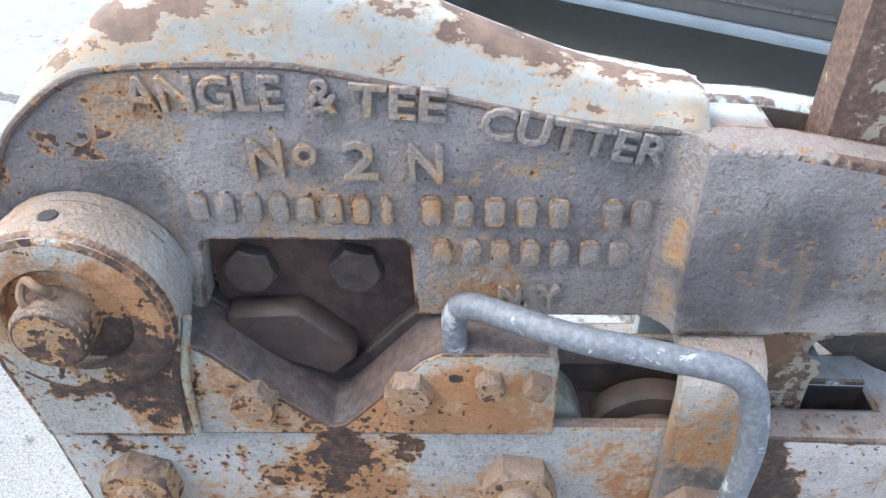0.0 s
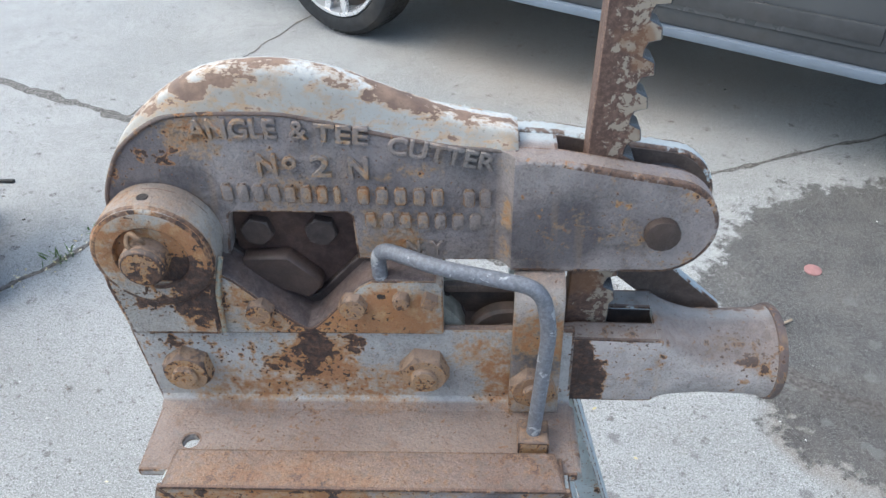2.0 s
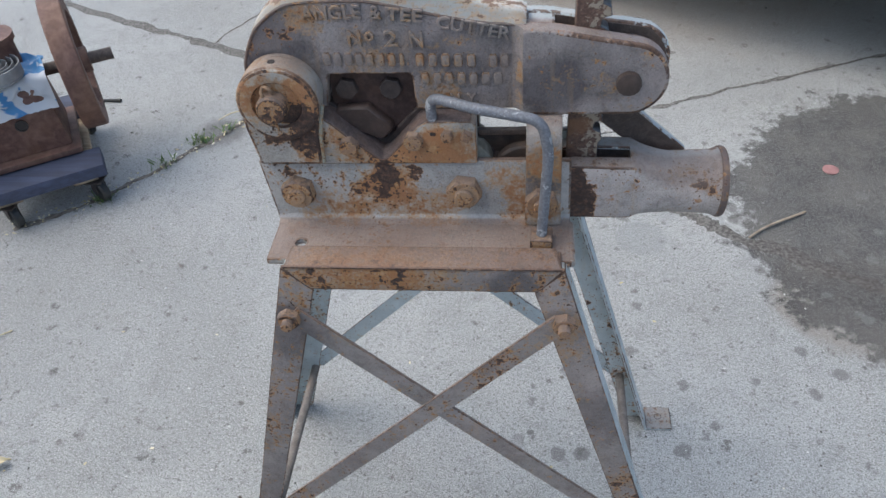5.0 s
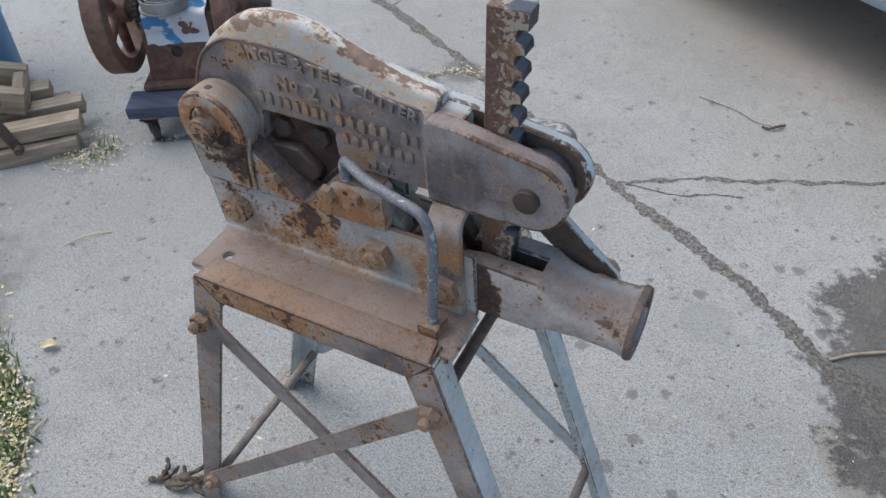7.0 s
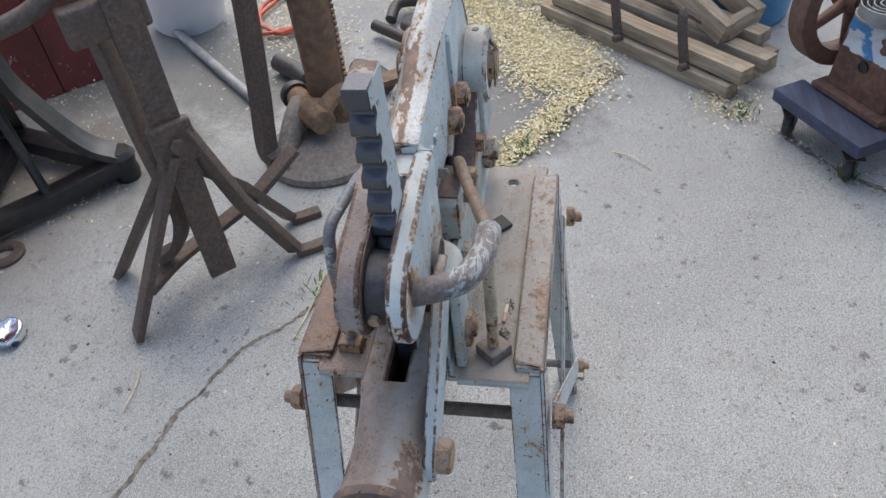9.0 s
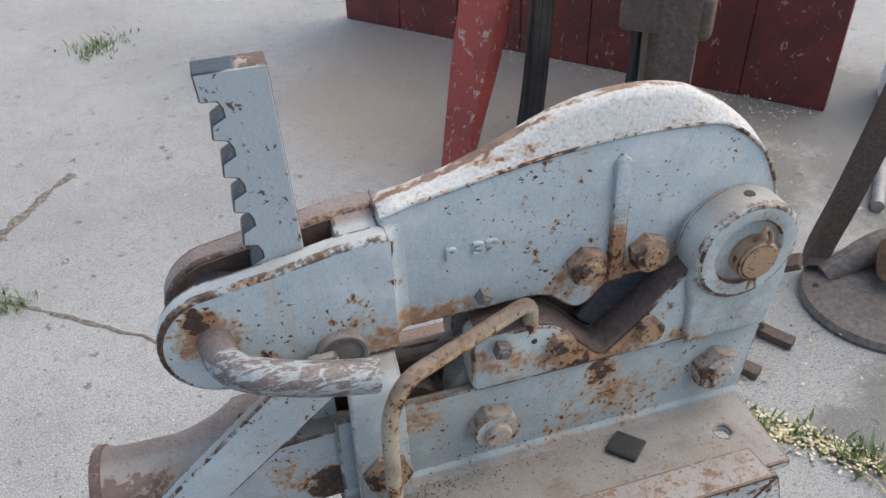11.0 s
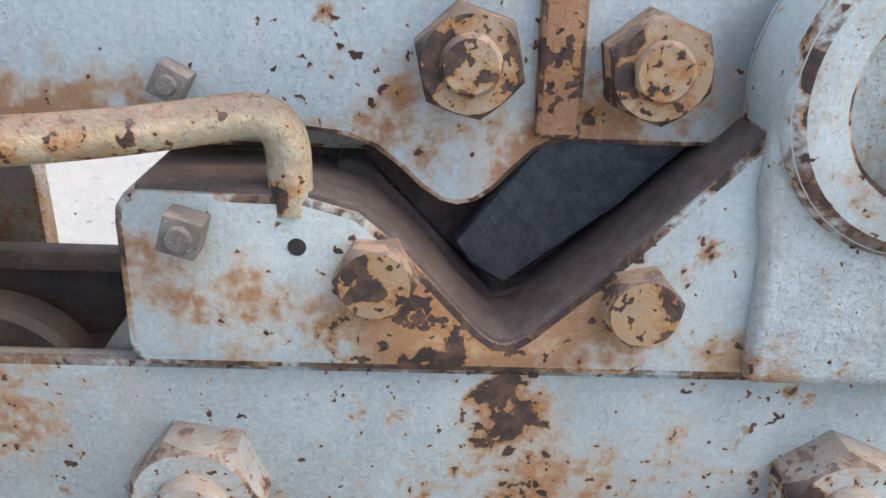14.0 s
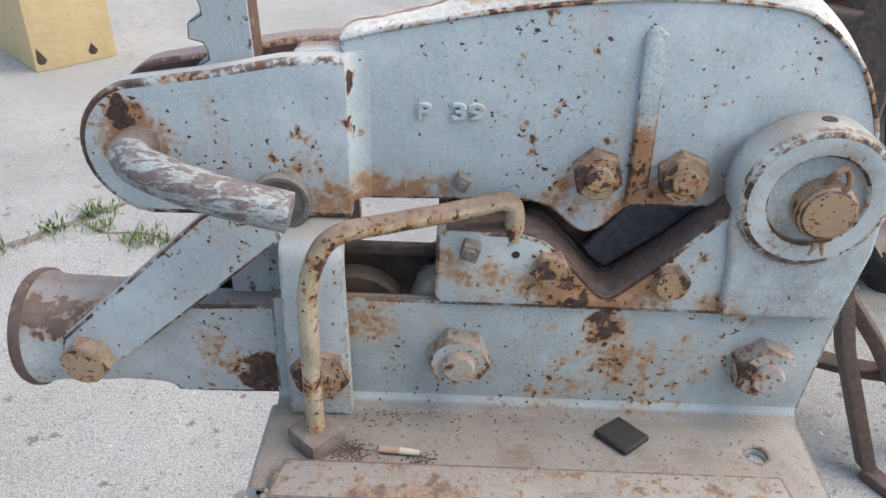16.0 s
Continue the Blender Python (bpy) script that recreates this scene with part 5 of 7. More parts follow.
ends = Vector((0.375, 0, 0.865)) + 0.117 * Vector((1, 0, -0.012)).normalized()
spin(bm, ends, (1, 0, -0.012), [(0, 0.0503), (0.001, 0.0526), (0.006, 0.053), (0.0102, 0.051), (0.0106, 0.0415), (0.0095, 0.0375), (0.0, 0.0503)], 44)
part("rim", bm, M_RIM, tube, "brown rusty rim")

# rack bar with teeth, upright in the fork
bm = bmesh.new()
prof = [(0.266, 0.85), (0.267, 1.279), (0.324, 1.279), (0.324, 1.257)]
z = 1.257
for i in range(10):
    prof += [(0.311, z - 0.0005), (0.3085, z - 0.006), (0.3085, z - 0.012), (0.320, z - 0.0175), (0.3225, z - 0.0295)]
    z -= 0.0313
prof += [(0.3175, z - 0.004), (0.316, 0.85)]
prism(bm, [(0.272 + (x - 0.267) * 0.9 + 0.05 * max(0.0, z - 1.1), z) for x, z in prof], -0.0095, 0.0155)
soften(bm, 0.0012, 1, 30)
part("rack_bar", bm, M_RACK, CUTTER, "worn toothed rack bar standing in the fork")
bm = bmesh.new()
prism(bm, arc(0.35, 1.058, 0.04, -90, 100, 12) + [(0.328, 1.09), (0.328, 1.02)], -0.009, 0.014)
soften(bm, 0.002, 2)
pawl = part("pawl", bm, M_STEEL, CUTTER, "blue-black steel pawl between the fork cheeks")
nut(pawl, (0.392, 0.0, 1.052), (1, 0, 0), 0.0065, 0.004, name="bolt_head")
nut(CUTTER, (0.348, -0.038, 1.055), (0, -1, 0), 0.0165, 0.009, name="pin_head", material=M_DARK, sides=14, label="dark pin head in the fork")

# crank handle on the back, link and its bolt
bm = bmesh.new()
path = rounded_path([(0.363, 0.028, 1.061), (0.354, 0.085, 1.072), (0.3, 0.098, 1.0575), (0.242, 0.098, 1.044)], 0.042, 9)
sweep(bm, path, 0.0143, 20)
soften(bm, 0.0015, 2, 60)
part("crank_handle", bm, M_RODGREY, CUTTER, "bent round crank handle with flaking grey paint")
bm = bmesh.new()
spin(bm, (0.262, 0.036, 1.0215), (0, 1, 0), [(0, 0), (0, 0.023), (0.007, 0.023), (0.009, 0.0215), (0.0085, 0.0185), (0.005, 0.017), (0.005, 0)], 32)
part("spacer", bm, M_FOOT, CUTTER, "rimmed iron spacer under the link")
bm = bmesh.new()
prism(bm, [(0.458, 0.868), (0.4505, 0.893), (0.32, 1.013), (0.29, 1.03), (0.268, 1.03), (0.262, 0.995), (0.385, 0.888), (0.43, 0.856), (0.446, 0.857)], 0.042, 0.054)
soften(bm, 0.0025, 2)
link = part("link_bar", bm, M_LINK, CUTTER, "flat blue-grey link bar bolted to the lever")
bm = bmesh.new()
prism(bm, [(0.455, 0.869), (0.4485, 0.892), (0.319, 1.0105), (0.29, 1.0275), (0.27, 1.0275), (0.2645, 0.9965), (0.386, 0.8905), (0.43, 0.8585), (0.4455, 0.8595)], 0.0408, 0.0422)
part("link_inner_face", bm, M_BROWN, link, "rusty inner face")
nut(CUTTER, (0.43, 0.054, 0.878), (0, 1, 0), 0.0205, 0.016, name="bolt_head", material=M_NUT)
bm = bmesh.new()
rod(bm, (0.431, 0.03, 0.877), (0.431, 0.05, 0.877), 0.014)
part("link_bolt", bm, M_PIN, CUTTER)

# ---- the steel stand ----
STAND = thing("steel_stand", (0.068, 0, 0), "home-made angle-iron stand with splayed legs and crossed flat braces, chipped paint", "stand")
X0, X1, TOP = -0.137, 0.271, 0.837
XA, XB, ZT, ZB = -0.138, 0.272, 0.744, 0.165
XC, XD = XB + (TOP - ZB) * 0.276 - 0.035, XA - (TOP - ZB) * 0.269 + 0.035
SPLAY = {-1: 0.016, 1: 0.043}


def splay(bm, s):
    """Leans what hangs from the rail outwards towards its foot."""
    for v in bm.verts:
        v.co.y += s * SPLAY[s] * (TOP - v.co.z) / TOP


for s in (-1, 1):
    yo = -0.167 if s < 0 else 0.16
    bm = bmesh.new()
    slab(bm, [(X0 + 0.004, yo), (X1 - 0.004, yo), (X1 - 0.012, s * 0.12), (X0 + 0.008, s * 0.12)], TOP - 0.008, TOP)
    prism(bm, [(X0, TOP - 0.001), (X1, TOP - 0.001), (X1 - 0.035, TOP - 0.046), (X0 + 0.035, TOP - 0.046)], yo, yo - s * 0.007)
    soften(bm, 0.003, 2)
    part("top_rail", bm, M_STAND, STAND, "angle-iron top rail, rusty dusty upper face")
    for side, xt, xf in ((-1, X0, -0.37), (1, X1, 0.495)):
        bm = bmesh.new()
        prism(bm, [(xt, TOP - 0.003), (xt - side * 0.042, TOP - 0.046), (xf - side * 0.046, 0.012 if s < 0 else 0.0), (xf, 0.0)], yo, yo - s * 0.006)
        soften(bm, 0.0015, 2)
        splay(bm, s)
        leg = part("leg", bm, M_STAND, STAND, "splayed angle-iron leg")
        # the other flange of the angle, facing outwards along the stand
        bm = bmesh.new()
        prism(bm, [(xt + side * 0.001, TOP - 0.012), (xf + side * 0.002, 0.0), (xf - side * 0.004, 0.0), (xt - side * 0.006, TOP - 0.012)], yo - s * 0.0005, yo - s * 0.046)
        soften(bm, 0.0015, 2)
        splay(bm, s)
        part("leg_flange", bm, M_STANDSIDE, leg, "pale painted outer flange")
        bm = bmesh.new()
        box(bm, (xt - side * 0.0075, (yo + s * 0.1215) / 2, TOP - 0.0205), (0.006, abs(yo - s * 0.1215) - 0.003, 0.033))
        soften(bm, 0.0025, 2)
        part("rail_end", bm, M_STAND, leg, "folded end of the rail")
        if s > 0:
            tx, ty = xf + side * 0.03, yo + 0.033
            bm = bmesh.new()
            slab(bm, [(tx - 0.03, ty - 0.034), (tx + 0.03, ty - 0.034), (tx + 0.03, ty + 0.028), (tx - 0.03, ty + 0.028)], 0.0, 0.007)
            soften(bm, 0.002, 1)
            tab = part("foot_plate", bm, M_STAND, leg, "small bolted foot plate")
            bm = bmesh.new()
            spin(bm, (tx, ty, 0.0068), (0, 0, 1), [(0, 0), (0, 0.007), (0.001, 0.007), (0.001, 0.0085), (0, 0.0085)], 14)
            part("bolt_hole", bm, M_BLACKIRON, tab)
    # crossed braces
    for p, q, o in (((XA, ZT), (XC, ZB), 0.003), ((XB, ZT), (XD, ZB), 0.0085)):
        bm = bmesh.new()
        strap(bm, (p[0], yo + s * o, p[1]), (q[0], yo + s * o, q[1]), 0.036, 0.0055, (0, 1, 0))
        soften(bm, 0.001, 1)
        splay(bm, s)
        part("brace", bm, M_STAND, STAND, "flat iron diagonal brace")
    for x, z in ((XA, ZT), (XB, ZT), (XC, ZB), (XD, ZB)):
        nut(STAND, (x, yo + s * (0.011 + SPLAY[s] * (TOP - z) / TOP), z), (0, s, 0), 0.0175, 0.012, 0.009, 0.012, material=M_PIN, turn=x * 7)
for x, z in ((XA, ZT), (XB, ZT), (XC, ZB), (XD, ZB)):
    bm = bmesh.new()
    rod(bm, (x, -0.165 - SPLAY[-1] * (TOP - z) / TOP, z), (x, 0.158 + SPLAY[1] * (TOP - z) / TOP, z), 0.0095, n=14)
    part("tie_rod", bm, M_BROWN if z > 0.5 else M_FOOT, STAND, "round tie rod between the legs")

# chip of dark rubber and a cigarette end on the back flange
bm = bmesh.new()
slab(bm, [(0.0105, 0.073), (-0.0135, 0.054), (-0.036, 0.077), (-0.013, 0.096)], 0.8262, 0.8325)
soften(bm, 0.0015, 1)
alone("rubber_pad", bm, M_RUBBER, "small square of dark rubber lying on the dusty flange", "scrap")
bm = bmesh.new()
rod(bm, (0.187, 0.1005, 0.8292), (0.17, 0.1015, 0.8294), 0.0028, 0.0031, 14)
butt = thing("cigarette_end", (0.17, 0.107, 0.8262), "stubbed-out cigarette end with a brown tip on the flange", "cigarette end")
part("filter", bm, plain("filter_paper", (0.5, 0.32, 0.25), 0.8), butt, "brown filter")
bm = bmesh.new()
rod(bm, (0.17, 0.1015, 0.8294), (0.154, 0.103, 0.829), 0.003, 0.0024, 14)
part("paper", bm, plain("white_paper", (0.66, 0.58, 0.48), 0.9), butt)


def crumbs(spots, z, seed):
    """Heaps of rust scale and dirt: spots of (x, y, spread, count)."""
    rnd = random.Random(seed)
    vs, fs = [], []
    for x, y, spread, count in spots:
        for _ in range(count):
            px, py, c = rnd.gauss(x, spread), rnd.gauss(y, spread * 0.6), rnd.uniform(0.0004, 0.0012)
            if not 0.047 < py < 0.112:
                continue
            i, t = len(vs), rnd.uniform(0, 1.5)
            vs += [(px + c * rnd.uniform(0.7, 1.4) * math.cos(t + n * 1.257), py + c * rnd.uniform(0.7, 1.3) * math.sin(t + n * 1.257), z) for n in range(5)]
            vs.append((px, py, z + c * rnd.uniform(0.7, 1.3)))
            fs += [(i + n, i + (n + 1) % 5, i + 5) for n in range(5)]
    me = bpy.data.meshes.new("rust_crumbs")
    me.from_pydata(vs, [], fs)
    me.materials.append(M_BROWN)
    return tagged(new("rust_crumbs", me), "crumbs of rust scale and dirt lying on the flange", "dirt", kind="stuff")


crumbs([(0.212, 0.1, 0.008, 420), (0.152, 0.107, 0.007, 120), (0.1, 0.054, 0.05, 160), (0.0, 0.054, 0.07, 120), (0.19, 0.06, 0.015, 90)], 0.8262, 31)


# ---- the car beyond the yard joint ----
CAR_AT, CAR_TURN = Vector((-0.47, 2.92, 0)), radians(-33.3)
CARM = Matrix.Translation(CAR_AT) @ Matrix.Rotation(CAR_TURN, 4, "Z")


def put_at(ob, m):
    for v in ob.data.vertices:
        v.co = m @ v.co
    return ob


CAR = thing("car", CAR_AT, "dark grey parked car with silver alloy wheels and black sill", "car")
# outline along the length (x) and height, nearside at y = 0
side = [(-0.95, 0.42), (-0.98, 0.75), (-0.9, 0.98), (-0.5, 1.05), (0.0, 1.1), (0.62, 1.12), (1.4, 1.13), (2.3, 1.1), (3.2, 1.08), (3.55, 1.0), (3.6, 0.6), (3.5, 0.42)]
bm = bmesh.new()
lower = [(-0.95, 0.42), (-0.4, 0.42)] + [(0.42 * math.cos(a), 0.36 + 0.42 * math.sin(a)) for a in np.linspace(math.pi - 0.15, 0.15, 12)] + [(0.42, 0.42), (2.3, 0.42)] + [(2.72 + 0.42 * math.cos(a), 0.36 + 0.42 * math.sin(a)) for a in np.linspace(math.pi - 0.15, 0.15, 12)] + [(3.5, 0.42)]
prism(bm, lower + side[::-1][1:-1], 0.03, 1.8)
soften(bm, 0.03, 2, 60)
put_at(part("body", bm, M_CARPAINT, CAR, "dark grey painted body"), CARM)
bm = bmesh.new()
prism(bm, [(-0.85, 1.0), (-0.55, 1.5), (0.1, 1.66), (1.6, 1.66), (2.45, 1.1)], 0.14, 1.68)
soften(bm, 0.05, 3, 40)
put_at(part("cabin", bm, M_CARPAINT, CAR), CARM)
for x0, x1, x2, x3 in ((-0.42, 0.55, 0.55, -0.25), (0.62, 1.5, 1.5, 0.62), (1.57, 2.25, 1.6, 1.57)):
    bm = bmesh.new()
    prism(bm, [(x0, 1.14), (x1, 1.14), (x2, 1.56), (x3, 1.52)], 0.125, 0.142)
    put_at(part("side_window", bm, M_STEEL, CAR, "dark tinted side window"), CARM)
bm = bmesh.new()
prism(bm, [(0.44, 0.355), (0.4, 0.39), (2.34, 0.39), (2.3, 0.355)], 0.0, 0.09)
soften(bm, 0.012, 2)
put_at(part("sill_guard", bm, M_CARSILL, CAR, "blue-grey plastic sill guard"), CARM)
bm = bmesh.new()
prism(bm, [(0.41, 0.391), (0.42, 0.452), (2.32, 0.452), (2.33, 0.391)], 0.022, 0.09)
soften(bm, 0.01, 2)
put_at(part("rocker_panel", bm, M_CARTRIM, CAR, "black rocker panel"), CARM)
for x0, x1 in ((0.47, 1.33), (1.345, 2.28)):
    bm = bmesh.new()
    prism(bm, [(x0, 0.452), (x1, 0.452), (x1, 1.09), (x0, 1.09)], 0.012, 0.035)
    soften(bm, 0.008, 2)
    door = put_at(part("door", bm, M_CARPAINT, CAR, "dark grey door"), CARM)
    bm = bmesh.new()
    prism(bm, [(x0 + 0.02, 0.475), (x1 - 0.02, 0.475), (x1 - 0.02, 0.535), (x0 + 0.02, 0.535)], 0.0, 0.014)
    soften(bm, 0.006, 2)
    put_at(part("door_moulding", bm, M_CARTRIM, door, "black door moulding"), CARM)
for wx, wy, d in ((0, 0.0, 1), (2.72, 0.0, 1), (0, 1.8, -1), (2.72, 1.8, -1)):
    bm = bmesh.new()
    spin(bm, (wx, wy, 0.36), (0, d, 0), [(0.03, 0.262), (0.008, 0.272), (0.0, 0.3), (0.008, 0.335), (0.03, 0.352), (0.05, 0.359), (0.18, 0.359), (0.2, 0.35), (0.22, 0.3), (0.2, 0.25), (0.03, 0.262)], 64)
    wheel = put_at(part("wheel", bm, M_TYRE, CAR, "black tyre with a silver alloy rim"), CARM)
    bm = bmesh.new()
    for i in range(64):
        a = i / 64 * 2 * math.pi
        for y in (0.055, 0.1, 0.145):
            m = Matrix.Translation((wx, wy + d * y, 0.36)) @ Matrix.Rotation(a + y * 0.3, 4, "Y")
            box(bm, (0, 0, 0.359), (0.022, 0.034, 0.006), m)
    put_at(part("tread", bm, M_TYRE, wheel), CARM)
    bm = bmesh.new()
    spin(bm, (wx, wy, 0.36), (0, d, 0), [(0.012, 0.266), (0.004, 0.262), (0.006, 0.248), (0.05, 0.238), (0.12, 0.235), (0.12, 0.262), (0.03, 0.266)], 56)
    for i in range(10):
        a = 2 * math.pi * i / 10 + (0.09 if i % 2 else -0.09)
        u = Vector((math.cos(a), 0, math.sin(a)))
        strap(bm, Vector((wx, wy + d * 0.035, 0.36)) + 0.05 * u, Vector((wx, wy + d * 0.022, 0.36)) + 0.25 * u, 0.034, 0.02, (0, 1, 0))
    spin(bm, (wx, wy, 0.36), (0, d, 0), [(0.02, 0), (0.02, 0.05), (0.03, 0.065), (0.1, 0.065), (0.1, 0)], 28)
    put_at(part("rim", bm, M_ALLOY, wheel, "silver multi-spoke alloy rim"), CARM)
    bm = bmesh.new()
    spin(bm, (wx, wy, 0.36), (0, d, 0), [(0.09, 0), (0.09, 0.235), (0.1, 0.235), (0.1, 0)], 40)
    put_at(part("brake_disc", bm, M_BLACKIRON, wheel), CARM)

# ---- engine on a dolly ----
AX, AY = Vector((0.866, 0.5, 0)), Vector((-0.5, 0.866, 0))
DC = Vector((-1.485, 1.15, 0))
DM = Matrix(((AX.x, AY.x, 0, DC.x), (AX.y, AY.y, 0, DC.y), (0, 0, 1, 0), (0, 0, 0, 1)))
DOLLY = thing("furniture_dolly", DC, "blue-painted wooden dolly on four black casters", "dolly")
for y in (-0.19, 0.19):
    bm = bmesh.new()
    box(bm, (0, y * 1.12, 0.135), (0.39, 0.12, 0.045), DM)
    soften(bm, 0.005, 2)
    part("deck_board", bm, M_BLUEWOOD, DOLLY, "worn blue-painted deck board")
for x in (-0.12, 0.12):
    bm = bmesh.new()
    box(bm, (x, 0, 0.1015), (0.08, 0.5, 0.021), DM)
    soften(bm, 0.003, 1)
    part("runner", bm, M_WOOD, DOLLY)
for x, y in ((-0.14, -0.235), (0.14, -0.235), (-0.14, 0.235), (0.14, 0.235)):
    bm = bmesh.new()
    c = DM @ Vector((x + 0.01, y, 0.041))
    a = AX.lerp(AY, 0.35).normalized()
    spin(bm, c - 0.013 * a, a, [(0, 0), (0, 0.036), (0.005, 0.041), (0.021, 0.041), (0.026, 0.036), (0.026, 0)], 28)
    cast = part("caster", bm, M_RUBBER, DOLLY, "black rubber caster")
    bm = bmesh.new()
    for s in (-1, 1):
        strap(bm, c + s * 0.017 * a, c + s * 0.017 * a + Vector((0, 0, 0.05)), 0.03, 0.003, a)
    slab(bm, [(c.x - 0.03, c.y - 0.03), (c.x + 0.03, c.y - 0.03), (c.x + 0.03, c.y + 0.03), (c.x - 0.03, c.y + 0.03)], 0.087, 0.0915)
    part("fork", bm, M_BLACKIRON, cast)
ENGINE = thing("stationary_engine", DC + Vector((0, 0, 0.163)), "small rusty red-brown stationary engine with two spoked flywheels, on the dolly", "engine")
bm = bmesh.new()
box(bm, (0, -0.02, 0.173), (0.29, 0.3, 0.02), DM)
soften(bm, 0.004, 2)
part("base_flange", bm, M_ENGINE, ENGINE)
bm = bmesh.new()
lo = [(-0.12, -0.135), (0.12, -0.135), (0.12, 0.1), (-0.12, 0.1)]
hi = [(-0.105, -0.12), (0.105, -0.12), (0.105, 0.09), (-0.105, 0.09)]
a = [bm.verts.new(DM @ Vector((x, y, 0.182))) for x, y in lo]
b = [bm.verts.new(DM @ Vector((x, y, 0.40))) for x, y in hi]
bm.faces.new(a), bm.faces.new(b)
for i in range(4):
    bm.faces.new((a[i], a[(i + 1) % 4], b[(i + 1) % 4], b[i]))
bmesh.ops.recalc_face_normals(bm, faces=bm.faces)
soften(bm, 0.008, 2)
body = part("crankcase", bm, M_ENGINE, ENGINE, "red-brown cast iron crankcase")
bm = bmesh.new()
spin(bm, DM @ Vector((0.0, -0.1295, 0.29)), -AY, [(0, 0), (0, 0.016), (0.003, 0.016), (0.003, 0.02), (-0.002, 0.02)], 18)
part("drain_hole", bm, M_BLACKIRON, body)
bm = bmesh.new()
spin(bm, DM @ Vector((0, 0.02, 0.4)), (0, 0, 1), [(0, 0), (0, 0.085), (0.02, 0.085), (0.02, 0.07), (0.12, 0.07), (0.12, 0.08), (0.14, 0.08), (0.14, 0)], 30)
part("cylinder", bm, M_ENGINE, ENGINE)
bm = bmesh.new()
rod(bm, DM @ Vector((-0.32, -0.01, 0.40)), DM @ Vector((0.34, -0.01, 0.40)), 0.02)
part("crankshaft", bm, M_BROWN, ENGINE, "rusty crankshaft end")
for x in (-0.215, 0.215):
    bm = bmesh.new()
    c = DM @ Vector((x, -0.01, 0.40))
    spin(bm, c - 0.035 * AX, AX, [(0, 0.165), (0, 0.215), (0.004, 0.219), (0.066, 0.219), (0.07, 0.215), (0.07, 0.165), (0.0, 0.165)], 56)
    fly = part("flywheel", bm, M_ENGINE, ENGINE, "rusty five-spoke flywheel")
    bm = bmesh.new()
    spin(bm, c - 0.05 * AX, AX, [(0, 0), (0, 0.042), (0.1, 0.042), (0.1, 0)], 24)
    part("hub", bm, M_ENGINE, fly)
    for i in range(5):
        a = 2 * math.pi * i / 5 + x
        u = AY * math.cos(a) + Vector((0, 0, 1)) * math.sin(a)
        bm = bmesh.new()
        rod(bm, c + 0.03 * u, c + 0.17 * u, 0.022, 0.017, 12)
        part("spoke", bm, M_ENGINE, fly)
bm = bmesh.new()
spin(bm, DM @ Vector((-0.13, -0.01, 0.40)), AX, [(0, 0), (0, 0.07), (0.018, 0.07), (0.018, 0)], 32)
for i in range(28):
    a = 2 * math.pi * i / 28
    u = AY * math.cos(a) + Vector((0, 0, 1)) * math.sin(a)
    rod(bm, DM @ Vector((-0.13, -0.01, 0.40)) + 0.072 * u, DM @ Vector((-0.112, -0.01, 0.40)) + 0.072 * u, 0.005, n=4)
part("gear", bm, M_BLACKIRON, ENGINE, "dark timing gear")
# spool and draped plastic on top
SPOOL = thing("wire_spool", DM @ Vector((0.0, -0.1, 0.45)), "grey roll of flat strip lying on the engine", "spool")
bm = bmesh.new()
pts = [DM @ Vector((-0.01, -0.09, 0.475)) + Vector(((0.012 + 0.0009 * i) * math.cos(i * 0.32), (0.012 + 0.0009 * i) * math.sin(i * 0.32), 0.0)) for i in range(86)]
for q, r in zip(pts, pts[1:]):
    z0, z1 = Vector((0, 0, -0.03)), Vector((0, 0, 0.012))
    bm.faces.new([bm.verts.new(v) for v in (q + z0, r + z0, r + z1, q + z1)])
bmesh.ops.remove_doubles(bm, verts=bm.verts, dist=1e-5)
ex = bmesh.ops.solidify(bm, geom=bm.faces[:], thickness=0.003)
part("coil", bm, M_PIPE, SPOOL)
bm = bmesh.new()
spin(bm, DM @ Vector((-0.01, -0.09, 0.445)), (0, 0, 1), [(0, 0), (0, 0.084), (0.006, 0.084), (0.006, 0)], 30)
part("disc", bm, M_PIPE, SPOOL)


def cloth(name, m, w, h, sag, material, label, category, seed, n=34):
    """A crumpled sheet that hangs over an edge at its middle."""
    bm = bmesh.new()
    bmesh.ops.create_grid(bm, x_segments=n, y_segments=n, size=0.5)
    for v in bm.verts:
        x, y = v.co.x * w, v.co.y * h
        z = 0.034 * noise.noise(Vector((x * 13, y * 13, seed))) + 0.022 * abs(noise.noise(Vector((x * 34, y * 22, seed))))
        if y < 0:
            over = min(1.0, -y / (h * 0.12))
            z, y = z * 0.5 + y * sag * over, y * (1 - 0.85 * over) - 0.02 * over + z * 0.6
        v.co = m @ Vector((x, y, z))
    bmesh.ops.recalc_face_normals(bm, faces=bm.faces)
    bmesh.ops.solidify(bm, geom=bm.faces[:], thickness=0.0015)
    return alone(name, bm, material, label, category, sharp=60)


k = Mat("printed_film", 0.35)
blot = k.step(k.noise(9, 3, 0.5, 0.6), 0.5, 0.53)
M_FILM = k.done(k.mix(blot, (0.55, 0.57, 0.6), (0.06, 0.22, 0.45)), k.noise(30, 4), 0.3, 0.004)
cloth("plastic_bag", DM @ Matrix.Translation((0.02, -0.1, 0.435)), 0.22, 0.3, 0.75, M_FILM, "crumpled blue and white plastic bag over the engine", "plastic bag", 3.0)

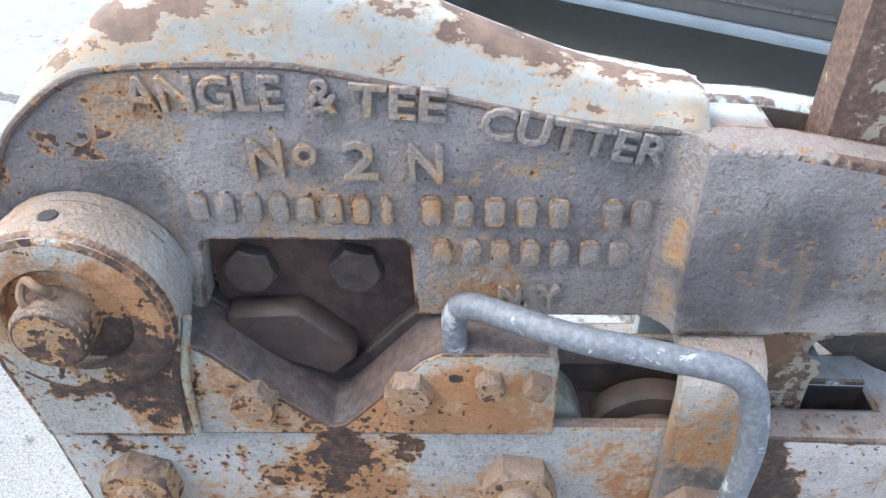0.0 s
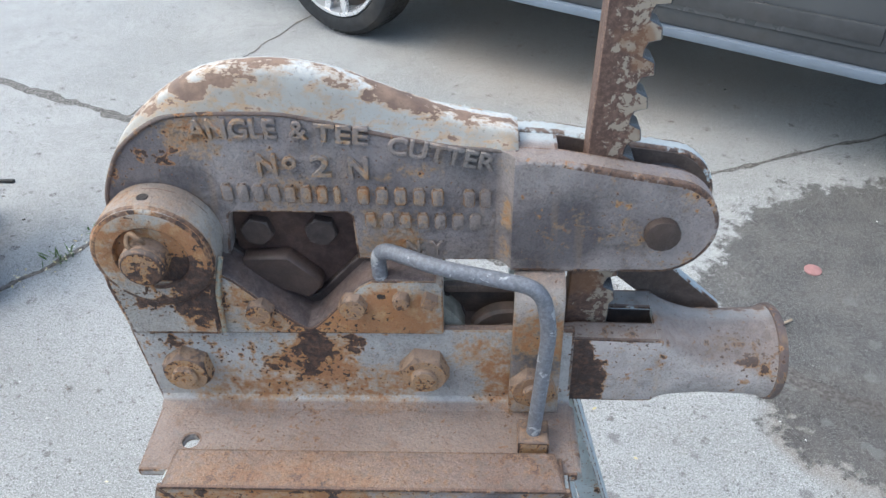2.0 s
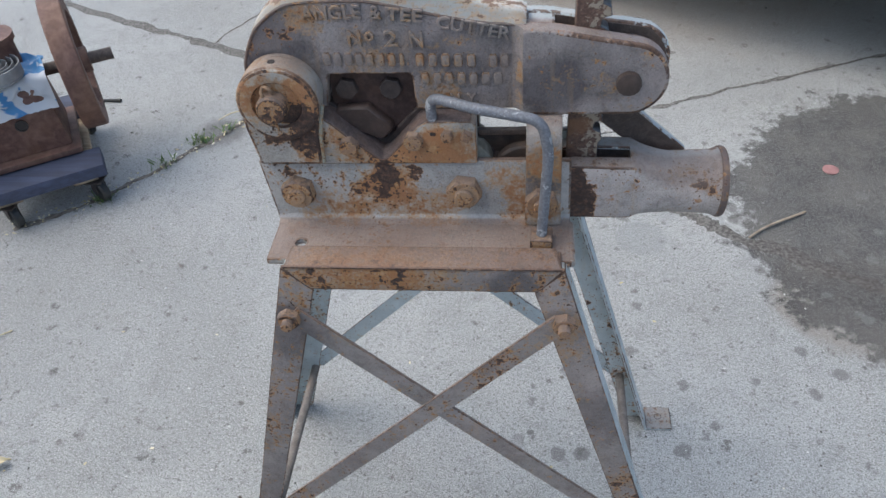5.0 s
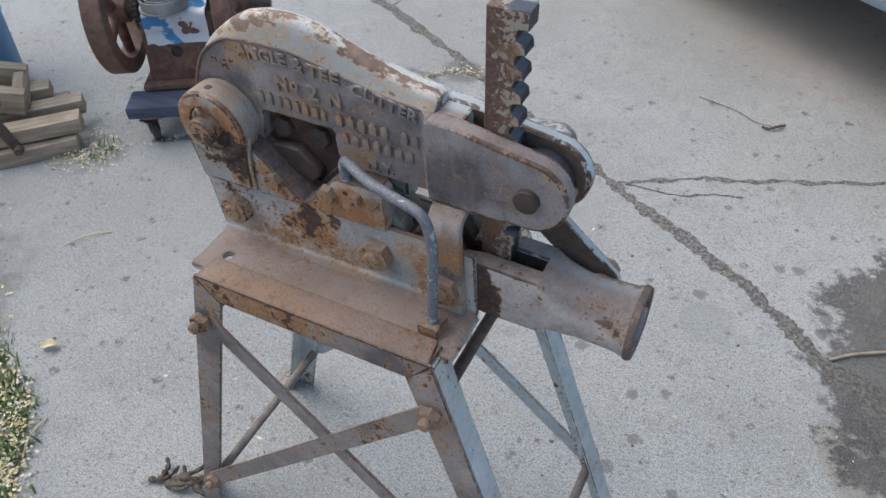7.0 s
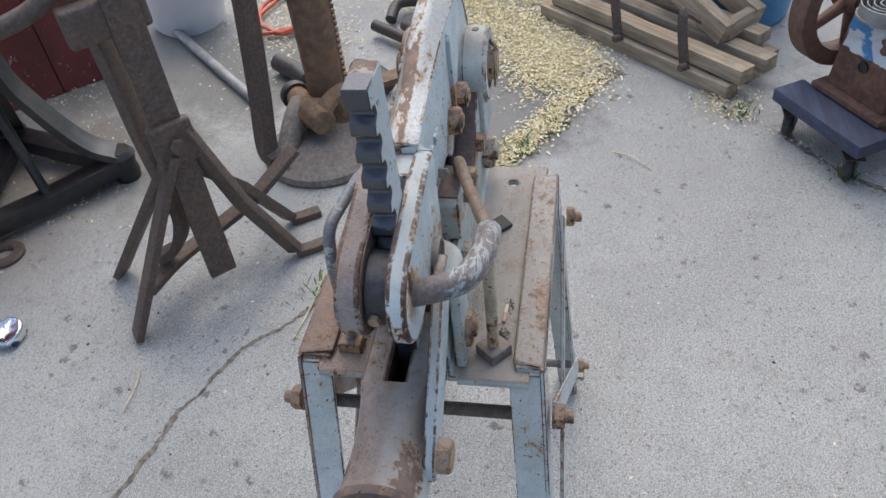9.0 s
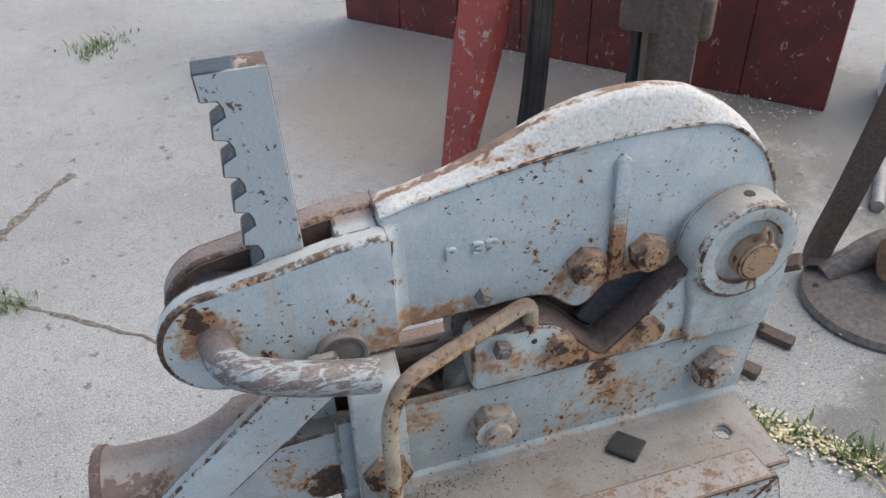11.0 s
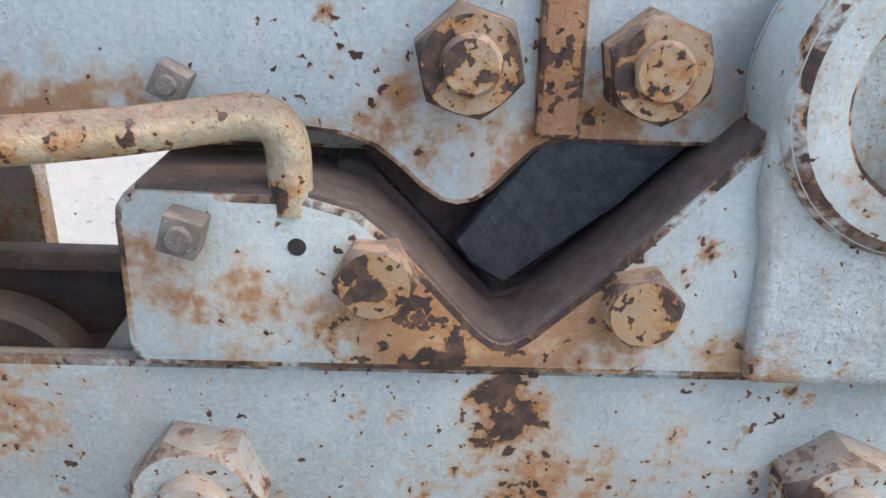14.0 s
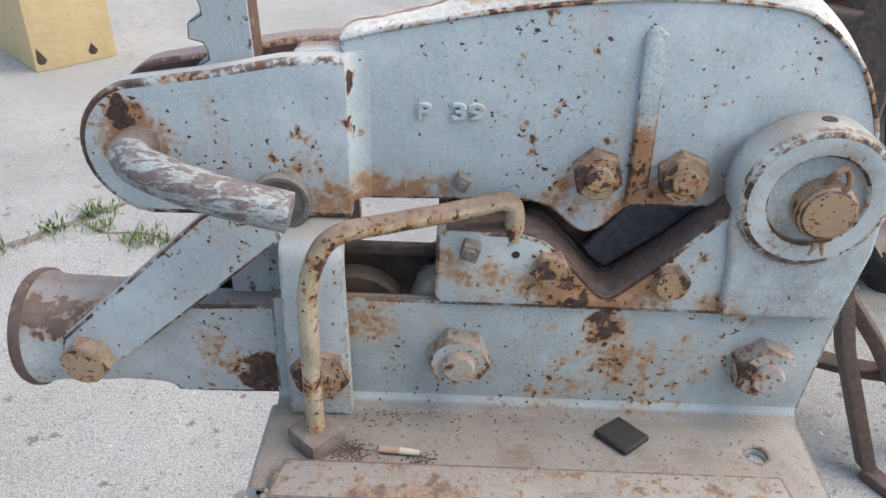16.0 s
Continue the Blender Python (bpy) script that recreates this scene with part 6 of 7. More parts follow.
# black plastic spoon on the concrete
bm = bmesh.new()
sweep(bm, [(-1.44, 1.65, 0.006), (-1.5, 1.65, 0.008), (-1.57, 1.647, 0.01)], [0.008, 0.006, 0.006], 10)
sp = spin(bm, (-1.605, 1.645, 0.004), (0, 0, 1), [(0, 0), (0.0, 0.03), (0.012, 0.042), (0.014, 0.04), (0.005, 0.028), (0.004, 0)], 24)
alone("plastic_ladle", bm, M_RUBBER, "black plastic spoon lying on the concrete", "spoon")

# ---- wooden sled and drum ----
SLED = thing("wooden_frame", (-2.05, 0.35, 0), "weathered wooden frame of stacked timbers with iron straps on the ground", "wooden frame")
D1 = Vector((0.692, 0.722, 0)).normalized()
N1 = Vector((-D1.y, D1.x, 0))
S0 = Vector((-1.72, 0.71, 0))


def beam(p, q, w, h, name="timber", label="", parent=None, material=None):
    p, q = Vector(p), Vector(q)
    d = (q - p).normalized()
    s = d.cross(Vector((0, 0, 1))).normalized()
    up = s.cross(d)
    m = Matrix((d, s, up)).transposed().to_4x4()
    L = (q - p).length
    bm = bmesh.new()
    bmesh.ops.create_cube(bm, size=1.0)
    bmesh.ops.subdivide_edges(bm, edges=[e for e in bm.edges if abs(e.verts[0].co.x - e.verts[1].co.x) > 0.5], cuts=7)
    for v in bm.verts:
        v.co = Vector((v.co.x * L, v.co.y * w, v.co.z * h))
        v.co += Vector((0, noise.noise(v.co * 5 + p) * 0.006, noise.noise(v.co * 5 - p) * 0.005))
    soften(bm, 0.004, 2, 50)
    me = mesh_of(name, bm, material or M_WOOD)
    ob = new(name, me)
    ob.parent = parent
    ob.matrix_parent_inverse = Matrix.Translation(base_of(parent)).inverted()
    ob.matrix_basis = Matrix.Translation((p + q) / 2) @ m
    return tagged(ob, label)


for off, z, l0, l1, w, h in ((0.0, 0.03, -0.02, 0.97, 0.07, 0.06), (0.03, 0.095, -0.05, 0.93, 0.075, 0.055), (0.15, 0.03, 0.0, 0.98, 0.08, 0.06), (0.15, 0.095, -0.06, 0.9, 0.07, 0.055), (0.255, 0.04, 0.0, 0.85, 0.07, 0.08), (0.255, 0.12, 0.05, 0.85, 0.08, 0.05)):
    beam(S0 + N1 * off - D1 * l0 + Vector((0, 0, z)), S0 + N1 * off - D1 * l1 + Vector((0, 0, z)), w, h, label="weathered grey timber", parent=SLED)
e1 = S0 + N1 * 0.1 - D1 * 0.12
for off in (0.02, 0.2):
    beam(e1 + N1 * off + Vector((0, 0, 0.16)), e1 + N1 * off - D1 * 0.85 + N1 * 0.1 + Vector((0, 0, 0.42)), 0.05, 0.09, parent=SLED, label="tilted frame rail")
for f in (0.02, 0.45, 0.9):
    c = e1 + Vector((0, 0, 0.16)) + f * (-D1 * 0.85 + N1 * 0.1 + Vector((0, 0, 0.26)))
    beam(c + N1 * 0.03, c + N1 * 0.2, 0.04, 0.07, parent=SLED, label="cross piece")
for f in (0.17, 0.5):
    base = S0 - D1 * f - N1 * 0.04
    bm = bmesh.new()
    sweep(bm, smooth_path([base + Vector((0, 0, 0.06)), base + Vector((0, 0, 0.14)) - D1 * 0.02, base + N1 * 0.02 - D1 * 0.05 + Vector((0, 0, 0.26)), base + N1 * 0.08 - D1 * 0.02 + Vector((0, 0, 0.36 if f > 0.3 else 0.22))], 5), 0.012, 8, flat=(0.018, 0.005))
    part("iron_strap", bm, M_BROWN, SLED, "rusty curved iron strap")
    bm = bmesh.new()
    rod(bm, base + Vector((0, 0, 0.075)) - N1 * 0.005, base + Vector((0, 0, 0.075)) - N1 * 0.03, 0.018, 0.014, 10)
    part("strap_bolt", bm, M_BROWN, SLED)

DRUM = thing("blue_drum", (-2.42, 0.79, 0), "blue plastic drum standing behind the timbers", "drum")
bm = bmesh.new()
spin(bm, (-2.42, 0.79, 0), (0, 0, 1), [(0, 0), (0, 0.215), (0.012, 0.232), (0.06, 0.243), (0.3, 0.252), (0.315, 0.259), (0.345, 0.259), (0.36, 0.252), (0.56, 0.252), (0.575, 0.259), (0.605, 0.259), (0.62, 0.252), (0.8, 0.243), (0.84, 0.238), (0.855, 0.25), (0.885, 0.25), (0.89, 0.236), (0.87, 0.225), (0.87, 0)], 56)
part("shell", bm, M_BLUEPLASTIC, DRUM)
bm = bmesh.new()
spin(bm, (-2.36, 0.68, 0.868), (0, 0, 1), [(0, 0), (0, 0.035), (0.022, 0.034), (0.024, 0.03), (0.024, 0)], 24)
part("bung", bm, M_BLUEPLASTIC, DRUM)


def lump(name, c, size, material, label, category, seed, rough=0.25):
    """A sagging filled bag."""
    bm = bmesh.new()
    bmesh.ops.create_icosphere(bm, subdivisions=4, radius=1.0)
    for v in bm.verts:
        p = v.co.copy()
        k = 1 + rough * noise.noise(p * 1.6 + Vector((seed, 0, 0))) + 0.14 * noise.noise(p * 5 + Vector((seed, 2, 0))) + 0.06 * abs(noise.noise(p * 11 + Vector((0, seed, 0))))
        q = Vector((p.x * size[0] * k, p.y * size[1] * k, (p.z * k + 0.85) * size[2] * 0.6))
        q.z = max(q.z, 0.002 + 0.004 * random.random())
        v.co = Vector(c) + q
    return alone(name, bm, material, label, category, sharp=70)


lump("bin_bag", (-3.45, -0.75, 0), (0.42, 0.35, 0.5), M_BLACKBAG, "full black bin bag on the ground", "bin bag", 1.3)
lump("bin_bag", (-3.5, 0.0, 0), (0.4, 0.4, 0.55), M_BLACKBAG, "full black bin bag on the ground", "bin bag", 4.1)
lump("white_bag", (-2.9, -0.05, 0), (0.2, 0.2, 0.4), M_WHITEBAG, "crumpled white plastic sack standing on the ground", "sack", 2.2, 0.35)
lump("bin_bag", (-2.75, 0.5, 0), (0.3, 0.35, 0.4), M_BLACKBAG, "black bin bag behind the timbers", "bin bag", 7.7)

# ---- post drill column on a round foot ----
COL = thing("column_stand", (-1.330, -0.735, 0), "rusty iron column on a round cast foot with levers", "machine stand")
bm = bmesh.new()
spin(bm, (-1.330, -0.725, 0), (0, 0, 1), [(0, 0), (0, 0.215), (0.012, 0.22), (0.03, 0.213), (0.04, 0.19), (0.052, 0.12), (0.065, 0.1), (0.065, 0)], 56)
part("round_foot", bm, M_FOOT, COL, "round brown cast foot with square hole")
bm = bmesh.new()
spin(bm, (-1.51, -0.74, 0.0), (0, 0, 1), [(0, 0), (0, 0.1), (0.08, 0.09), (0.14, 0.075), (0.2, 0.069), (0.5, 0.072), (0.6, 0.078), (0.63, 0.094), (0.86, 0.105), (0.9, 0.08), (0.95, 0.066), (0.95, 0)], 40)
part("column", bm, M_COLUMN, COL, "round rusty column")
bm = bmesh.new()
for i in range(22):
    z = 0.12 + 0.022 * i
    box(bm, (0, 0, 0), (0.014, 0.022, 0.009), Matrix.Translation((-1.51, -0.74, z)) @ Matrix.Rotation(1.75, 4, "Z") @ Matrix.Translation((0.074, 0, 0)))
part("toothed_rack", bm, M_COLUMN, COL, "row of teeth up the column")
bm = bmesh.new()
box(bm, (0, 0, 0), (0.03, 0.12, 0.34), Matrix.Translation((-1.66, -0.66, 0.66)) @ Matrix.Rotation(0.3, 4, "Z"))
soften(bm, 0.004, 2)
part("rear_plate", bm, M_BLACKIRON, COL, "dark flat plate behind the column")
bm = bmesh.new()
q = Matrix.Translation((-1.51, -0.74, 0.71)) @ Matrix.Rotation(0.55, 4, "Z") @ Matrix.Translation((0.0945, 0, 0)) @ Matrix.Diagonal((1, 1, 1.7, 1))
spin(bm, (0, 0, 0), (1, 0, 0), [(0, 0), (0, 0.016), (0.006, 0.016), (0.006, 0)], 20)
bmesh.ops.transform(bm, matrix=q, verts=bm.verts)
part("oval_hole", bm, M_BLACKIRON, COL)
bm = bmesh.new()
box(bm, (0, 0, 0), (0.07, 0.045, 0.006), Matrix.Translation((-1.402, -0.588, 0.0455)) @ Matrix.Rotation(0.5, 4, "Z"))
part("square_hole", bm, M_BLACKIRON, COL)
for hx, hy, hz in ((-1.29, -0.57, 0.0435), (-1.17, -0.81, 0.039)):
    bm = bmesh.new()
    spin(bm, (hx, hy, hz), (0, 0, 1), [(0, 0), (0, 0.009), (0.004, 0.009), (0.004, 0)], 16)
    part("bolt_hole", bm, M_BLACKIRON, COL)
bm = bmesh.new()
rod(bm, (-1.50, -0.862, 0.13), (-1.37, -0.755, 0.14), 0.042, 0.036, 14)
rod(bm, (-1.385, -0.768, 0.14), (-1.30, -0.695, 0.145), 0.058, 0.047, 8)
soften(bm, 0.007, 2)
part("hub", bm, M_COLUMN, COL)
bm = bmesh.new()
rod(bm, (-1.52, -0.879, 0.13), (-1.495, -0.858, 0.13), 0.055, 0.055, 16)
soften(bm, 0.005, 2)
part("shaft_collar", bm, M_BLACKIRON, COL)
bm = bmesh.new()
sweep(bm, smooth_path([(-1.44, -0.825, 0.13), (-1.36, -0.828, 0.12), (-1.28, -0.835, 0.075), (-1.225, -0.842, 0.04)], 5), [0.045 - 0.0007 * i for i in range(16)], 12)
part("short_arm", bm, M_FOOT, COL)
bm = bmesh.new()
sweep(bm, smooth_path([(-1.321, -0.711, 0.15), (-1.36, -0.69, 0.19), (-1.423, -0.644, 0.205), (-1.481, -0.54, 0.2), (-1.543, -0.452, 0.2), (-1.61, -0.415, 0.205)], 6), 0.02, 10, flat=(0.03, 0.012))
lever = part("curved_lever", bm, M_COLUMN, COL, "curved flat rusty lever")
bm = bmesh.new()
sweep(bm, smooth_path([(-1.59, -0.43, 0.2), (-1.64, -0.4, 0.21), (-1.625, -0.36, 0.21), (-1.56, -0.315, 0.205)], 5), 0.02, 10, flat=(0.034, 0.007))
part("pedal", bm, M_BROWN, lever, "flat forked end of the lever")
bm = bmesh.new()
sweep(bm, smooth_path([(-1.22, -0.87, 0.05), (-1.235, -0.9, 0.09), (-1.265, -0.885, 0.3), (-1.3, -0.865, 0.631), (-1.3, -0.867, 0.79), (-1.3, -0.88, 0.9)], 6), 0.02, 10, flat=(0.032, 0.022))
part("long_lever", bm, M_BROWN, COL, "long rusty lever standing on the foot")
bm = bmesh.new()
sweep(bm, smooth_path([(-1.3, -0.885, 0.70), (-1.36, -0.87, 0.675), (-1.43, -0.81, 0.67), (-1.49, -0.76, 0.69)], 6), [0.05] * 19, 14)
part("bracket", bm, M_COLUMN, COL, "cast bracket at the column head")

# loose forged parts on the ground
def clutter(name, pts, r, label, material=None, flat=None):
    bm = bmesh.new()
    sweep(bm, smooth_path(pts, 6), r, 12, flat)
    return alone(name, bm, material or M_BLACKIRON, label, "iron part", "loose iron parts on the ground")


clutter("iron_bar", [(-2.21, -0.73, 0.05), (-2.05, -0.52, 0.05), (-1.88, -0.32, 0.045)], 0.026, "dark iron spindle lying on the concrete")
clutter("iron_bar", [(-2.25, -0.6, 0.03), (-2.12, -0.5, 0.05), (-1.98, -0.42, 0.03)], 0.03, "dark iron part lying on the concrete")
clutter("iron_hook", [(-2.3, -0.68, 0.03), (-2.4, -0.66, 0.06), (-2.44, -0.56, 0.05), (-2.4, -0.5, 0.03)], 0.026, "dark curved iron hook on the ground")
clutter("iron_bar", [(-2.55, -0.56, 0.03), (-2.5, -0.45, 0.03)], 0.028, "short iron bar among the fallen seed")
clutter("iron_part", [(-1.83, -0.72, 0.05), (-1.78, -0.64, 0.06), (-1.72, -0.57, 0.05)], 0.045, "dark gear-cut iron part behind the column")
clutter("iron_part", [(-1.9, -1.08, 0.045), (-1.82, -0.98, 0.05), (-1.74, -0.9, 0.05)], 0.04, "dark iron part behind the column")
clutter("iron_bar", [(-1.97, -0.34, 0.09), (-1.84, -0.32, 0.1), (-1.78, -0.26, 0.09)], 0.012, "flat dark iron strip on the ground", flat=(0.025, 0.006))
clutter("grey_pipe", [(-2.37, -1.84, 0.03), (-1.95, -1.42, 0.025), (-1.64, -1.1, 0.022)], 0.021, "grey pipe lying on the concrete", M_PIPE)

# white bucket, orange hose
TUB = thing("white_tub", (-2.38, -1.7, 0), "white plastic tub on the ground", "tub")
bm = bmesh.new()
spin(bm, (-2.38, -1.7, 0), (0.12, 0.2, 1), [(0, 0), (0, 0.15), (0.02, 0.17), (0.38, 0.2), (0.385, 0.215), (0.4, 0.215), (0.4, 0.19), (0.05, 0.16), (0.05, 0)], 36)
part("wall", bm, M_WHITEPLASTIC, TUB)
bm = bmesh.new()
pts = []
for i in range(60):
    a = i * 0.28
    pts.append(Vector((-2.4 + (0.2 + 0.03 * math.sin(i * 0.7)) * math.cos(a), -1.2 + (0.14 + 0.02 * math.cos(i)) * math.sin(a), 0.02 + 0.004 * (i // 20) + 0.006 * math.sin(i * 0.9) ** 2)))
sweep(bm, pts, 0.009, 8)
alone("coiled_hose", bm, M_ORANGE, "coiled orange hose on the ground", "hose")

# ---- tripod blacksmith's leg vice stand ----
TRI = thing("iron_tripod", (-0.645, -0.890, 0), "brown forged iron tripod stand with flat legs", "tripod stand")
HUB = Vector((-0.592, -0.812, 0.56))
bm = bmesh.new()
strap(bm, (-0.6, -0.82, 0.1), (-0.6, -0.82, 1.2), 0.078, 0.02, (0.72, 0.69, 0))
soften(bm, 0.004, 2)
part("upright", bm, M_BROWN, TRI, "flat forged upright")
bm = bmesh.new()
sweep(bm, smooth_path([(-0.6, -0.93, 1.2), (-0.6, -0.905, 0.834), (-0.6, -0.9, 0.595), (-0.6, -0.886, 0.399), (-0.6, -0.885, 0.3), (-0.6, -0.93, 0.2), (-0.6, -1.0, 0.15)], 4), 0.02, 8, flat=(0.014, 0.028))
soften(bm, 0.003, 2)
part("side_bar", bm, M_BROWN, TRI, "bent flat bar beside the upright")
bm = bmesh.new()
m = Matrix.Translation(HUB) @ Matrix.Rotation(radians(45), 4, "Z")
box(bm, (0, 0, 0), (0.03, 0.11, 0.12), m)
soften(bm, 0.01, 3)
part("hub_plate", bm, M_BROWN, TRI)
nut(TRI, HUB + Vector((0.014, 0.014, 0)), (0.7, 0.7, 0), 0.02, 0.012, material=M_BROWN)
for foot, kx in (((-0.410, -1.037, 0.012), 0.02), ((-0.660, -1.212, 0.012), 0.02)):
    bm = bmesh.new()
    d = (Vector(foot) - HUB).normalized()
    sweep(bm, smooth_path([HUB + d * 0.03, HUB.lerp(Vector(foot), 0.35), HUB.lerp(Vector(foot), 0.75), Vector(foot)], 4), 0.02, 8, flat=(0.03, 0.011))
    soften(bm, 0.003, 2)
    part("leg", bm, M_BROWN, TRI, "pointed flat leg")
for foot in ((-0.78, -0.67, 0.03), (-0.93, -0.735, 0.03)):
    bm = bmesh.new()
    f = Vector(foot)
    sweep(bm, [HUB + Vector((-0.02, 0.02, 0.03)) * (1 if foot[0] > -0.8 else -1), HUB.lerp(f, 0.5), f], 0.02, 8, flat=(0.022, 0.014))
    dd = Vector((-0.55, 0.83, 0)).normalized()
    sweep(bm, [f - Vector((0, 0, 0.012)), f + dd * 0.045 - Vector((0, 0, 0.016)), f + dd * 0.1 - Vector((0, 0, 0.016))], 0.02, 8, flat=(0.019, 0.012))
    soften(bm, 0.003, 2)
    part("forked_leg", bm, M_BROWN, TRI, "leg with a turned-up flat foot")
bm = bmesh.new()
sweep(bm, smooth_path([(-0.475, -0.995, 0.13), (-0.615, -0.970, 0.12), (-0.715, -0.900, 0.14), (-0.815, -0.780, 0.2), (-0.935, -0.660, 0.3)], 5), 0.02, 8, flat=(0.025, 0.01))
soften(bm, 0.002, 1)
part("brace", bm, M_BROWN, TRI, "curved flat brace")
bm = bmesh.new()
sweep(bm, smooth_path([(-0.635, -0.890, 0.99), (-0.575, -0.940, 0.97), (-0.515, -1.020, 0.93), (-0.395, -1.140, 0.92), (-0.265, -1.220, 0.96)], 6), 0.022, 12)
part("side_arm", bm, M_BROWN, TRI, "bent round side arm")
bm = bmesh.new()
box(bm, (0, 0, 0), (0.05, 0.19, 0.09), Matrix.Translation((-0.59, -0.86, 0.9)) @ Matrix.Rotation(radians(45), 4, "Z"))
soften(bm, 0.012, 3)
part("upper_clamp", bm, M_BROWN, TRI)

# black cast base behind the tripod
M_ENAMEL = plain("black_enamel", (0.02, 0.02, 0.022), 0.38, 0, 0.3, 25, 0.2)
BLACK = thing("black_iron_base", (-1.0, -1.7, 0), "black cast iron machine base with curved legs", "machine base")
P = [Vector((-0.69, -1.81, 0)), Vector((-1.16, -1.43, 0)), Vector((-1.3, -1.95, 0))]
for i, p in enumerate(P):
    q = P[(i + 1) % 3]
    bm = bmesh.new()
    sweep(bm, [p + Vector((0, 0, 0.07)), p.lerp(q, 0.5) + Vector((0, 0, 0.06)), q + Vector((0, 0, 0.07))], 0.02, 8, flat=(0.04, 0.03))
    soften(bm, 0.008, 2)
    part("base_rail", bm, M_ENAMEL, BLACK)
    bm = bmesh.new()
    c = (P[0] + P[1] + P[2]) / 3
    spin(bm, p, (0, 0, 1), [(0, 0), (0, 0.045), (0.03, 0.05), (0.06, 0.045), (0.1, 0.055), (0.12, 0.04), (0.12, 0)], 24)
    if i == 0:
        path = smooth_path([p + Vector((0, 0, 0.1)), p.lerp(c, 0.05) + Vector((0, 0, 0.3)), p.lerp(c, 0.09) + Vector((0, 0, 0.6)), p.lerp(c, 0.13) + Vector((0, 0, 0.96))], 6)
        sweep(bm, path, [0.046 - 0.0008 * j for j in range(len(path))], 18)
        for a in range(6):
            off = Vector((math.cos(a * 1.047), math.sin(a * 1.047), 0)) * 0.043
            sweep(bm, [q + off * (1 - 0.012 * j) for j, q in enumerate(path)], 0.007, 6)
    else:
        sweep(bm, smooth_path([p + Vector((0, 0, 0.1)), p.lerp(c, 0.3) + Vector((0, 0, 0.17)), p.lerp(c, 0.6) + Vector((0, 0, 0.34)), p.lerp(c, 0.76) + Vector((0, 0, 0.51)), p.lerp(c, 0.8) + Vector((0, 0, 0.96))], 5), 0.04, 14, flat=(0.05, 0.014))
    part("curved_leg", bm, M_ENAMEL, BLACK, "fluted black curved leg")
bm = bmesh.new()
sweep(bm, [P[0].lerp(P[1], 0.55) + Vector((0, 0, 0.07)), (P[0] + P[1] + P[2]) / 3 + Vector((0, 0, 0.5)), (P[0] + P[1] + P[2]) / 3 + Vector((0, 0, 0.95))], 0.017, 10)
part("treadle_rod", bm, M_ENAMEL, BLACK)
bm = bmesh.new()
spin(bm, (P[0] + P[1] + P[2]) / 3 + Vector((0, 0, 0.95)), (0, 0, 1), [(0, 0), (0, 0.3), (0.05, 0.3), (0.05, 0)], 36)
part("top_plate", bm, M_ENAMEL, BLACK)

# iron ring and crushed can
bm = bmesh.new()
spin(bm, (-0.722, -1.665, 0), (0, 0, 1), [(0, 0.03), (0, 0.064), (0.012, 0.066), (0.018, 0.06), (0.02, 0.034), (0.012, 0.028), (0, 0.03)], 36)
alone("iron_ring", bm, M_BROWN, "rusty iron ring lying on the concrete", "ring")
CAN = thing("crushed_can", (-0.39, -1.43, 0), "crushed shiny aluminium drink can on the concrete", "can")
bm = bmesh.new()
spin(bm, (-0.39, -1.43, 0.001), (0.25, 0.1, 1), [(0, 0), (0, 0.026), (0.006, 0.032), (0.018, 0.033), (0.03, 0.031), (0.033, 0.027), (0.029, 0.023), (0.03, 0.012), (0.028, 0)], 28)
for v in bm.verts:
    v.co += Vector((1.0, 0.5, 0.4)) * 0.006 * noise.noise(v.co * 60)
    v.co = Vector((-0.39, -1.43, 0)) + 1.3 * (v.co - Vector((-0.39, -1.43, 0)))
    v.co.x = -0.39 + (v.co.x + 0.39) * 1.2
    v.co.z = max(v.co.z, 0.0005)
part("shell", bm, M_CHROME, CAN, sharp=60)
bm = bmesh.new()
box(bm, (-0.377, -1.399, 0.016), (0.062, 0.02, 0.016))
soften(bm, 0.005, 2)
part("printed_side", bm, plain("can_blue", (0.03, 0.06, 0.16), 0.3, 0.5), CAN, "dark blue printed side")

# red post and red wall
bm = bmesh.new()
d = Vector((-0.16, -0.15, 0.5)).normalized()
foot, u, w = Vector((-0.365, -1.70, 0.0)), Vector((0.63, -0.77, 0)), Vector((0.77, 0.63, 0))
rings = [[bm.verts.new(foot + d * h + a * u * h1 + b * w * h2) for a, b in ((-1, -1), (1, -1), (1, 1), (-1, 1))] for h, h1, h2 in ((0.0, 0.04, 0.03), (0.45, 0.07, 0.05), (1.5, 0.1, 0.07))]
for q, r in zip(rings, rings[1:]):
    for i in range(4):
        bm.faces.new((q[i], q[(i + 1) % 4], r[(i + 1) % 4], r[i]))
bm.faces.new(rings[0]), bm.faces.new(rings[-1])
bmesh.ops.recalc_face_normals(bm, faces=bm.faces)
soften(bm, 0.006, 2)
alone("red_post", bm, M_REDPAINT, "leaning post in worn red paint standing on the concrete", "post")
bm = bmesh.new()
a, b = Vector((-0.35, -3.5, 0)), Vector((-1.95, -1.75, 0))
d = (b - a).normalized()
nn = Vector((d.y, -d.x, 0))
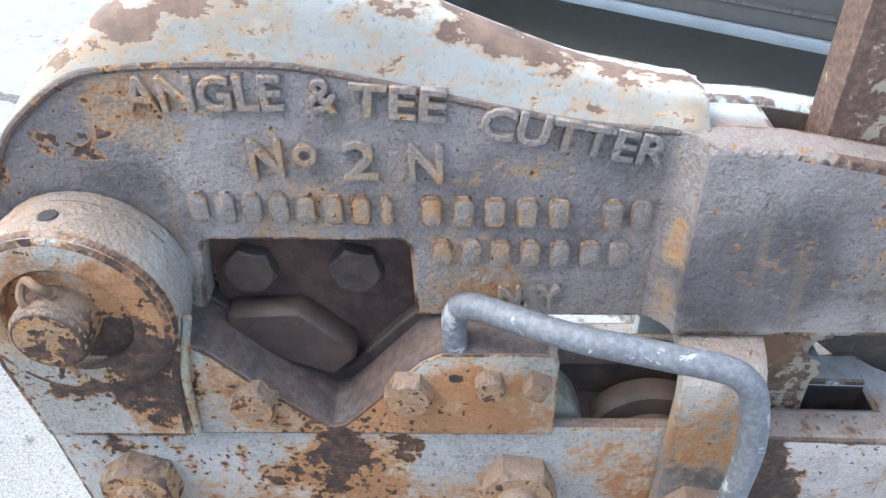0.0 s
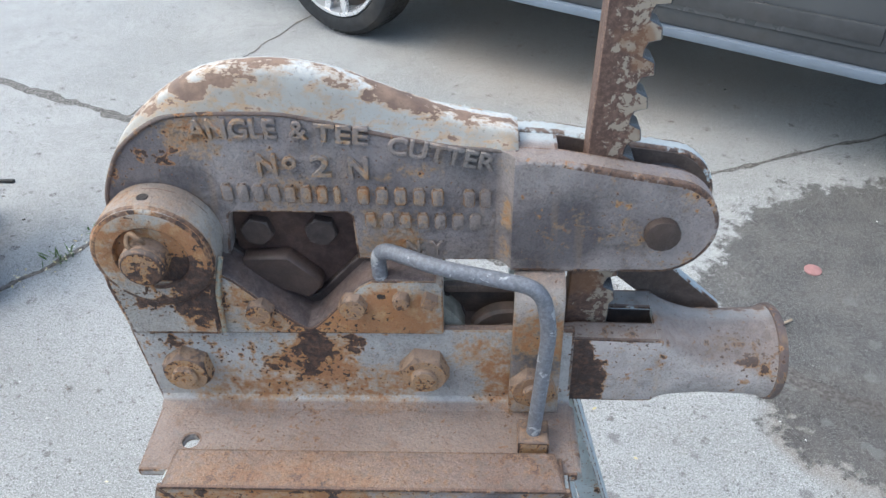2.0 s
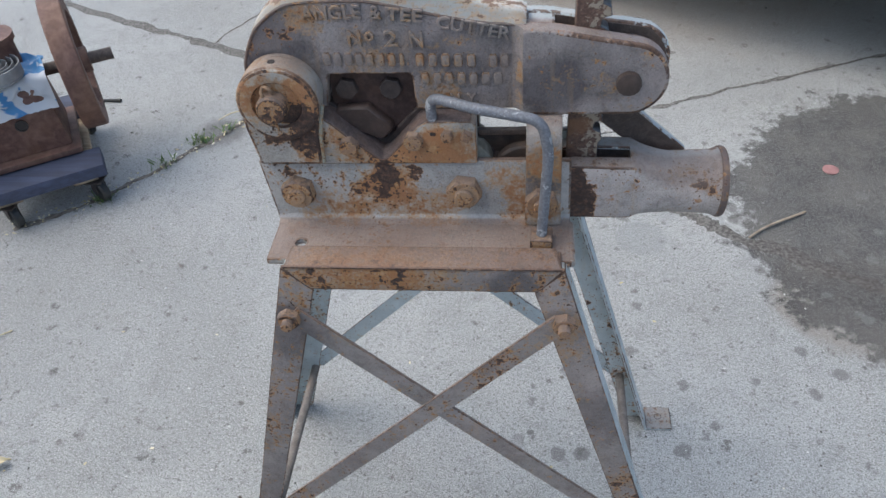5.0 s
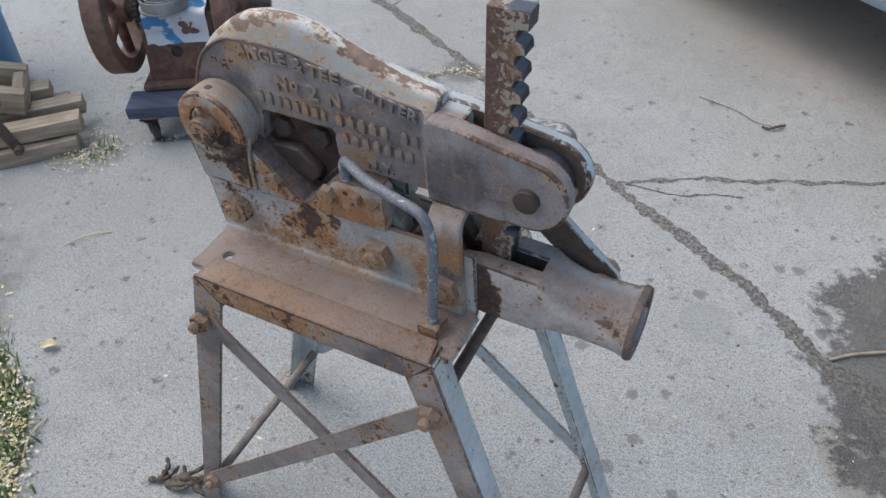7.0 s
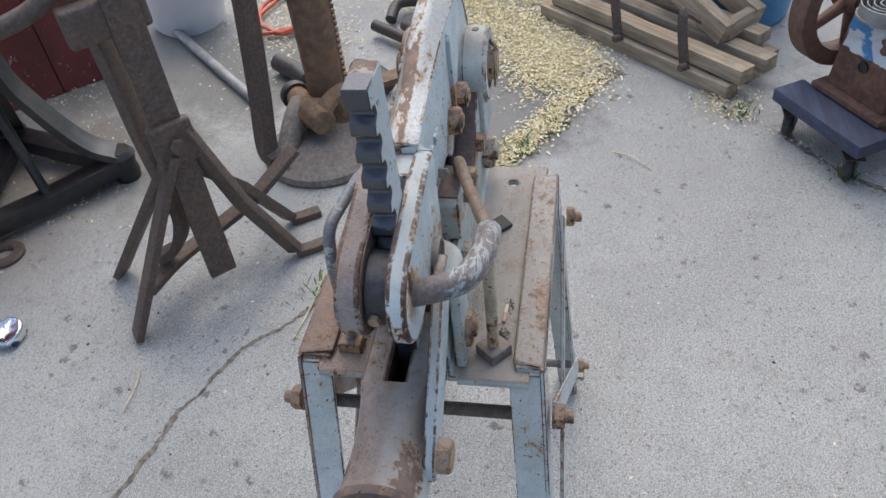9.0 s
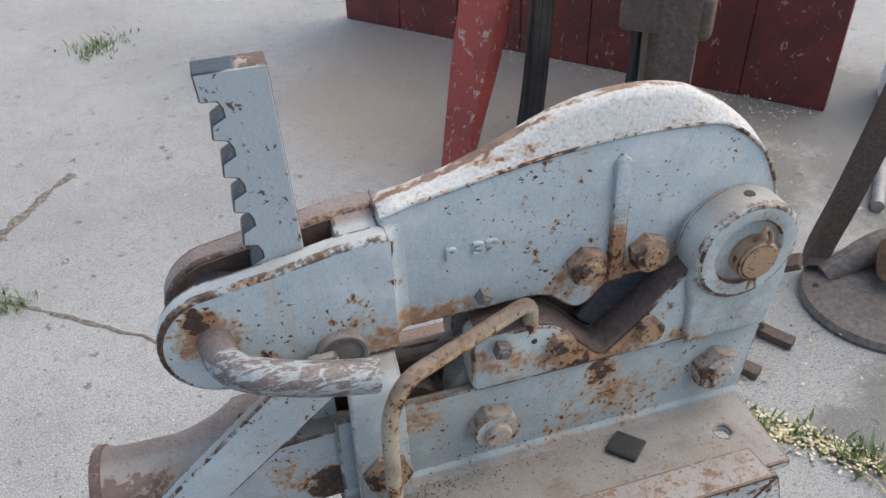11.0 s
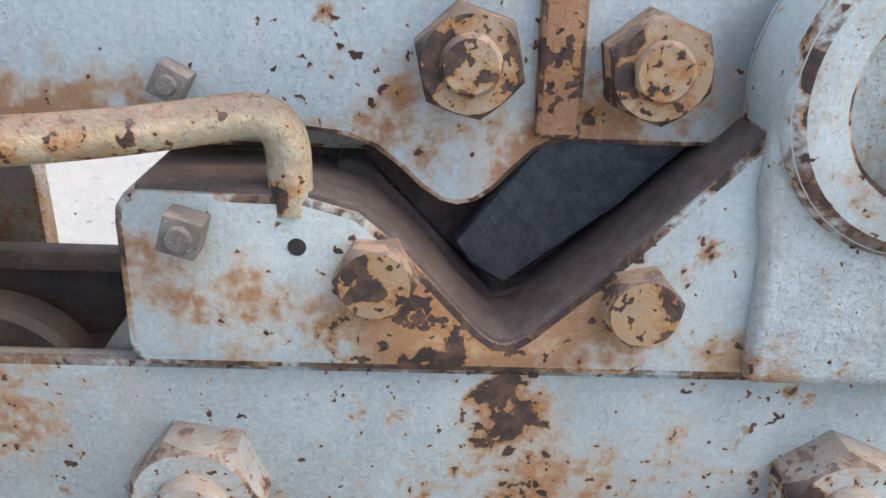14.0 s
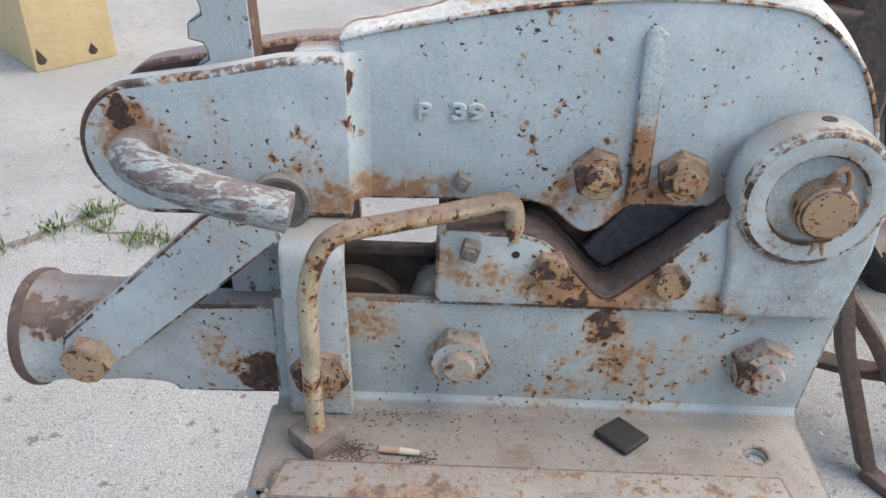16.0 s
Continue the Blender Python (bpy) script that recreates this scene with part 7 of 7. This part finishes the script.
for i in range(7):
    p, q = a.lerp(b, i / 7), a.lerp(b, (i + 0.997) / 7)
    vs = [bm.verts.new(v) for v in (p, q, q - nn * 0.06, p - nn * 0.06)]
    ws = [bm.verts.new(v.co + Vector((0, 0, 1.6))) for v in vs]
    fs = [bm.faces.new(vs), bm.faces.new(ws)] + [bm.faces.new((vs[j], vs[(j + 1) % 4], ws[(j + 1) % 4], ws[j])) for j in range(4)]
    bmesh.ops.recalc_face_normals(bm, faces=fs)
soften(bm, 0.004, 1)
tagged(new("wall_red", mesh_of("wall_red", bm, M_REDWALL)), "wall of boards in worn dark red paint", "wall", kind="structure")

# yellow timber block seen past the lever
YB = thing("yellow_block", (2.09, -3.05, 0), "pale yellow timber block with two dark knots near its foot", "timber block")
YM = Matrix.Translation((2.15, -3.015, 0)) @ Matrix.Rotation(radians(226.5), 4, "Z")
bm = bmesh.new()
box(bm, (0.2, 0.27, 0.4), (0.4, 0.54, 0.8), YM)
soften(bm, 0.008, 2)
part("timber", bm, M_YELLOWWOOD, YB, "pale yellow sawn timber")
for x, tall in ((0.035, 2.6), (0.285, 1.5)):
    bm = bmesh.new()
    spin(bm, (x, 0.004, 0.055), (0, -1, 0), [(0, 0.026), (0.006, 0.022), (0.008, 0.0)], 18)
    for v in bm.verts:
        up = v.co.z - 0.055
        if up > 0:
            v.co.x = x + (v.co.x - x) * max(0.15, 1 - up / 0.03) - 0.4 * up * (tall - 1)
            up *= tall
        v.co = YM @ Vector((v.co.x, v.co.y, 0.055 + up))
    bmesh.ops.recalc_face_normals(bm, faces=bm.faces)
    part("knot", bm, M_DARK, YB, "dark drip-shaped knot")

# brown boards and scrap at the far side of the yard
BOARDS = thing("board_stack", (1.65, -5.5, 0), "brown weathered boards standing on edge beyond the yard", "boards")
for n in range(8):
    bm = bmesh.new()
    box(bm, (2.2 - 0.144 * n, -5.42 - 0.045 * n, 0.45), (0.14, 0.03, 0.9 - 0.05 * (n % 2)))
    soften(bm, 0.004, 2)
    part("board", bm, M_BROWNWOOD, BOARDS, "brown weathered board")
for pts, rad in (([(0.35, -5.7, 0.06), (0.7, -5.75, 0.16), (1.05, -5.6, 0.07)], 0.07), ([(0.5, -5.95, 0.08), (0.8, -5.9, 0.3), (1.0, -5.95, 0.55)], 0.06), ([(1.1, -5.9, 0.05), (1.2, -5.8, 0.2), (1.25, -5.85, 0.42)], 0.05), ([(2.55, -5.4, 0.08), (2.85, -5.45, 0.22), (3.1, -5.4, 0.1)], 0.08), ([(2.4, -5.7, 0.06), (2.7, -5.75, 0.35), (2.9, -5.7, 0.6)], 0.06)):
    clutter("iron_part", pts, rad, "dark scrap iron on the ground")
clutter("white_pipe", [(2.35, -5.25, 0.03), (2.6, -5.2, 0.09), (2.9, -5.25, 0.14)], 0.03, "white plastic pipe lying on scrap iron", M_WHITEPLASTIC)
BOX = thing("white_carton", (0.92, -5.45, 0), "small grey-white carton tipped against scrap iron", "carton")
bm = bmesh.new()
box(bm, (0, 0, 0), (0.16, 0.12, 0.16), Matrix.Translation((0.95, -5.5, 0.26)) @ Matrix.Rotation(radians(38), 4, "Y"))
soften(bm, 0.004, 1)
part("carton_body", bm, M_WHITEPLASTIC, BOX)

# red plastic cap, stick, leaf on the concrete
bm = bmesh.new()
spin(bm, (1.176, 1.18, 0), (0, 0, 1), [(0, 0), (0, 0.024), (0.004, 0.025), (0.006, 0.021), (0.005, 0)], 24)
alone("bottle_cap", bm, plain("faded_red", (0.38, 0.2, 0.19), 0.7), "faded red plastic lid on the concrete", "lid")
bm = bmesh.new()
sweep(bm, smooth_path([(0.86, 0.844, 0.006), (0.92, 0.89, 0.01), (1.045, 0.963, 0.006)], 5), 0.004, 8)
alone("stick", bm, M_WOOD, "thin dry stick on the concrete", "stick")
rnd = random.Random(31)
bm = bmesh.new()
for i in range(9):
    x, y, a, L = -0.5 + 0.013 * i + rnd.uniform(-0.02, 0.02), -0.195 + 0.004 * i + rnd.uniform(-0.016, 0.016), rnd.uniform(-0.7, 1.2), rnd.uniform(0.04, 0.09)
    pts = [(x + L * f * math.cos(a + 0.8 * f), y + L * f * math.sin(a + 0.8 * f), 0.009 + 0.016 * rnd.random()) for f in (0, 0.35, 0.7, 1)]
    path = smooth_path(pts, 4)
    sweep(bm, path, [rnd.uniform(0.004, 0.011) * (1 - 0.5 * j / len(path)) for j in range(len(path))], 7)
alone("crooked_twig", bm, plain("dark_bark", (0.13, 0.1, 0.075), 0.95, 0, 0.6, 70, 0.6), "clump of twisted dark bark beside the leg of the stand", "bark")

# dry leaf and twig on the concrete
bm = bmesh.new()
rows = []
for i in range(7):
    f = i / 6
    w = 0.016 * math.sin(math.pi * min(1, f * 1.05 + 0.05)) + 0.0008
    c = Vector((-1.085 + 0.05 * f, -0.03 + 0.03 * f, 0.006 + 0.012 * math.sin(3 * f)))
    rows.append([bm.verts.new(c + Vector((-0.5 * k * w, 0.85 * k * w, 0.006 * abs(k)))) for k in (-1, -0.5, 0, 0.5, 1)])
for q, r in zip(rows, rows[1:]):
    for k in range(4):
        bm.faces.new((q[k], q[k + 1], r[k + 1], r[k]))
bmesh.ops.recalc_face_normals(bm, faces=bm.faces)
bmesh.ops.solidify(bm, geom=bm.faces[:], thickness=0.0006)
alone("dry_leaf", bm, M_STRAW, "curled dry tan leaf on the concrete", "leaf")
bm = bmesh.new()
sweep(bm, smooth_path([(0.25, 1.93, 0.004), (0.4, 1.885, 0.007), (0.47, 1.835, 0.012), (0.53, 1.84, 0.006)], 5), 0.0014, 8)
sweep(bm, smooth_path([(0.5, 1.825, 0.006), (0.525, 1.815, 0.01), (0.545, 1.83, 0.014), (0.57, 1.86, 0.008)], 5), 0.005, 8)
alone("dark_twig", bm, M_BROWN, "dark crooked twig lying on the concrete", "twig")


# ---- fallen seed, straw and weeds ----
def scatter(spots, count, size, seed):
    """Flat dry seed flakes: spots of (x, y, spread, share)."""
    rnd = random.Random(seed)
    total = sum(s[3] for s in spots)
    vs, fs = [], []
    for x, y, spread, share in spots:
        for _ in range(int(count * share / total)):
            px, py = x + rnd.gauss(0, spread), y + rnd.gauss(0, spread)
            s, a = size * rnd.uniform(0.5, 1.2), rnd.uniform(0, 6.3)
            tilt, lift = rnd.uniform(-0.5, 0.5), rnd.uniform(0.001, 0.014) if rnd.random() < 0.5 else 0.002
            c, d = math.cos(a), math.sin(a)
            i = len(vs)
            ring = ((-1, 0), (-0.4, 0.7), (0.5, 0.6), (1, 0), (0.4, -0.65), (-0.5, -0.6))
            vs += [(px + s * (c * u - d * w * 0.75), py + s * (d * u + c * w * 0.75), 0.004 + lift + abs(tilt) * s + tilt * s * u) for u, w in ring]
            fs += [(i, i + 1, i + 2, i + 3), (i, i + 3, i + 4, i + 5)]
    me = bpy.data.meshes.new("fallen_seed")
    me.from_pydata(vs, [], fs)
    return me


def seed_paper():
    k = Mat("seed_paper", 0.85)
    r = k.t.nodes.new("ShaderNodeNewGeometry").outputs["Random Per Island"]
    col = k.mix(k.step(r, 0.1, 0.9), (0.47, 0.39, 0.2), (0.78, 0.7, 0.47))
    col = k.mix(k.step(r, 0.82, 0.95), col, (0.72, 0.7, 0.6))
    return k.done(col)


M_SEED = seed_paper()


def along(pts, spread, step=0.05, share=1.0):
    path = smooth_path([(x, y, 0) for x, y in pts], 8)
    return [(p.x, p.y, spread, share) for p in path]


dense = along([(-1.3, -0.08), (-1.45, 0.02), (-1.6, 0.1), (-1.8, 0.2)], 0.034, share=0.45)
dense += along([(-1.86, 0.1), (-1.98, 0.06), (-2.15, -0.02), (-2.3, -0.2), (-2.6, -0.45), (-2.85, -0.75), (-3.2, -1.1)], 0.1, share=2.2)
dense += along([(-2.4, 0.0), (-2.7, -0.25), (-2.9, -0.5)], 0.12, share=1.0)
dense += along([(-2.1, -1.0), (-2.4, -1.2), (-2.7, -1.3)], 0.16, share=0.5)
thin = along([(-0.68, -0.5), (-0.8, -0.4), (-0.98, -0.21), (-1.28, -0.08)], 0.022) + along(L2, 0.022, share=0.1) + along([(-1.6, 0.72), (-1.7, 0.68)], 0.06, share=0.8)
stray = along([(-0.9, -0.6), (-1.4, -0.3), (-1.9, -0.5)], 0.22, share=0.5) + along([(-1.0, -1.5), (-1.4, -1.9), (-1.6, -1.4)], 0.15, share=1.0) + along([(-0.75, -2.98), (-1.1, -2.6), (-1.5, -2.17), (-1.85, -1.75)], 0.05, share=1.6) + along([(-0.75, -1.72), (-1.1, -1.45)], 0.03, share=0.6) + [(-0.6, 0.3, 0.5, 1.0), (0.5, 0.7, 0.6, 1.0), (-0.6, -1.4, 0.4, 1.0)]
for spots, count, size, seed, label in ((dense, 26000, 0.0072, 1, "drift of pale yellow fallen seed flakes"), (thin, 1900, 0.0062, 2, "pale seed flakes caught along the cracks"), (stray, 900, 0.0065, 3, "stray pale flakes on the concrete")):
    me = scatter(spots, count, size, seed)
    me.materials.append(M_SEED)
    tagged(new("fallen_seed", me), label, "fallen seed", kind="stuff")


def weeds(spots, seed, label):
    rnd = random.Random(seed)
    vs, fs = [], []
    for x, y, spread, n in spots:
        for _ in range(n):
            px, py = x + rnd.gauss(0, spread), y + rnd.gauss(0, spread)
            a, h, w, lean = rnd.uniform(0, 6.3), rnd.uniform(0.01, 0.045), rnd.uniform(0.0015, 0.0045), rnd.uniform(0.2, 1.1)
            c, d = math.cos(a), math.sin(a)
            i = len(vs)
            for f, ww in ((0.0, 0.6), (0.5, 1.0), (1.0, 0.15)):
                ox = f * h * lean
                for s in (-1, 1):
                    vs.append((px + c * ox - d * s * w * ww, py + d * ox + c * s * w * ww, 0.003 + h * (f - 0.25 * f * f)))
            fs += [(i, i + 1, i + 3, i + 2), (i + 2, i + 3, i + 5, i + 4)]
    me = bpy.data.meshes.new("weeds")
    me.from_pydata(vs, [], fs)
    me.materials.append(M_GREEN)
    return tagged(new("weeds", me), label, "weeds", kind="stuff")


weeds([(-0.98, -0.22, 0.03, 60), (-1.15, -0.12, 0.03, 50), (-1.35, -0.02, 0.04, 60), (-0.82, -0.38, 0.03, 40), (-1.5, 0.08, 0.04, 40), (-0.9, -0.3, 0.03, 90), (-1.06, -0.17, 0.03, 110), (-1.22, -0.1, 0.03, 60), (-0.74, -0.45, 0.02, 60)], 5, "small green weeds in the seed-filled crack")
weeds([(-1.24, 1.02, 0.02, 40), (-1.1, 1.22, 0.02, 30), (-1.0, 1.36, 0.025, 60), (-1.6, 0.74, 0.03, 40), (-0.93, 1.44, 0.015, 20)], 6, "small green weeds in the crack by the dolly")
weeds([(1.33, -1.69, 0.03, 90), (1.41, -1.58, 0.04, 60), (1.27, -1.6, 0.02, 50), (1.12, -1.54, 0.03, 90), (1.03, -1.53, 0.02, 40), (1.55, -1.44, 0.03, 70), (0.9, -3.6, 0.07, 160), (0.92, -3.5, 0.06, 80), (-0.62, -0.55, 0.03, 40), (-2.75, -0.35, 0.08, 90)], 7, "tufts of green weed in the joints")
# dry straws
rnd = random.Random(9)
for x, y, a, L in ((-0.71, -0.56, 0.37, 0.3), (-0.71, -0.56, -0.08, 0.27), (-0.45, -0.58, 1.0, 0.12), (-0.6, -0.42, 2.6, 0.1), (-0.3, -0.98, 0.1, 0.14), (-1.35, 0.3, 0.9, 0.15), (-0.98, 1.5, 0.6, 0.12), (-0.85, -0.3, 1.9, 0.12), (-0.75, -0.42, 0.3, 0.1)):
    bm = bmesh.new()
    c, d = math.cos(a), math.sin(a)
    sweep(bm, smooth_path([(x, y, 0.006), (x + c * L * 0.5 - d * 0.01, y + d * L * 0.5 + c * 0.01, 0.012), (x + c * L, y + d * L, 0.005)], 4), 0.0022, 6)
    alone("straw", bm, M_STRAW, "dry pale straw on the concrete", "straw", "straws on the concrete")


# grit and small stones on the concrete
def grit(count, seed):
    rnd = random.Random(seed)
    vs, fs = [], []
    for _ in range(count):
        a, d = rnd.uniform(0, 6.3), 0.3 + 2.6 * rnd.random() ** 0.7
        px, py, s = d * math.cos(a), d * math.sin(a), rnd.uniform(0.0012, 0.0036) * (1.8 if rnd.random() < 0.08 else 1.0)
        i, t = len(vs), rnd.uniform(0, 1.5)
        vs += [(px + s * rnd.uniform(0.7, 1.3) * math.cos(t + k * 1.257), py + s * rnd.uniform(0.7, 1.3) * math.sin(t + k * 1.257), 0.0) for k in range(5)]
        vs.append((px + 0.2 * s, py, s * rnd.uniform(0.6, 1.1)))
        fs += [(i + k, i + (k + 1) % 5, i + 5) for k in range(5)]
    me = bpy.data.meshes.new("grit")
    me.from_pydata(vs, [], fs)
    k = Mat("grit_stone", 0.9)
    r = k.t.nodes.new("ShaderNodeNewGeometry").outputs["Random Per Island"]
    col = k.mix(k.step(r, 0.0, 0.6), (0.05, 0.045, 0.04), (0.2, 0.18, 0.16))
    me.materials.append(k.done(k.mix(k.step(r, 0.75, 0.8), col, (0.6, 0.59, 0.56))))
    return tagged(new("grit", me), "grit and tiny stones scattered on the concrete", "grit", kind="stuff")


grit(2600, 21)
